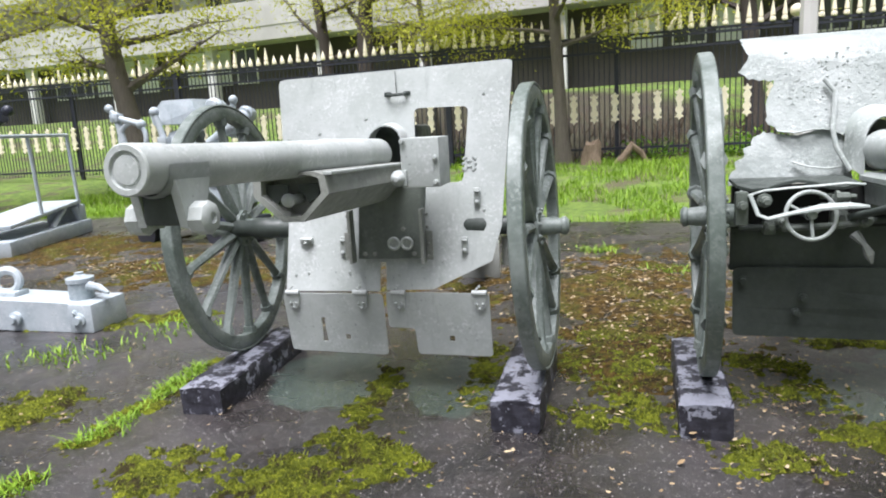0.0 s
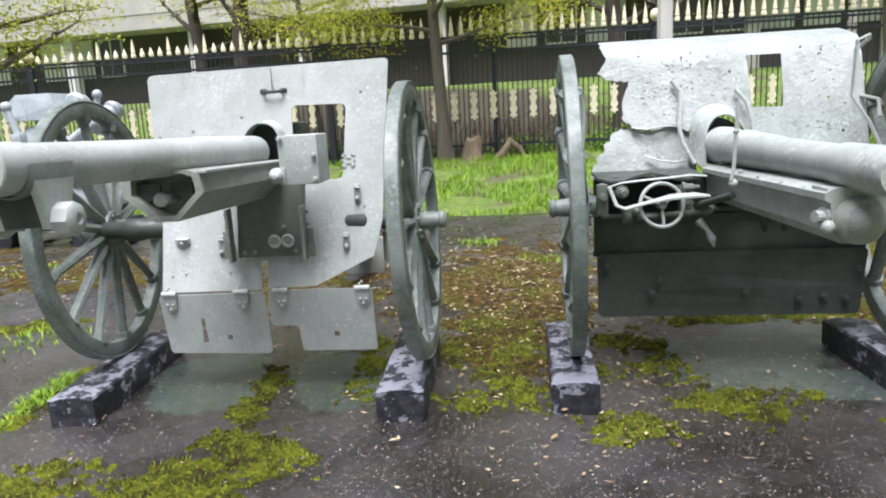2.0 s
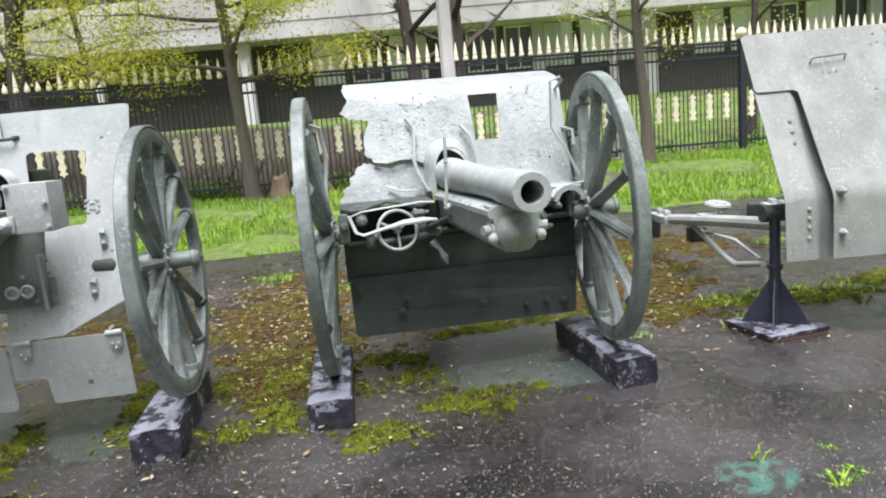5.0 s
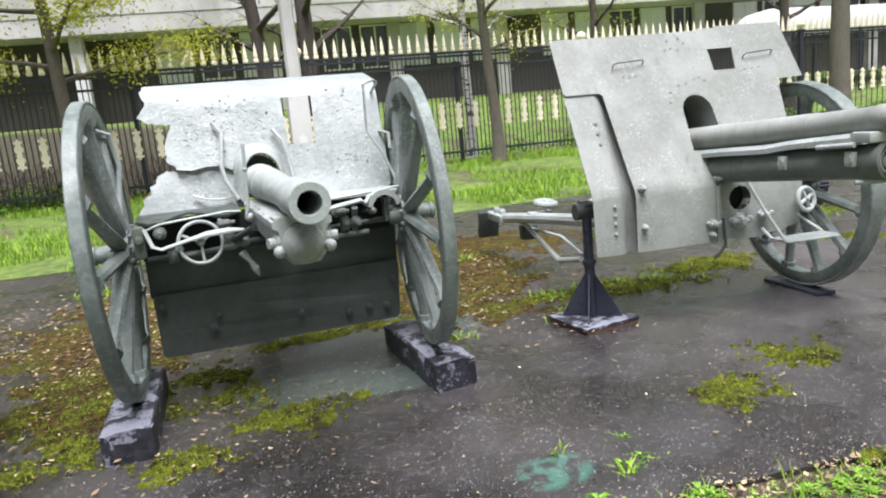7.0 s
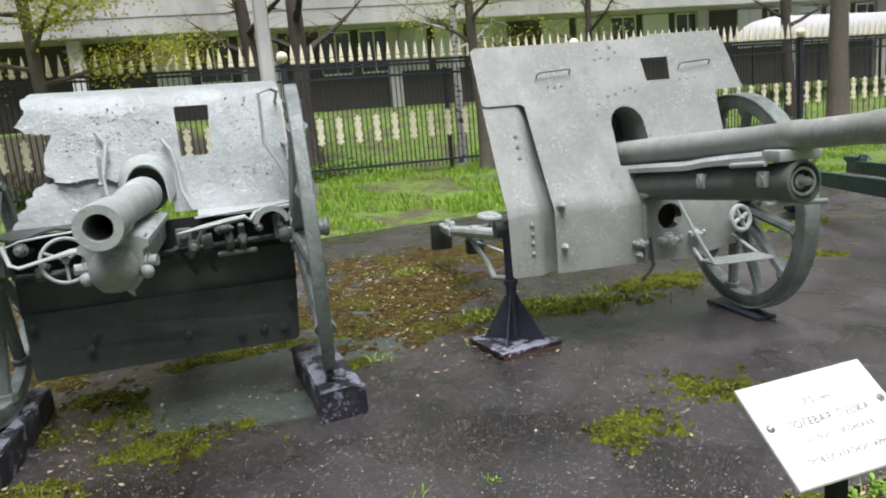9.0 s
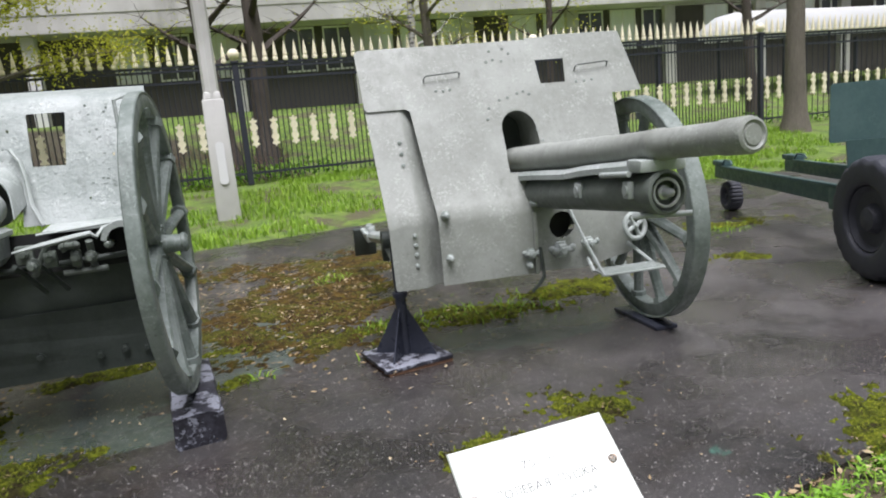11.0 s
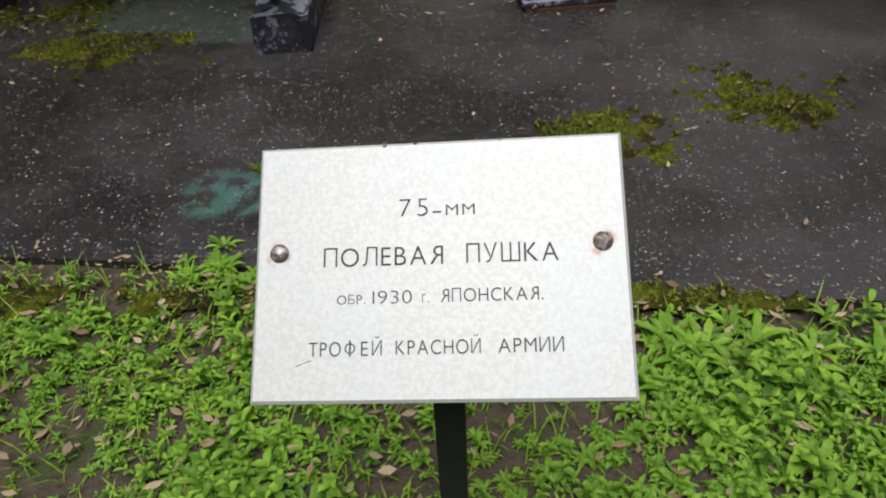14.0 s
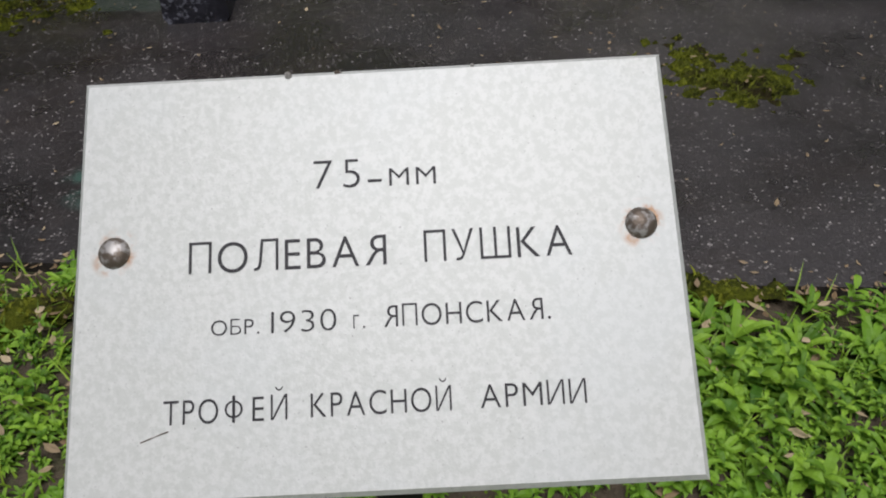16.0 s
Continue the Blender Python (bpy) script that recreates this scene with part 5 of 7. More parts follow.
# ---------------------------------------------------------------- gun D: rubber-tyred gun at the far end
MD = pose(6.9, 1.47, 0, 0, 0, -34)
gd = thing("towed_gun", MD, "blue-green towed gun with rubber tyres and twin trail beams", "towed gun", "museum guns")


def tyre_wheel(parent, m, R, w):
    bm = B()
    prof = rounded([(R * 0.55, -w / 2), (R * 0.93, -w / 2), (R, -w * 0.3), (R, w * 0.3), (R * 0.93, w / 2), (R * 0.55, w / 2)], 0.03, 3)
    seg = 64
    rings = []
    for i in range(seg):
        t = 2 * math.pi * i / seg
        lug = 0.014 if i % 3 == 0 else 0.0
        rings.append([bm.verts.new((x, (r - (lug if r > R * 0.9 else 0)) * math.sin(t), (r - (lug if r > R * 0.9 else 0)) * math.cos(t))) for r, x in prof])
    for i in range(seg):
        a, b = rings[i], rings[(i + 1) % seg]
        for j in range(len(prof)):
            bm.faces.new((a[j], a[(j + 1) % len(prof)], b[(j + 1) % len(prof)], b[j]))
    wh = part("wheel", bm, RUBBER, parent, "black rubber tyre with blue sheen")
    wh.matrix_local = m
    bm = B()
    lathe(bm, [(-w * 0.35, R * 0.56), (w * 0.3, R * 0.56), (w * 0.36, R * 0.52), (w * 0.2, R * 0.45), (w * 0.16, R * 0.25), (w * 0.4, R * 0.18), (w * 0.45, R * 0.05)], (0, 0, 0), (-1, 0, 0), 28)
    part("rim", bm, RUBBER, wh)
    return wh


tyre_wheel(gd, Matrix.Translation((0, 0, 0.42)), 0.42, 0.2)
tyre_wheel(gd, pose(1.5, 0, 0.42, 0, 0, 180), 0.42, 0.2)
bm = B()
rod(bm, (0, 0, 0.42), (1.5, 0, 0.42), 0.05)
part("axle", bm, PAINT_TEAL, gd)
for x, y1 in ((0.33, 3.6), (1.15, 3.6)):
    bm = B()
    box(bm, (x, y1 / 2, 0.44), (0.11, y1, 0.14), Euler((radians(0.5), 0, 0)).to_matrix(), 0.012)
    box(bm, (x - 0.06, y1 / 2 + 0.3, 0.52), (0.04, y1 * 0.7, 0.03), None, 0.004)
    box(bm, (x, 1.0, 0.42), (0.15, 0.18, 0.2), None, 0.01)
    lg = part("trail_beam", bm, PAINT_TEAL, gd)
    bm = B()
    box(bm, (x, y1 - 0.1, 0.55), (0.12, 0.3, 0.06), None, 0.01)
    pipe(bm, [(x - 0.05, y1 - 0.5, 0.56), (x - 0.05, y1 - 0.45, 0.6), (x - 0.05, y1 - 0.3, 0.6), (x - 0.05, y1 - 0.25, 0.56)], 0.012, 6)
    part("trail_handle", bm, PAINT_TEAL, lg)
tyre_wheel(gd, pose(0.4, 3.42, 0.17), 0.17, 0.16)
bm = B()
plate(bm, rounded([(-0.09, 0.91), (1.6, 0.91), (1.58, 1.33), (-0.06, 1.33)], 0.03, 3), [], lambda u, v: Vector((u, 0.45 + 0.1 * (v - 0.9), v)), 0.008)
part("shield", bm, PAINT_TEAL, gd, "flat blue-green shield plate")
bm = B()
plate(bm, [(0.04, 0.68), (1.5, 0.68), (1.5, 0.92), (0.02, 0.92)], [], lambda u, v: Vector((u, 0.43, v)), 0.008)
part("lower_shield", bm, PAINT_TEAL, gd)

# ---------------------------------------------------------------- pale blue exhibits at the far left
bl = thing("trail_beam", pose(-3.0, 4.72, 0, 0, 0, -10), "pale blue painted steel mounting beam with a bollard and hooks, lying on the ground", "gun part")
bm = B()
plate(bm, rounded([(-1.1, 0.02), (0.5, 0.0), (0.54, 0.04), (0.52, 0.17), (0.35, 0.21), (-1.1, 0.27)], 0.02, 2), [], lambda u, v: Vector((u, -0.16, v)), 0.32)
bb = part("beam", bm, PAINT_BLUE, bl, smooth=False)
bm = B()
lathe(bm, [(0, 0.075), (0.02, 0.085), (0.13, 0.085), (0.135, 0.095), (0.165, 0.095), (0.17, 0.06), (0.19, 0.03), (0.205, 0.03), (0.206, 0.001)], (0.34, 0, 0.20), (0, 0, 1), 22)
part("bollard", bm, PAINT_BLUE, bl)
bm = B()
pipe(bm, [(0.36, 0, 0.27), (0.44, -0.02, 0.31), (0.52, -0.03, 0.30), (0.60, -0.04, 0.26)], [0.03, 0.032, 0.026, 0.012], 8)
hoop(bm, pose(-0.30, 0, 0.335, 80, 0, 20), 0.085, 0.032, 20, 8)
box(bm, (-0.28, 0, 0.245), (0.2, 0.14, 0.05), None, 0.015)
part("hook", bm, PAINT_BLUE, bl)
bm = B()
for x, z in ((-0.1, 0.1), (0.45, 0.1)):
    lathe(bm, [(0, 0.05), (0.03, 0.05), (0.035, 0.03), (0.06, 0.028)], (x, -0.16, z), (0, -1, 0), 12)
part("boss", bm, PAINT_BLUE, bl)
bm = B()
box(bm, (0.455, 0, 0.105), (0.20, 0.36, 0.21), None, 0.02)
for z in (0.06, 0.15):
    lathe(bm, [(0, 0.022), (0.012, 0.022), (0.014, 0.012), (0.025, 0.01)], (0.42, -0.18, z), (0, -1, 0), 6)
part("end_block", bm, PAINT_BLUE, bl, "chipped pale blue end block")

pf = thing("gun_platform", pose(-6.0, 9.45, 0, 0, 0, 96), "pale blue gun platform with thin rail posts", "gun platform")
bm = B()
box(bm, (-0.6, 0, 0.10), (2.2, 0.8, 0.2), None, 0.03)
part("deck_base", bm, PAINT_BLUE, pf)
bm = B()
box(bm, (-0.6, 0, 0.42), (1.9, 0.7, 0.05), Euler((0, radians(-4), 0)).to_matrix(), 0.015)
pipe(bm, [(-0.5, -0.3, 0.2), (-0.1, -0.3, 0.42)], 0.04, 8)
pipe(bm, [(0.3, -0.3, 0.2), (0.2, -0.3, 0.42)], 0.05, 8)
part("deck", bm, PAINT_BLUE, pf)
bm = B()
box(bm, (0.36, -0.1, 0.30), (0.2, 0.5, 0.26), None, 0.03)
part("end_box", bm, PAINT_BLUE, pf)
for x in (-0.75, 0.3):
    bm = B()
    rod(bm, (x, -0.33, 0.42), (x - 0.06, -0.33, 1.46), 0.024)
    part("rail_post", bm, PAINT_BLUE, pf)
bm = B()
rod(bm, (-2.0, -0.33, 1.46), (0.26, -0.33, 1.46), 0.024)
part("rail", bm, PAINT_BLUE, pf)

ng = thing("deck_gun", pose(-3.45, 8.75, 0, 0, 0, -14), "pale blue multi-part deck gun mounting on dark rubber feet", "deck gun")
bm = B()
box(bm, (0.2, 0, 0.62), (1.5, 0.9, 0.32), None, 0.06, 0.9)
lathe(bm, [(0, 0.45), (0.3, 0.4), (0.34, 0.3), (0.5, 0.28)], (0.2, 0, 0.2), (0, 0, 1), 24)
part("mount", bm, PAINT_BLUE, ng)
bm = B()
plate(bm, [(-0.34, 1.50), (0.34, 1.50), (0.36, 1.64), (0.30, 1.66), (0.24, 1.80), (-0.20, 1.80), (-0.34, 1.66), (-0.38, 1.64)], [], lambda u, v: Vector((u, -0.25 + 0.25 * max(0, v - 1.64), v)), 0.5)
part("instrument_box", bm, PAINT_BLUE, ng, "sloped-top pale blue instrument box", smooth=False)
for u0, u1, z0, z1 in ((-0.9, -0.45, 0.72, 1.12), (-0.4, 0.15, 0.62, 1.02), (0.2, 0.62, 0.70, 1.3), (-0.25, 0.3, 1.10, 1.46)):
    bm = B()
    plate(bm, rounded([(u0, z0), (u1, z0 + 0.05), (u1 - 0.06, z1), (u0 + 0.1, z1 - 0.05)], 0.05, 3), [], lambda u, v: Vector((u, -0.45 + 0.35 * (v - 0.7), v)), 0.07)
    part("cover_plate", bm, PAINT_BLUE, ng)
for x0, z0, x1, z1, r in ((-0.66, 1.0, -0.78, 1.62, 0.045), (-0.78, 1.62, -0.42, 1.52, 0.04), (-0.78, 1.62, -0.88, 1.74, 0.035), (-0.1, 1.3, -0.2, 1.66, 0.04), (0.3, 1.1, 1.05, 1.52, 0.06), (0.6, 0.8, 1.15, 1.36, 0.05), (0.9, 1.45, 0.95, 1.74, 0.035)):
    bm = B()
    rod(bm, (x0, -0.38, z0), (x1, -0.38, z1), r)
    ball(bm, (x1, -0.38, z1), r * 1.6, 10)
    box(bm, (x0, -0.38, z0), (r * 3, r * 3, r * 2.5), None, 0.01)
    part("arm", bm, PAINT_BLUE, ng)
part("laying_ring", hoop(B(), pose(-0.55, -0.4, 1.35, 84, 0, 0), 0.2, 0.03, 24, 8), PAINT_BLUE, ng)
part("laying_ring", hoop(B(), pose(0.72, -0.45, 1.05, 84, 0, 0), 0.16, 0.025, 24, 8), PAINT_BLUE, ng)
for x, z, r in ((0.55, 1.66, 0.11), (0.98, 1.56, 0.09), (0.78, 1.40, 0.12)):
    bm = B()
    lathe(bm, [(0, r), (0.2, r), (0.22, r * 0.7), (0.3, r * 0.6)], (x, -0.1, z), (0.3, -1, 0.1), 16)
    part("sight_drum", bm, PAINT_BLUE, ng)
bm = B()
plate(bm, [(-0.6, 0.32), (0.0, 0.30), (0.1, 0.6), (0.0, 0.78), (-0.5, 0.78), (-0.62, 0.55)], [], lambda u, v: Vector((u, -0.5, v)), 0.4)
part("shell_rack", bm, PAINT_BLUE, ng, smooth=False)
for x in (-0.55, 0.5, 0.95):
    bm = B()
    rod(bm, (x, -0.4, 0.11), (x, -0.15, 0.11), 0.14, None, 20)
    box(bm, (x, -0.27, 0.24), (0.12, 0.2, 0.1), None, 0.02)
    part("foot_roller", bm, RUBBER, ng)
bm = B()
box(bm, (0.2, -0.2, 0.26), (1.7, 0.5, 0.1), None, 0.02)
box(bm, (0.1, -0.1, 0.5), (1.5, 0.4, 0.45), None, 0.05)
part("undercarriage", bm, PAINT_NAVY, ng)
sg = thing("deck_gun", pose(-9.0, 12.0, 0.02, 0, 0, -12), "dark blue-grey gun barrel assembly on a pale blue column", "deck gun")
bm = B()
lathe(bm, [(0, 0.3), (0.3, 0.26), (0.4, 0.16), (1.4, 0.14)], (0, 0, 0), (0, 0, 1), 20)
part("pedestal", bm, PAINT_BLUE, sg)
bm = B()
rod(bm, (-1.2, 0, 1.2), (0.95, 0.0, 1.85), 0.13, 0.11)
box(bm, (0.75, 0, 1.9), (0.35, 0.24, 0.12), Euler((0, radians(-15), 0)).to_matrix(), 0.03)
ball(bm, (1.08, 0, 1.95), 0.1, 12)
box(bm, (0.55, -0.1, 1.68), (0.5, 0.3, 0.3), Euler((0, radians(-15), 0)).to_matrix(), 0.05)
part("gun_body", bm, PAINT_NAVY, sg)

# ---------------------------------------------------------------- plaque
ax = Vector((0.959, -0.2794, 0.0502)).normalized()
ay = Vector((0.188, 0.7595, 0.6238))
ay = (ay - ax * ax.dot(ay)).normalized()
az = ax.cross(ay)
sign_m = Matrix.Translation((2.745, 0.09, 0.6835)) @ Matrix((ax, ay, az)).transposed().to_4x4()
sign = thing("plaque", sign_m, "pale aluminium museum plaque with black lettering on a black post", "plaque")
bm = B()
box(bm, (0, 0, -0.004), (0.298, 0.2105, 0.008))
bmesh.ops.bevel(bm, geom=[e for e in bm.edges if all(v.co.z > -0.001 for v in e.verts)], offset=0.0026, segments=1, affect="EDGES")
panel = part("panel", bm, PLATE, sign, "mottled pale aluminium panel with bevelled rim", smooth=False)
bm = B()
bmesh.ops.create_icosphere(bm, subdivisions=1, radius=0.0022, matrix=Matrix.Translation((-0.043, 0.1035, 0)))
for x, r in ((-0.018, 0.0016), (0.052, 0.0014), (-0.0165, 0.0011)):
    bmesh.ops.create_icosphere(bm, subdivisions=1, radius=r, matrix=Matrix.Translation((x, 0.104, -0.001)))
part("edge_nick", bm, RIVET, panel)


# letters of the same shape in both alphabets
LATIN = dict(zip("АВЕКМОРСТНЯ", "ABEKMOPCTHR"))


def lettering(text, x0, x1, y, cap):
    """One line of letters, fitted to its width and cap height."""
    verts, faces, x = [], [], 0.0
    for ch in text:
        cu = bpy.data.curves.new("letter", "FONT")
        latin = LATIN.get(ch, ch)
        cu.body, cu.offset, cu.resolution_u = latin, -0.015 if latin.isdigit() else -0.007 if latin.isascii() else -0.011, 8
        tmp = new("letter", cu)
        bpy.context.view_layer.update()
        glyph = bpy.data.meshes.new_from_object(tmp.evaluated_get(bpy.context.evaluated_depsgraph_get()))
        bpy.data.objects.remove(tmp)
        xs = [-v.co.x if ch == "Я" else v.co.x for v in glyph.vertices]
        o, left = len(verts), min(xs)
        verts += [(x + q - left, v.co.y, 0.0) for q, v in zip(xs, glyph.vertices)]
        faces += [[o + i for i in (reversed(p.vertices) if ch == "Я" else p.vertices)] for p in glyph.polygons]
        x += max(xs) - left + (0.15 if len(text) > 2 else 0.22)
    me = bpy.data.meshes.new("inscription")
    me.from_pydata(verts, [], faces)
    co = np.array(verts) * (cap / 0.73)
    lo, hi = co[:, 0].min(), co[:, 0].max()
    co[:, 0] = x0 + (co[:, 0] - lo) * (x1 - x0) / (hi - lo)
    co[:, 1] = y + co[:, 1]
    co[:, 2] = 0.0003
    me.vertices.foreach_set("co", co.ravel())
    me.materials.append(INK)
    ob = new("inscription", me)
    ob.parent = panel
    return ob


lettering("75", -0.0305, -0.0074, 0.0415, 0.0162)
lettering("-", -0.0035, 0.0035, 0.0405, 0.0135)
lettering("ММ", 0.0072, 0.0305, 0.0414, 0.0098)
lettering("ПОЛЕВАЯ", -0.0922, 0.0046, 0.0017, 0.0163)
lettering("ПУШКА", 0.023, 0.095, 0.0018, 0.0163)
lettering("ОБР.", -0.0807, -0.0575, -0.0285, 0.0078)
lettering("1930", -0.0518, -0.0205, -0.0288, 0.0113)
lettering("г.", -0.0124, -0.0068, -0.0286, 0.0092)
lettering("ЯПОНСКАЯ.", 0.0023, 0.082, -0.0286, 0.0112)
lettering("ТРО", -0.1026, -0.0767, -0.0692, 0.0121)
lettering("О", -0.0737, -0.0652, -0.0672, 0.0086)
part("inscription", box(B(), (-0.06945, -0.0631, 0.0003), (0.0013, 0.0124, 0.0003)), INK, panel, smooth=False)
lettering("ЕЙ", -0.0606, -0.0442, -0.0692, 0.0121)
lettering("КРАСНОЙ", -0.0333, 0.0327, -0.0688, 0.0119)
lettering("АРМИИ", 0.0462, 0.0957, -0.0685, 0.0117)
for x, y in ((-0.1291, 0.0145), (0.1296, 0.016)):
    bm = B()
    lathe(bm, [(-0.002, 0.0078), (0.0008, 0.0078), (0.0022, 0.0068), (0.0038, 0.0045), (0.0044, 0.0001)], (x, y, 0), (0, 0, 1), 20)
    part("rivet", bm, RIVET, panel, "rusty domed rivet")
bm = B()
pipe(bm, [(-0.113, -0.0765, 0.0001), (-0.105, -0.0735, 0.0002), (-0.1, -0.072, 0.0001)], 0.00035, 5)
part("scratch", bm, RIVET, panel)
bm = B()
foot = sign_m @ Vector((0.004, -0.02, -0.012))
box(bm, (0, 0, 0), (0.028, 0.028, foot.z + 0.12))
post = part("post", bm, BLACK, sign, "square black steel post")
post.matrix_local = sign_m.inverted() @ Matrix.Translation((foot.x, foot.y, (foot.z - 0.12) / 2)) @ Matrix.Rotation(radians(-16), 4, "Z")
bm = B()
box(bm, (0.004, -0.02, -0.012), (0.10, 0.06, 0.006), None, 0.001)
part("bracket", bm, BLACK, sign)

# ---------------------------------------------------------------- fence
FENCE_S = 15.4
SPAN = 7.2
A0 = FN.y * -0.36 - FN.x * 15.8
PITCH = SPAN / 33.0


bm = B()
box(bm, (0, 0, 1.31), (0.13, 0.13, 2.62), None, 0.01)
box(bm, (0, 0, 2.64), (0.17, 0.17, 0.05), None, 0.008)
main_me = obj("post", bm, IRON).data
bpy.data.objects.remove(bpy.data.objects["post"]) if "post" in bpy.data.objects and bpy.data.objects["post"].data == main_me else None
bm = B()
ball(bm, (0, 0, 0), 0.125, 20)
rod(bm, (0, 0, -0.16), (0, 0, -0.1), 0.06, 0.05)
orb_me = obj("post_ball", bm, CREAM, smooth=True).data
bm = B()
box(bm, (0, 0, 1.2), (0.09, 0.09, 2.4), None, 0.006)
mid_me = obj("brace_post", bm, IRON).data
bm = B()
rod(bm, (0, 0, 0.12), (0, 0, 2.62), 0.013, None, 6)
picket_me = obj("picket", bm, IRON).data
bm = B()
lathe(bm, [(0, 0.03), (0.02, 0.055), (0.07, 0.06), (0.12, 0.035), (0.13, 0.05), (0.16, 0.045), (0.3, 0.028), (0.44, 0.002)], (0, 0, 0), (0, 0, 1), 8)
tip_me = obj("spear_tip", bm, CREAM, smooth=True).data
bm = B()
lathe(bm, [(0, 0.025), (0.02, 0.055), (0.08, 0.06), (0.13, 0.04), (0.2, 0.012), (0.23, 0.002)], (0, 0, 0), (0, 0, 1), 8)
small_me = obj("short_tip", bm, CREAM, smooth=True).data
bm = B()
orn = [(0.0, -0.33), (0.03, -0.275), (0.085, -0.27), (0.07, -0.225), (0.035, -0.205), (0.055, -0.17), (0.082, -0.125), (0.07, -0.07), (0.04, -0.035), (0.055, 0.0), (0.04, 0.035), (0.07, 0.07), (0.082, 0.125), (0.055, 0.17), (0.035, 0.205), (0.07, 0.225), (0.085, 0.27), (0.03, 0.275), (0.0, 0.33)]
outl = orn + [(-u, v) for u, v in reversed(orn[1:-1])]
plate(bm, outl, [], lambda u, v: Vector((u, -0.045 + 0.1 * abs(u), v)), 0.05)
orn_me = obj("ornament", bm, CREAM).data
bm = B()
box(bm, (0, 0, 0), (SPAN, 0.04, 0.05))
rail_me = obj("rail", bm, IRON).data
for ob in [o for o in scene.objects if o.parent is None and o.data in (main_me, orb_me, mid_me, picket_me, tip_me, small_me, orn_me, rail_me)]:
    bpy.data.objects.remove(ob)


def sub(name, me, parent, m):
    o = new(name, me)
    o.parent = parent
    o.matrix_local = m
    return o


turn = math.degrees(math.atan2(-FN.x, FN.y))
for n in range(-3, 4):
    a = A0 + SPAN * n
    x, y = spot_at(a, FENCE_S)
    fence = thing("fence_panel", pose(x, y, 0.34, 0, 0, turn), "black iron railing with cream spear tips and cream bead ornaments", "fence", "fence panels")
    mp = sub("post", main_me, fence, Matrix())
    sub("post_ball", orb_me, mp, Matrix.Translation((0, 0, 2.80)))
    sub("brace_post", mid_me, fence, Matrix.Translation((SPAN * 0.52, 0.06, 0)))
    for z in (0.25, 2.28, 2.52, 2.60):
        sub("rail", rail_me, fence, Matrix.Translation((SPAN / 2, 0.0, z)))
    for i in range(1, 66):
        m = Matrix.Translation((i * PITCH / 2, 0.0, 0.0))
        if abs(n) <= 2:
            pk = sub("picket", picket_me, fence, m)
        else:
            pk = sub("picket", picket_me, fence, m) if i % 2 == 0 else None
        if i % 2 == 0:
            tall = n >= 0 or i % 8 == 0
            sub("spear_tip" if tall else "short_tip", tip_me if tall else small_me, pk, Matrix.Translation((0, 0, 2.62)) @ Matrix.Rotation(0.5 if (n == 0 and i in (44, 12)) else 0, 4, "Y"))
            if i % 4 == 2:
                sub("ornament", orn_me, pk, Matrix.Translation((0, -0.01, 1.12)))

# ---------------------------------------------------------------- pole
bm = B()
px, py = 4.98, 10.12
pz = land(px, py)
box(bm, (0, 0, 0.85), (0.36, 0.3, 2.0), None, 0.02)
for v in bm.verts:
    k = 1 - 0.12 * max(0, v.co.z) / 1.8
    v.co.x *= k
    v.co.y *= k
box(bm, (0, 0, 1.9), (0.27, 0.24, 0.12), None, 0.02, 0.88)
rod(bm, (0, 0, 1.85), (0, 0, 8.0), 0.12, 0.09, 8)
pole = obj("lamp_pole", bm, CONCRETE, smooth=True)
pole.matrix_world = pose(px, py, pz, 0, 0, turn)
tagged(pole, "grey concrete pole with a thicker square foot on the lawn", "pole")
bm = B()
plate(bm, rounded([(-0.065, 0.55), (0.065, 0.55), (0.065, 1.2), (-0.065, 1.2)], 0.06, 4), [], lambda u, v: Vector((u, -0.178 + 0.02 * v * 0.9, v)), 0.01)
part("painted_mark", bm, WHITE, pole, "rounded white paint mark")

# ---------------------------------------------------------------- trees


def leaf_cards(rnd, centres, per, spread, size):
    vs, fs = [], []
    for c in centres:
        for _ in range(per):
            p = Vector(c) + Vector((rnd.gauss(0, spread), rnd.gauss(0, spread), rnd.gauss(0, spread * 0.7)))
            q = Euler((rnd.uniform(-1.2, 1.2), rnd.uniform(-1.2, 1.2), rnd.uniform(0, 6.3))).to_matrix()
            s = size * rnd.uniform(0.6, 1.3)
            i = len(vs)
            for d in ((0, -s, 0), (s * 0.45, -s * 0.1, s * 0.12), (0, s, 0), (-s * 0.45, -s * 0.1, s * 0.12)):
                vs.append(p + q @ Vector(d))
            fs += [(i, i + 1, i + 2), (i, i + 2, i + 3)]
    return vs, fs


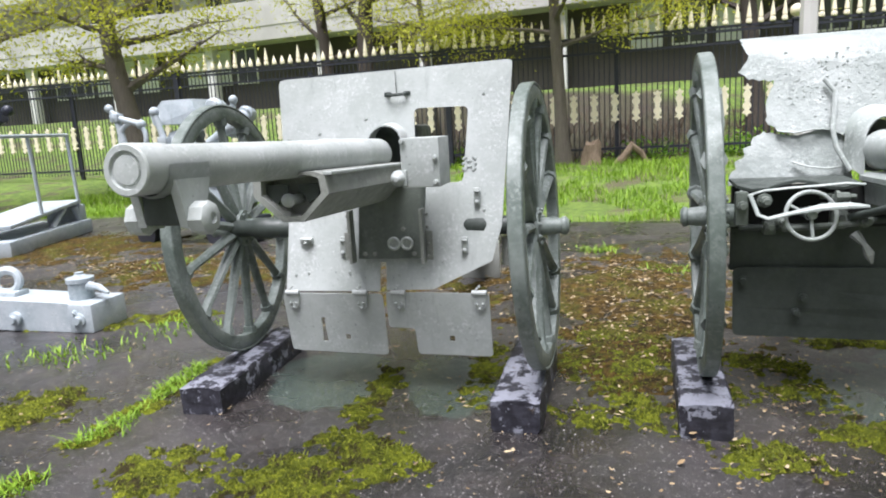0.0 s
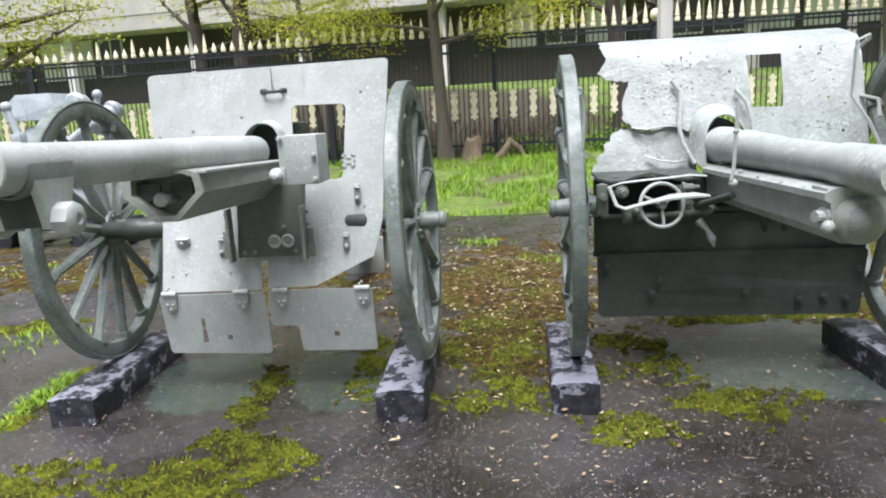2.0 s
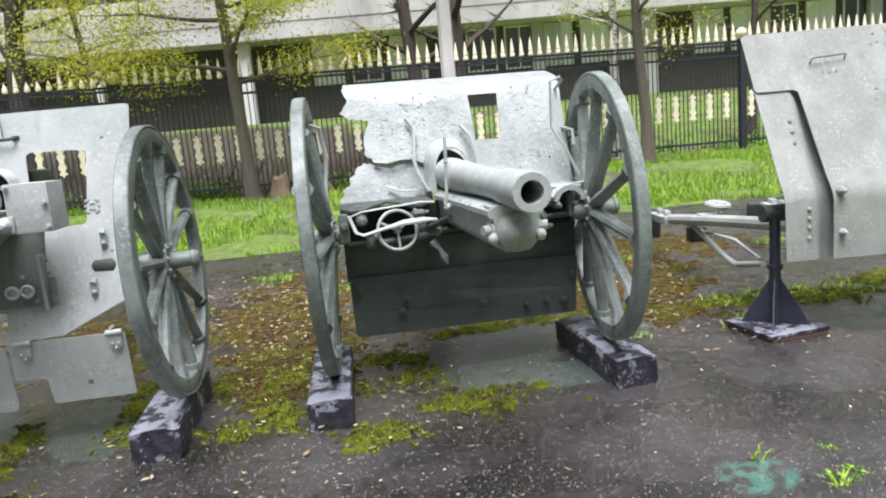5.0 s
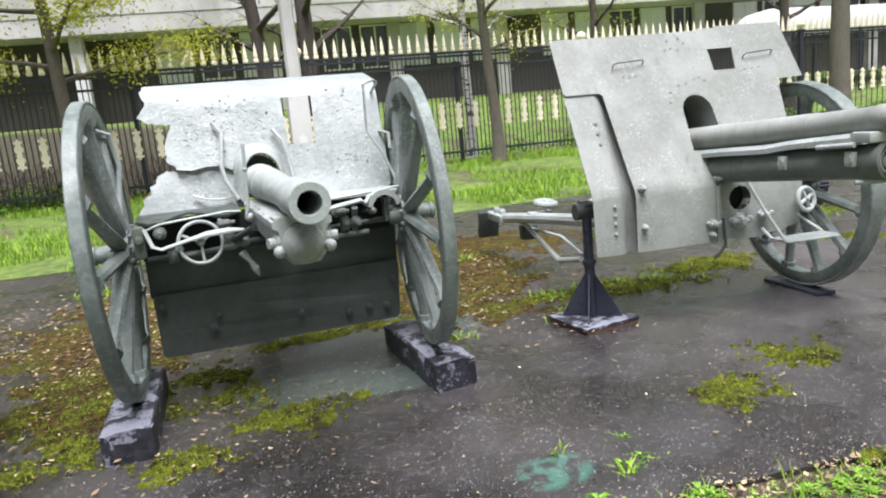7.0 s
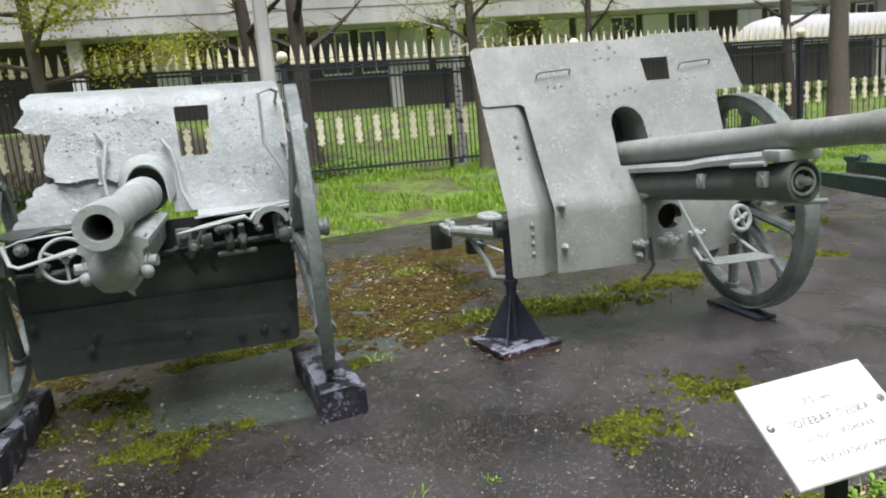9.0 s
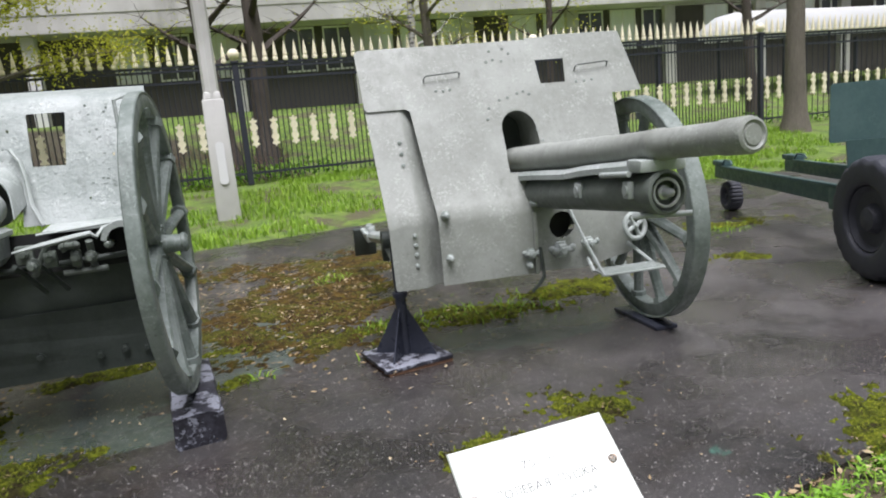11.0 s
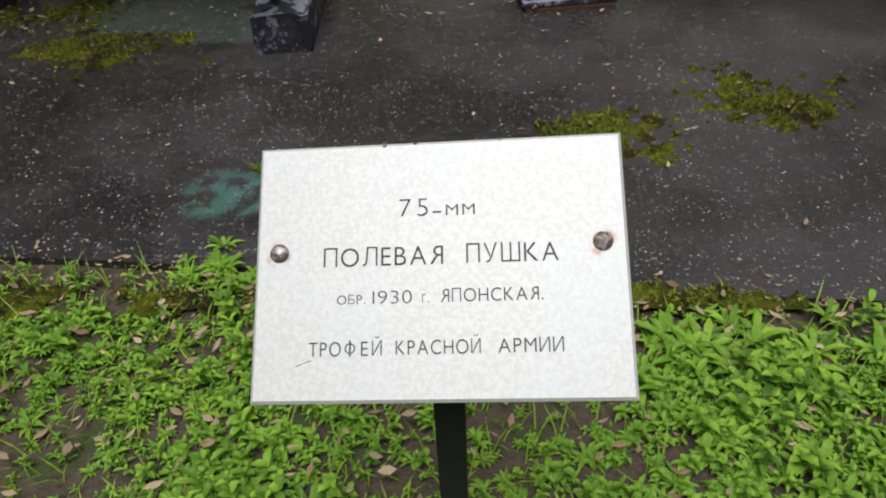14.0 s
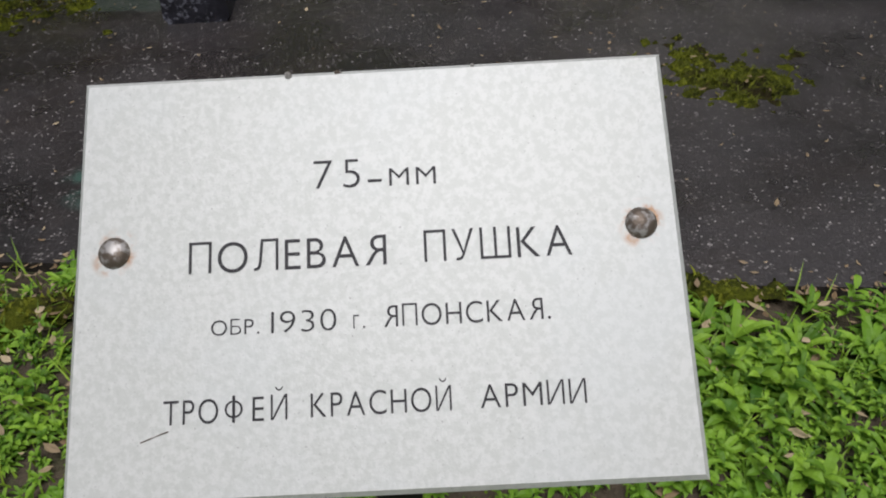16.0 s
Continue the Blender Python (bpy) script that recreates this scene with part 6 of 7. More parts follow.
def tree(x, y, height, r, seed, bark, leaves=0, lean=(0, 0), low=2.4, reach=1.8, size=0.05, label="", limbs=9, droop=0.0, twigs=3, leafmat=None):
    rnd = random.Random(seed)
    z = land(x, y) - 0.05
    t = thing("tree", pose(x, y, z), label, "tree", "trees by the fence")
    bm = B()
    pts, rad = [], []
    n = 14
    for i in range(n + 1):
        h = height * i / n
        pts.append((lean[0] * h / height + 0.05 * noise.noise((h * 0.5, seed, 0)), lean[1] * h / height + 0.05 * noise.noise((h * 0.5, 0, seed)), h))
        rad.append(r * (1 - 0.62 * i / n) * (1 + 0.45 * math.exp(-h * 3.5)) * (1 + 0.04 * noise.noise((h * 0.7, seed * 0.37, 4))))
    pipe(bm, pts, rad, 12)
    part("trunk", bm, bark, t)
    ends = []
    for i in range(limbs):
        h = low - 0.5 + (height - low) * (i + rnd.random() * 0.6) / limbs
        j = min(n - 1, int(h / height * n))
        p = Vector(pts[j]).lerp(Vector(pts[j + 1]), h / height * n - j)
        a = i * 2.4 + rnd.uniform(-0.5, 0.5)
        L = reach * rnd.uniform(0.6, 1.1)
        d = Vector((math.cos(a), math.sin(a), rnd.uniform(0.25, 0.8) - droop))
        path, rr = [p], [rad[j] * 0.5]
        for s in range(1, 6):
            p = p + d * L / 5 + Vector((rnd.uniform(-0.06, 0.06), rnd.uniform(-0.06, 0.06), rnd.uniform(-0.04, 0.06)))
            d.z += -0.06 * droop
            path.append(p)
            rr.append(rad[j] * 0.5 * (1 - s / 5.6))
            if s > 1:
                ends.append(p)
        bm = B()
        pipe(bm, path, rr, 6)
        for s in range(2, 6):
            for _ in range(twigs):
                q = path[s]
                e = q + Vector((rnd.uniform(-1, 1), rnd.uniform(-1, 1), rnd.uniform(-0.5, 0.7))) * 0.65
                pipe(bm, [q, (q + e) / 2 + Vector((0, 0, 0.04)), e], [rr[s] * 0.5 + 0.003, 0.005, 0.002], 4)
                ends += [e, (q + e) / 2]
        part("limb", bm, bark, t)
    if leaves:
        per = max(1, leaves // len(ends))
        vs, fs = leaf_cards(rnd, ends, per, 0.24, size)
        cloud("crown", vs, fs, leafmat or SPRING, t, "", "", "stuff")
    return t


SPRINGY = "young tree in fresh yellow-green spring leaf on the lawn"
tree(2.1, 14.6, 9.0, 0.14, 11, BARK, 34000, (-0.35, 0), 2.9, 2.7, 0.04, SPRINGY, 20, 0.22, 5)
tree(10.4, 12.05, 6.5, 0.14, 12, BARK, 3200, (-0.35, 0), 2.9, 1.3, 0.035, SPRINGY, 11, 0, 5)
tree(-6.6, 13.8, 6.5, 0.25, 13, BARK, 9000, (-0.75, 0), 2.7, 2.3, 0.045, SPRINGY, 13, 0.15, 5)
tree(18.9, 8.9, 7.5, 0.27, 14, BARK, 0, (-0.1, 0), 4.8, 1.5, 0.05, "bare grey-barked tree on the lawn", 6)
tree(22.3, 12.2, 6.5, 0.2, 15, BARK_DARK, 0, (-0.3, 0.2), 3.4, 1.8, 0.05, "bare dark-barked tree behind the fence", 7)
tree(11.2, 14.3, 8.0, 0.13, 16, BIRCH, 1400, (0.1, 0), 3.3, 1.6, 0.035, "slim birch with first spring leaves", 9, 0, 5)
tree(-3.9, 20.4, 8.0, 0.22, 17, BARK_DARK, 4500, (-0.5, 0.3), 3.0, 2.6, 0.045, "dark-barked tree behind the fence", 11, 0.05, 5)
tree(-3.0, 20.2, 8.0, 0.3, 18, BARK_DARK, 3200, (0.5, 0.2), 3.2, 2.4, 0.045, "dark-barked tree behind the fence", 11, 0.05, 5)
tree(7.2, 17.3, 8.5, 0.24, 19, BARK_DARK, 700, (-0.7, 0.3), 2.9, 2.8, 0.035, "dark branching tree behind the fence", 11, 0, 5)
tree(8.1, 17.1, 8.5, 0.28, 20, BARK_DARK, 500, (0.2, 0.3), 3.0, 2.6, 0.035, "dark branching tree behind the fence", 10, 0, 5)
tree(-0.6, 16.4, 6.0, 0.10, 21, BARK, 7000, (-0.5, 0.1), 2.6, 2.0, 0.04, SPRINGY, 13, 0.1, 5)
tree(-10.3, 13.6, 6.0, 0.16, 22, BARK, 5500, (0.9, -0.4), 2.7, 2.2, 0.045, SPRINGY, 11, 0.1, 5)
tree(15.3, 13.9, 7.0, 0.13, 23, BARK_DARK, 2200, (0.3, 0), 2.8, 2.0, 0.04, "thin tree in first leaf behind the fence", 10, 0, 5)

# stump between the tree and the fence
bm = B()
rnd = random.Random(5)
lathe(bm, [(0, 0.26), (0.15, 0.2), (0.42, 0.18), (0.5, 0.13), (0.46, 0.02)], (0, 0, 0), (0, 0, 1), 14)
for v in bm.verts:
    v.co += Vector((noise.noise(v.co * 6) * 0.08, noise.noise(v.co * 6 + Vector((5, 0, 0))) * 0.08, noise.noise(v.co * 9) * 0.12 * (v.co.z > 0.1)))
stump = obj("tree_stump", bm, STUMP, smooth=True)
stump.matrix_world = pose(2.65, 14.3, land(2.65, 14.3) - 0.03)
tagged(stump, "broken weathered tree stump on the lawn", "tree stump")
bm = B()
pipe(bm, [(0, 0, 0), (0.18, -0.05, 0.2), (0.3, 0, 0.38), (0.5, 0.02, 0.22), (0.6, 0, 0.02)], [0.09, 0.08, 0.09, 0.07, 0.05], 8)
root = obj("broken_root", bm, STUMP, smooth=True)
root.matrix_world = pose(3.12, 14.15, land(3.12, 14.15) - 0.02)
tagged(root, "pale broken tree root lying beside the stump", "tree root")

# ---------------------------------------------------------------- building
HS = 27.0
bx, by = spot_at(-10, HS)
bx, by = bx + 10 * math.cos(radians(turn - 6)), by + 10 * math.sin(radians(turn - 6))
house = thing("office_building", pose(bx, by, 0, 0, 0, turn - 6), "long grey concrete office building on pillars with recessed ground floor windows", "building")
GZ = 2.2
SOF = 5.35
bm = B()
box(bm, (0, 3.0, SOF + 0.35), (90, 6.0, 0.7), None, 0.03)
part("floor_slab", bm, CONCRETE, house, "pale concrete overhanging floor", smooth=False)
panel0 = part("wall_panel", box(B(), (0, 0, 0), (5.36, 0.25, 1.1), None, 0.02), CONCRETE, house, "pale concrete wall panel", smooth=False)
panel0.matrix_local = Matrix.Translation((1.0, 0.1, SOF + 1.15))
for i in range(-8, 9):
    if i:
        twin(panel0, Matrix.Translation((i * 5.4 + 1.0, 0.1, SOF + 1.15)))
storey = part("cornice", box(B(), (0, 3.2, 8.95), (90, 6.0, 0.6)), CONCRETE, house, smooth=False)
band = part("window_band_wall", box(B(), (0, 3.6, SOF + 2.6), (90, 0.3, 1.9)), CONCRETE, house)
# unseen storeys, upper wall and raised roof, added to keep sky off the asphalt
for h in (3.3, 6.6):
    twin(storey, Matrix.Translation((0, 0, h)))
    twin(band, Matrix.Translation((0, 0, h)))
part("parapet", box(B(), (0, 0.35, 11.2), (90, 0.3, 3.9)), CONCRETE, house, "unseen blank upper wall added to block the sky")
part("roof", box(B(), (0, 3.0, 16.0), (90.6, 6.6, 0.3), None, 0.05), CONCRETE, house)
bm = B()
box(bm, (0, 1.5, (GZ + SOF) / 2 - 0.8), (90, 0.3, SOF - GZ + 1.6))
part("ground_floor_wall", bm, WALL_SHADE, house, "recessed ground floor wall, coloured dark for the shade under the overhang")
pw = B()
box(pw, (0, 0, 0), (1.05, 0.05, 1.5))
fw = B()
for dx in (-0.56, 0, 0.56):
    box(fw, (dx, 0, 0), (0.06, 0.09, 1.62))
for dz in (-0.78, 0.78):
    box(fw, (0, 0, dz), (1.18, 0.1, 0.07))
frame0 = part("window_frame", fw, WHITE, house)
frame0.matrix_local = Matrix.Translation((9.0, 1.32, 4.5))
pane0 = part("window_pane", pw, CURTAIN, frame0, "pane with a white curtain behind")
cm = pane0.data
pw = B()
box(pw, (0, 0, 0), (1.05, 0.05, 1.5))
tmp = part("window_pane", pw, GLASS, frame0)
gm = tmp.data
bpy.data.objects.remove(tmp)
rnd = random.Random(6)
xs = [-30 + 1.5 * i for i in range(44)]
for i, x in enumerate(xs):
    if -17 < x < -1 or i % 6 == 5:
        continue
    f = new("window_frame", frame0.data)
    f.parent = house
    f.matrix_local = Matrix.Translation((x + 0.4, 1.32, 4.5))
    p = new("window_pane", cm if rnd.random() < 0.7 else gm)
    p.parent = f
for i in range(40):
    x = -32 + 1.6 * i
    f = new("window_frame", frame0.data)
    f.parent = house
    f.matrix_local = Matrix.Translation((x, 3.40, SOF + 2.6))
    p = new("window_pane", cm if rnd.random() < 0.55 else gm)
    p.parent = f
bm = B()
box(bm, (0, 0, 0), (0.42, 0.42, SOF - 1.0), None, 0.02)
col = part("pillar", bm, WHITE, house, "white square pillar")
col.matrix_local = Matrix.Translation((-13.0, 0.6, (SOF + 1.0) / 2))
for x in (-31, -25, -19, -8.2, -2.6):
    twin(col, Matrix.Translation((x, 0.6, (SOF + 1.0) / 2)))
bm = B()
box(bm, (0, 0, 0), (0.5, 0.3, SOF - 1.0), None, 0.02)
col = part("pilaster", bm, CONCRETE, house)
col.matrix_local = Matrix.Translation((4.0, 1.2, (SOF + 1.0) / 2))
for x in (8.6, 13.0, 17.5, 22.0, 26.5, 31):
    twin(col, Matrix.Translation((x, 1.2, (SOF + 1.0) / 2)))
# long white rounded canopy on posts
wx, wy = spot_at(20.9, 21.5)
shelter = thing("white_shelter", pose(wx, wy, land(wx, wy) - 0.3, 0, 0, turn), "long white rounded canopy on posts behind the fence", "shelter")
bm = B()
seg = 16
rings = []
for d, r in ((0, 0.1), (0.25, 0.5), (0.8, 0.8), (1.6, 0.95), (16, 0.95)):
    rings.append([bm.verts.new((d, r * 1.3 * math.cos(math.pi * i / seg), 2.5 + r * math.sin(math.pi * i / seg))) for i in range(seg + 1)])
for a, b in zip(rings, rings[1:]):
    for i in range(seg):
        bm.faces.new((a[i], a[i + 1], b[i + 1], b[i]))
bmesh.ops.solidify(bm, geom=bm.faces[:], thickness=0.06)
part("canopy", bm, WHITE, shelter)
post0 = part("post", rod(B(), (0, 0, 0), (0, 0, 2.55), 0.05), IRON, shelter)
post0.matrix_local = Matrix.Translation((1.7, 1.1, 0))
for i in range(1, 10):
    twin(post0, Matrix.Translation((1.7 + 3.4 * (i // 2), 1.1 - 2.2 * (i % 2), 0)))

# hedge plants behind the fence
rnd = random.Random(31)
vs, fs = [], []
for i in range(700):
    a, s = rnd.uniform(-14, 24) if i < 420 else rnd.uniform(-8, 5), rnd.uniform(15.6, 16.6)
    x, y = spot_at(a, s)
    if noise.noise((a * 0.5, s * 0.5, 2)) < -0.1:
        continue
    c = [(x, y, land(x, y) + rnd.uniform(0.03, 0.3))]
    v, f = leaf_cards(rnd, c, 16, 0.15, 0.06)
    o = len(vs)
    vs += v
    fs += [tuple(k + o for k in t) for t in f]
cloud("low_shrubs", vs, fs, WEED, None, "low green shrubs growing along the fence", "shrubs")

# leafless brush on the bare bed behind the fence
k = Nodes("brown_twigs", 0.85)
TWIG = k.colour(k.mix(k.island(), (0.045, 0.028, 0.02), (0.16, 0.105, 0.075))).m
bm_v, bm_f = [], []
for i in range(1300):
    a, s = rnd.uniform(-8.5, 4.5), 15.75 + 4.2 * rnd.random() ** 1.5
    if noise.noise((a * 0.6, s * 0.6, 8)) < -0.25:
        continue
    x, y = spot_at(a, s)
    p = Vector((x, y, land(x, y) - 0.03))
    d = Vector((rnd.gauss(0, 0.55), rnd.gauss(0, 0.5), 1)) * rnd.uniform(0.3, 1.0)
    w = rnd.uniform(0.006, 0.014)
    mid, tip = p + d * 0.55 + Vector((rnd.gauss(0, 0.05), 0, 0)), p + d
    o = len(bm_v)
    for c, r in ((p, w), (mid, w * 0.7)):
        bm_v += [c + Vector((r, 0, 0)), c + Vector((-r * 0.5, r * 0.87, 0)), c + Vector((-r * 0.5, -r * 0.87, 0))]
    bm_v.append(tip)
    bm_f += [(o + j, o + (j + 1) % 3, o + 3 + (j + 1) % 3, o + 3 + j) for j in range(3)] + [(o + 3 + j, o + 3 + (j + 1) % 3, o + 6) for j in range(3)]
cloud("bare_brush", bm_v, bm_f, TWIG, None, "leafless brown brush on the bed behind the fence", "brush")

# ---------------------------------------------------------------- moss
SPRIGS = [[], []]


def blade(vs, fs, rnd, x, y, z, h, w, bend):
    a = rnd.uniform(0, 6.28)
    dx, dy = math.cos(a), math.sin(a)
    b = rnd.uniform(0.1, bend) * h
    i = len(vs)
    vs += [(x - dy * w, y + dx * w, z), (x + dy * w, y - dx * w, z), (x + dx * b * 0.35 + dy * w * 0.7, y + dy * b * 0.35 - dx * w * 0.7, z + h * 0.6), (x + dx * b * 0.35 - dy * w * 0.7, y + dy * b * 0.35 + dx * w * 0.7, z + h * 0.6), (x + dx * b, y + dy * b, z + h)]
    fs += [(i, i + 1, i + 2, i + 3), (i + 3, i + 2, i + 4)]


def moss(name, x, y, rx, ry, turn, seed, mat, h=0.028, step=0.025, cover=0.35, label="yellow-green moss growing on the asphalt"):
    n, m = int(2.4 * rx / step), int(2.4 * ry / step)
    idx, vs, fs = {}, [], []
    ca, sa = math.cos(radians(turn)), math.sin(radians(turn))
    hgt = np.zeros((n + 1, m + 1))
    for i in range(n + 1):
        for j in range(m + 1):
            u, v = (i / n - 0.5) * 2.4 * rx, (j / m - 0.5) * 2.4 * ry
            px_, py_ = x + ca * u - sa * v, y + sa * u + ca * v
            d = math.hypot(u / rx, v / ry)
            f = cover + 0.85 * noise.fractal((px_ * 3.6, py_ * 3.6, seed), 0.7, 2.2, 5) + 0.75 * noise.noise((px_ * 22, py_ * 22, seed)) + 0.35 * noise.noise((px_ * 60, py_ * 60, seed)) - max(0, d - 0.5) * 1.4
            f = f if f < 0 else f ** 0.6
            hgt[i, j] = min(1.1, f) * h + (0.006 * noise.noise((px_ * 60, py_ * 60, 1)) if f > 0 else 0)
    for i in range(n):
        for j in range(m):
            if max(hgt[i, j], hgt[i + 1, j], hgt[i, j + 1], hgt[i + 1, j + 1]) > 0:
                q = []
                for a, b in ((i, j), (i + 1, j), (i + 1, j + 1), (i, j + 1)):
                    if (a, b) not in idx:
                        u, v = (a / n - 0.5) * 2.4 * rx, (b / m - 0.5) * 2.4 * ry
                        idx[a, b] = len(vs)
                        vs.append((x + ca * u - sa * v, y + sa * u + ca * v, max(-0.01, hgt[a, b])))
                    q.append(idx[a, b])
                fs.append(tuple(q))
    ob = cloud(name, vs, fs, mat, None, label, "moss")
    dice = random.Random(seed)
    for v in vs:
        if v[2] > h * 0.25 and v[1] < 4.2 and dice.random() < 0.55:
            for _ in range(2):
                blade(SPRIGS[0], SPRIGS[1], dice, v[0] + dice.uniform(-0.01, 0.01), v[1] + dice.uniform(-0.01, 0.01), v[2] - 0.004, dice.uniform(0.006, 0.017), 0.0035, 1.6)
    ob.data.polygons.foreach_set("use_smooth", [True] * len(fs))


MOSSES = ((-0.42, 2.42, 0.40, 0.34, 10, 1, 0.45), (-0.30, 3.15, 0.12, 0.55, -4, 2, 0.25), (-1.05, 2.45, 0.24, 0.26, 20, 3, 0.3), (-2.05, 3.15, 0.35, 0.32, 0, 4, 0.25), (-2.4, 4.75, 0.7, 0.22, 8, 5, 0.2), (-1.5, 3.0, 0.14, 0.85, -12, 24, 0.15),
          (1.3, 2.42, 0.3, 0.2, 5, 6, 0.1), (1.95, 2.5, 0.42, 0.22, -12, 7, 0.2), (0.85, 2.85, 0.28, 0.35, 10, 8, 0.1), (1.55, 3.2, 0.42, 0.42, -10, 9, 0.25), (2.6, 3.62, 0.8, 0.14, -12, 10, 0.3), (0.95, 3.6, 0.35, 0.55, -8, 25, 0.3), (3.5, 1.3, 0.24, 0.2, -25, 11, 0.4), (4.1, 1.42, 0.30, 0.24, -20, 12, 0.1),
          (0.3, 3.6, 0.14, 0.6, -10, 13, 0.15), (4.95, 0.45, 0.6, 0.25, -10, 14, 0.3), (2.0, 1.0, 0.5, 0.08, -16, 15, 0.2), (4.5, 3.0, 0.7, 0.26, -22, 16, 0.4), (5.5, 2.95, 0.5, 0.3, -18, 17, 0.35), (2.85, 2.9, 0.3, 0.08, 25, 18, 0.15), (7.2, 4.6, 0.6, 0.3, 0, 19, 0.15), (8.3, 3.6, 0.7, 0.3, -20, 20, 0.15), (7.0, 2.6, 0.4, 0.2, -20, 21, 0.0), (3.45, 0.62, 0.3, 0.06, -18, 22, 0.15))
for x, y, rx, ry, turn_, s, c in MOSSES:
    moss("moss_patch", x, y, rx, ry, turn_, s, MOSS, 0.024, 0.013 if max(rx, ry) < 0.45 else 0.018, c)
BROWN = "brown and yellow moss with leaf litter on the asphalt"
BROWNS = ((1.35, 4.9, 0.8, 1.7, -12, 41, 0.35), (1.0, 3.5, 0.4, 0.6, -5, 42, 0.2), (3.85, 4.2, 0.7, 1.25, -30, 43, 0.45), (4.9, 5.3, 1.2, 0.8, -20, 44, 0.35), (-2.6, 6.6, 1.8, 0.9, -12, 45, 0.2), (-5.0, 8.4, 1.6, 1.1, -12, 46, 0.35), (0.0, 5.2, 0.8, 1.2, 0, 47, 0.15), (3.05, 4.2, 0.5, 0.5, 0, 48, 0.25), (9.5, 2.2, 0.8, 0.4, -20, 49, 0.3), (3.6, 3.2, 0.3, 0.3, 0, 50, 0.25), (3.4, 6.3, 1.2, 0.5, -10, 51, 0.05))
for x, y, rx, ry, turn_, s, c in BROWNS:
    moss("moss_patch", x, y, rx, ry, turn_, s, MOSS_BROWN, 0.024, 0.026, c, BROWN)
cloud("moss_sprigs", SPRIGS[0], SPRIGS[1], SPRIG, None, "tiny upright moss sprigs on the moss patches", "moss")

# ---------------------------------------------------------------- grass, weeds, litter


rnd = random.Random(77)
vs, fs = [], []
for i in range(75000):
    a = rnd.uniform(-12, 17)
    s = edge_s(a) - 0.02 + 6.9 * rnd.random() ** 1.4
    x, y = spot_at(a, s)
    dens = noise.fractal((x * 0.7, y * 0.7, 0), 1, 2, 3)
    if dens < (-0.16 if s < 12 else -0.02) or (s < edge_s(a) + 0.2 and rnd.random() < 0.5):
        continue
    blade(vs, fs, rnd, x, y, land(x, y) - 0.01, rnd.uniform(0.05, 0.12) * (1.2 + dens * 0.6), 0.008, 0.9)
cloud("lawn_grass", vs, fs, GRASS, None, "bright green spring lawn grass in front of the fence", "grass")
# grass in the long crack and tufts on the asphalt
vs, fs = [], []
for i in range(1900):
    t = rnd.random()
    x, y = -1.66 + 0.32 * t + rnd.gauss(0, 0.045), 2.15 + 1.75 * t
    if noise.noise((x * 4, y * 4, 0)) > -0.05:
        blade(vs, fs, rnd, x, y, -0.005, rnd.uniform(0.012, 0.05), 0.004, 2.2)
for x0, y0, n, sp in ((1.42, 6.65, 120, 0.12), (1.9, 5.6, 90, 0.14), (4.05, 3.2, 90, 0.09), (4.5, 3.1, 120, 0.16), (3.85, 2.75, 90, 0.1), (-2.4, 4.0, 160, 0.2), (-1.9, 4.5, 120, 0.18), (4.9, 2.9, 160, 0.22), (6.0, 4.6, 90, 0.1), (8.0, 3.4, 120, 0.15), (4.4, 4.9, 100, 0.12), (2.5, 1.42, 10, 0.02), (2.62, 1.15, 14, 0.02), (3.05, 2.9, 20, 0.05), (-3.0, 6.9, 120, 0.2)):
    for _ in range(n):
        blade(vs, fs, rnd, x0 + rnd.gauss(0, sp), y0 + rnd.gauss(0, sp * 0.7), -0.005, rnd.uniform(0.02, 0.06), 0.006, 2.0)
cloud("crack_grass", vs, fs, GRASS, None, "green grass sprouting from cracks in the asphalt", "grass")


def weed_leaf(vs, fs, base, d, up, L, w, fold, toothed):
    side = d.cross(up).normalized()
    i = len(vs)
    n = 5
    for k_ in range(n + 1):
        t = k_ / n
        wid = w * math.sin(math.pi * min(1, 0.08 + t * 0.92)) ** 0.8 * (1 - 0.25 * t) * (1 + (0.28 if toothed and k_ % 2 else 0))
        c = base + d * L * t + up * (L * (0.55 * t - 0.75 * t * t))
        vs += [c - side * wid + up * fold * wid, c, c + side * wid + up * fold * wid]
    for k_ in range(n):
        a = i + 3 * k_
        fs += [(a, a + 1, a + 4, a + 3), (a + 1, a + 2, a + 5, a + 4)]


def weed(vs, fs, rnd, x, y, z, size, kind_):
    if kind_ == 0:
        for j in range(rnd.randint(9, 14)):
            a = j * 2.4 + rnd.uniform(-0.3, 0.3)
            d = Vector((math.cos(a), math.sin(a), rnd.uniform(0.2, 0.9))).normalized()
            weed_leaf(vs, fs, Vector((x, y, z)), d, Vector((0, 0, 1)), size * rnd.uniform(0.6, 1.1), size * 0.09, 0.35, True)
    else:
        lean = Vector((rnd.uniform(-0.4, 0.4), rnd.uniform(-0.4, 0.4), 1)).normalized()
        H = size * rnd.uniform(0.7, 1.2)
        for j in range(rnd.randint(6, 10)):
            t = 0.25 + 0.75 * j / 9
            a = j * 1.9 + rnd.uniform(-0.3, 0.3)
            d = Vector((math.cos(a), math.sin(a), rnd.uniform(0.1, 0.5) + 0.5 * (j > 6))).normalized()
            weed_leaf(vs, fs, Vector((x, y, z)) + lean * H * t, d, Vector((0, 0, 1)), size * 0.5 * rnd.uniform(0.5, 1.2), size * rnd.uniform(0.07, 0.13), 0.3, rnd.random() < 0.4)


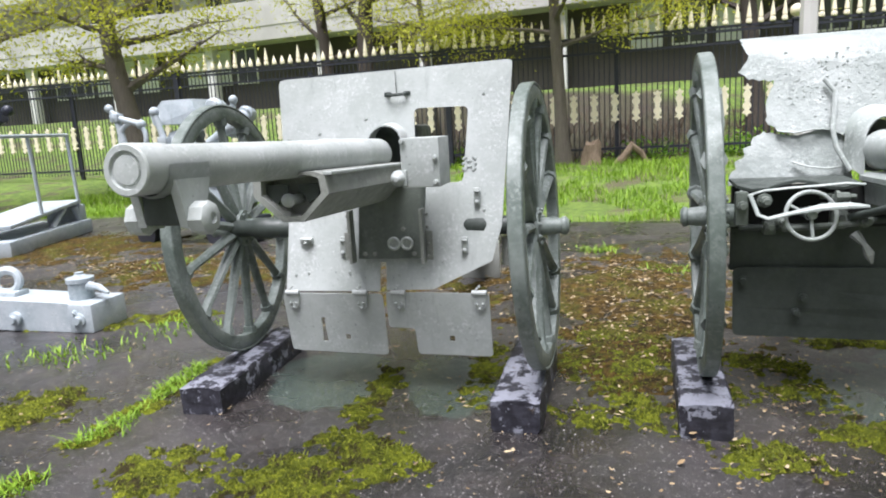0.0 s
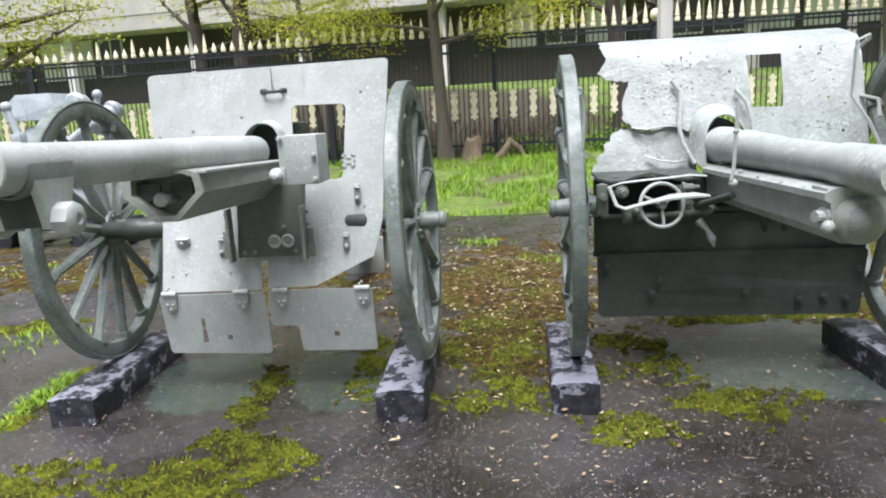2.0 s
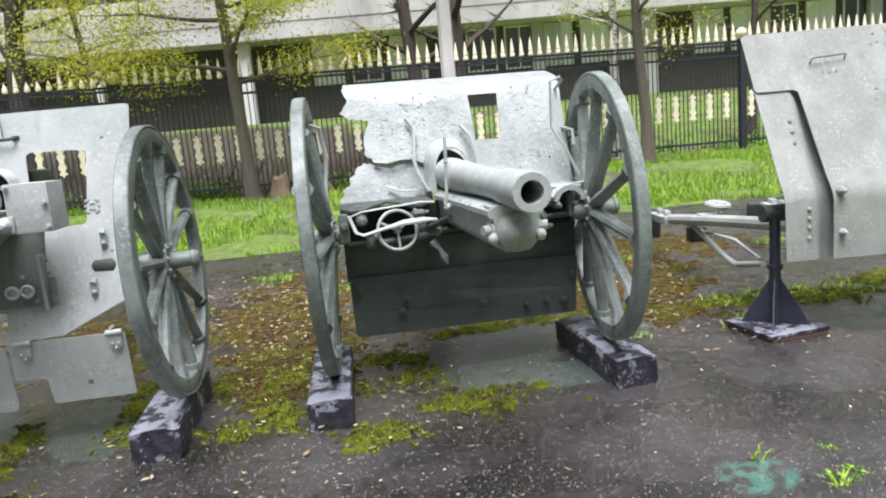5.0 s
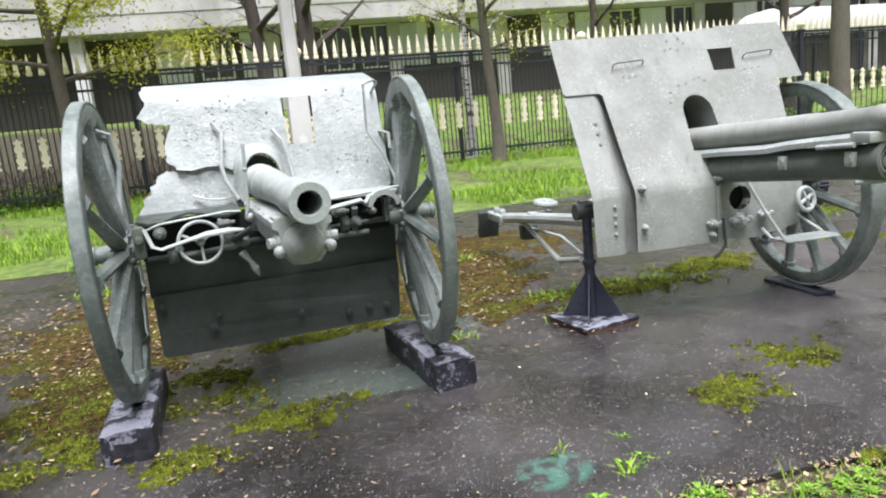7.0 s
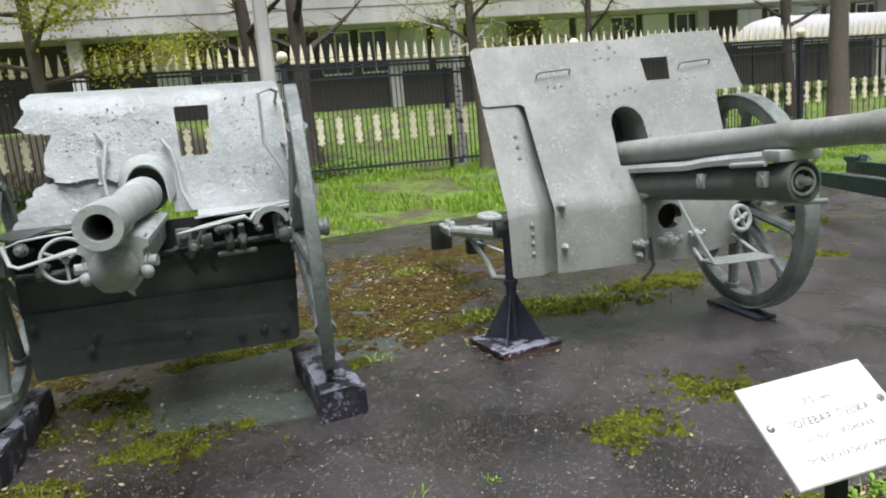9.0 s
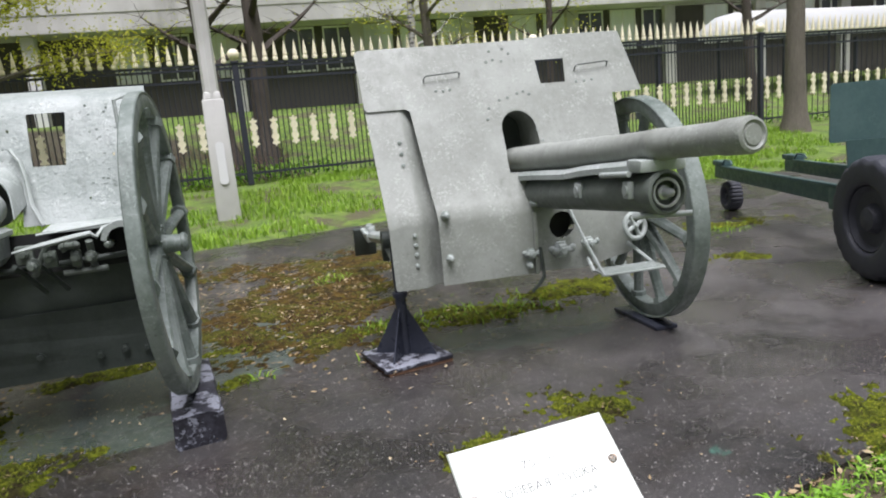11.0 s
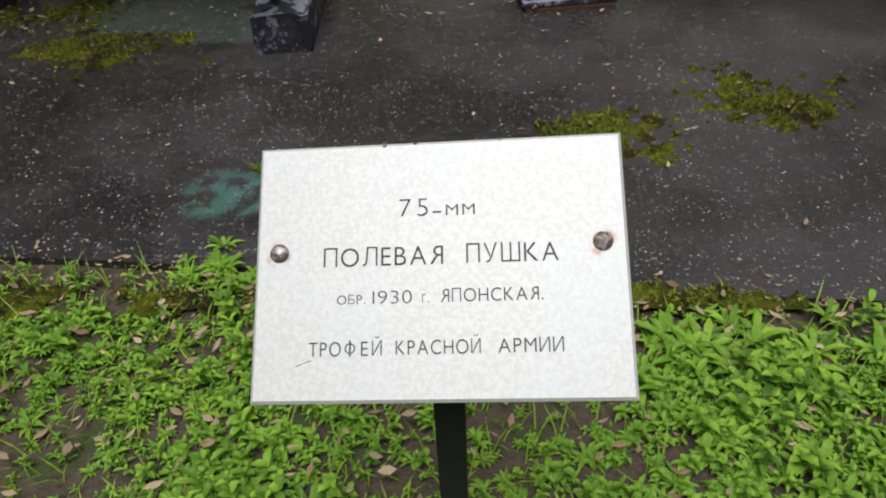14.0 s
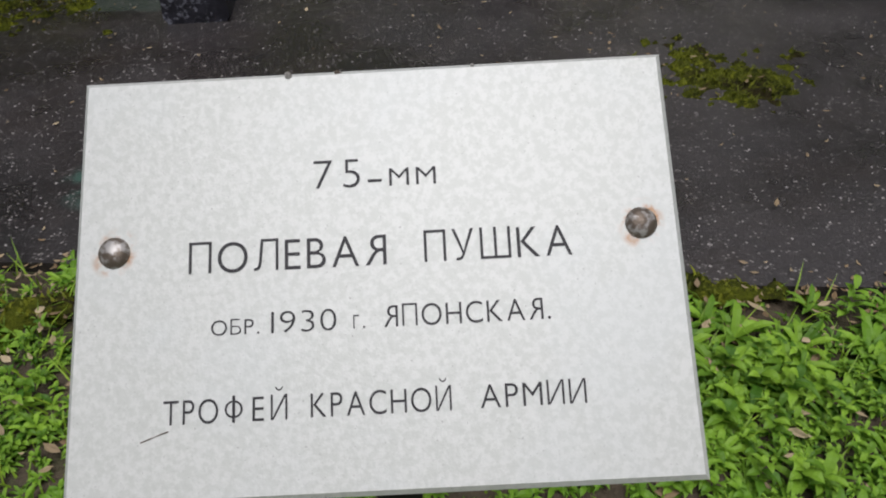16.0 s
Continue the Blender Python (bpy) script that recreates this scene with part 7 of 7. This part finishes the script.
vs, fs = [], []
rnd = random.Random(91)
count = 0
while count < 11000:
    x = rnd.uniform(1.2, 5.6)
    d = rnd.random() ** 1.15 * 1.6
    y = verge_y(x) - 0.06 - d
    g_ = noise.fractal((x * 2.2, y * 2.2, 9), 1, 2, 3)
    if g_ < -0.25 and rnd.random() < 0.6 or d < 0.14 and rnd.random() < 0.7:
        continue
    count += 1
    weed(vs, fs, rnd, x, y, -0.015, (rnd.uniform(0.016, 0.04) if rnd.random() < 0.92 else rnd.uniform(0.045, 0.06)) * (1.1 + 0.7 * g_), rnd.choice((0, 1, 1, 1)))
for x, y, s in ((2.39, 1.10, 0.15), (2.28, 1.08, 0.1), (2.54, 1.0, 0.12), (2.68, 0.98, 0.13), (2.71, 1.28, 0.11), (2.79, 1.47, 0.07), (3.34, 0.58, 0.2), (3.42, 0.52, 0.2), (3.27, 0.55, 0.17), (3.55, 0.48, 0.19), (3.66, 0.45, 0.18), (3.78, 0.46, 0.17), (3.88, 0.5, 0.15), (4.1, 0.42, 0.14), (3.02, 0.75, 0.12), (3.12, 0.68, 0.12), (2.03, 0.98, 0.1)):
    for _ in range(9):
        weed(vs, fs, rnd, x + rnd.gauss(0, 0.04), y - 0.09 + rnd.gauss(0, 0.03), -0.01, s * rnd.uniform(0.22, 0.5), 0)
cloud("verge_weeds", vs, fs, WEED, None, "fresh green leafy weeds covering the verge round the plaque", "weeds")
vs, fs = [], []
for i in range(9000):
    x = rnd.uniform(1.0, 5.6)
    y = verge_y(x) - 0.02 - rnd.random() * 1.7
    blade(vs, fs, rnd, x, y, -0.015, rnd.uniform(0.02, 0.06), 0.0022, 1.5)
cloud("verge_grass", vs, fs, GRASS, None, "short thin grass between the weeds", "grass")

# fallen leaves and bits
vs, fs = [], []
rnd = random.Random(17)


def litter(x, y, z, s):
    a, tilt = rnd.uniform(0, 6.28), rnd.uniform(-0.3, 0.3)
    q = Euler((tilt, rnd.uniform(-0.3, 0.3), a)).to_matrix()
    i = len(vs)
    w = s * rnd.uniform(0.25, 0.55)
    for d in ((0, -s, 0.002), (w, -s * 0.2, 0.3 * w), (w * 0.8, s * 0.4, 0.25 * w), (0, s, 0.004), (-w * 0.8, s * 0.4, 0.25 * w), (-w, -s * 0.2, 0.3 * w)):
        vs.append(Vector((x, y, z)) + q @ Vector(d))
    fs.extend([(i, i + 1, i + 2, i + 3), (i, i + 3, i + 4, i + 5)])


for x0, y0, sx, sy, n in ((1.35, 4.8, 0.6, 1.1, 1500), (3.9, 4.7, 0.6, 1.1, 1200), (-2.6, 6.6, 1.6, 0.7, 900), (-4.8, 7.2, 1.6, 0.6, 900), (0.3, 5.4, 1.2, 0.9, 200), (-0.2, 2.6, 0.6, 0.6, 80), (1.6, 2.8, 0.6, 0.4, 260), (4.6, 3.0, 0.8, 0.3, 160), (3.8, 1.35, 0.4, 0.25, 50), (2.9, 3.4, 0.5, 0.4, 60), (-2.0, 3.6, 0.5, 0.8, 160), (3.0, 8.7, 3.5, 0.35, 300), (-1.0, 9.2, 2.5, 0.3, 200)):
    for _ in range(n):
        litter(rnd.gauss(x0, sx), rnd.gauss(y0, sy), rnd.uniform(0.012, 0.03), rnd.uniform(0.006, 0.015) if y0 < 4 else rnd.uniform(0.008, 0.022))
for _ in range(1700):
    x, y = rnd.uniform(-3, 9), rnd.uniform(0.4, 7.5)
    if y > verge_y(x):
        litter(x, y, 0.006, rnd.uniform(0.003, 0.011))
for _ in range(900):
    x = rnd.uniform(1.2, 5)
    litter(x, verge_y(x) + rnd.gauss(-0.05, 0.06), rnd.uniform(-0.004, 0.008), rnd.uniform(0.004, 0.010))
    litter(x, verge_y(x) - abs(rnd.gauss(0, 0.5)), rnd.uniform(0.0, 0.02), rnd.uniform(0.006, 0.02))
cloud("fallen_leaves", vs, fs, LITTER, None, "dry brown leaves and bud scales scattered on asphalt and moss", "leaves")
# gravel specks
vs, fs = [], []
for _ in range(9000):
    x = rnd.uniform(-1.8, 5.4)
    y = (verge_y(x) if x > 1.6 else 1.6) + 0.03 + rnd.random() ** 1.3 * 2.4
    r = rnd.uniform(0.0012, 0.0045)
    i = len(vs)
    vs += [(x + r, y, 0.0), (x, y + r * 0.8, 0.0), (x - r, y, 0.0), (x, y - r, 0.0), (x, y, r * 0.7)]
    fs += [(i, i + 1, i + 4), (i + 1, i + 2, i + 4), (i + 2, i + 3, i + 4), (i + 3, i, i + 4)]
k = Nodes("gravel", 0.8)
GRAVEL = k.colour(k.mix(k.island(), (0.10, 0.095, 0.09), (0.36, 0.34, 0.32))).m
cloud("gravel_bits", vs, fs, GRAVEL, None, "pale grit scattered on the asphalt", "gravel")
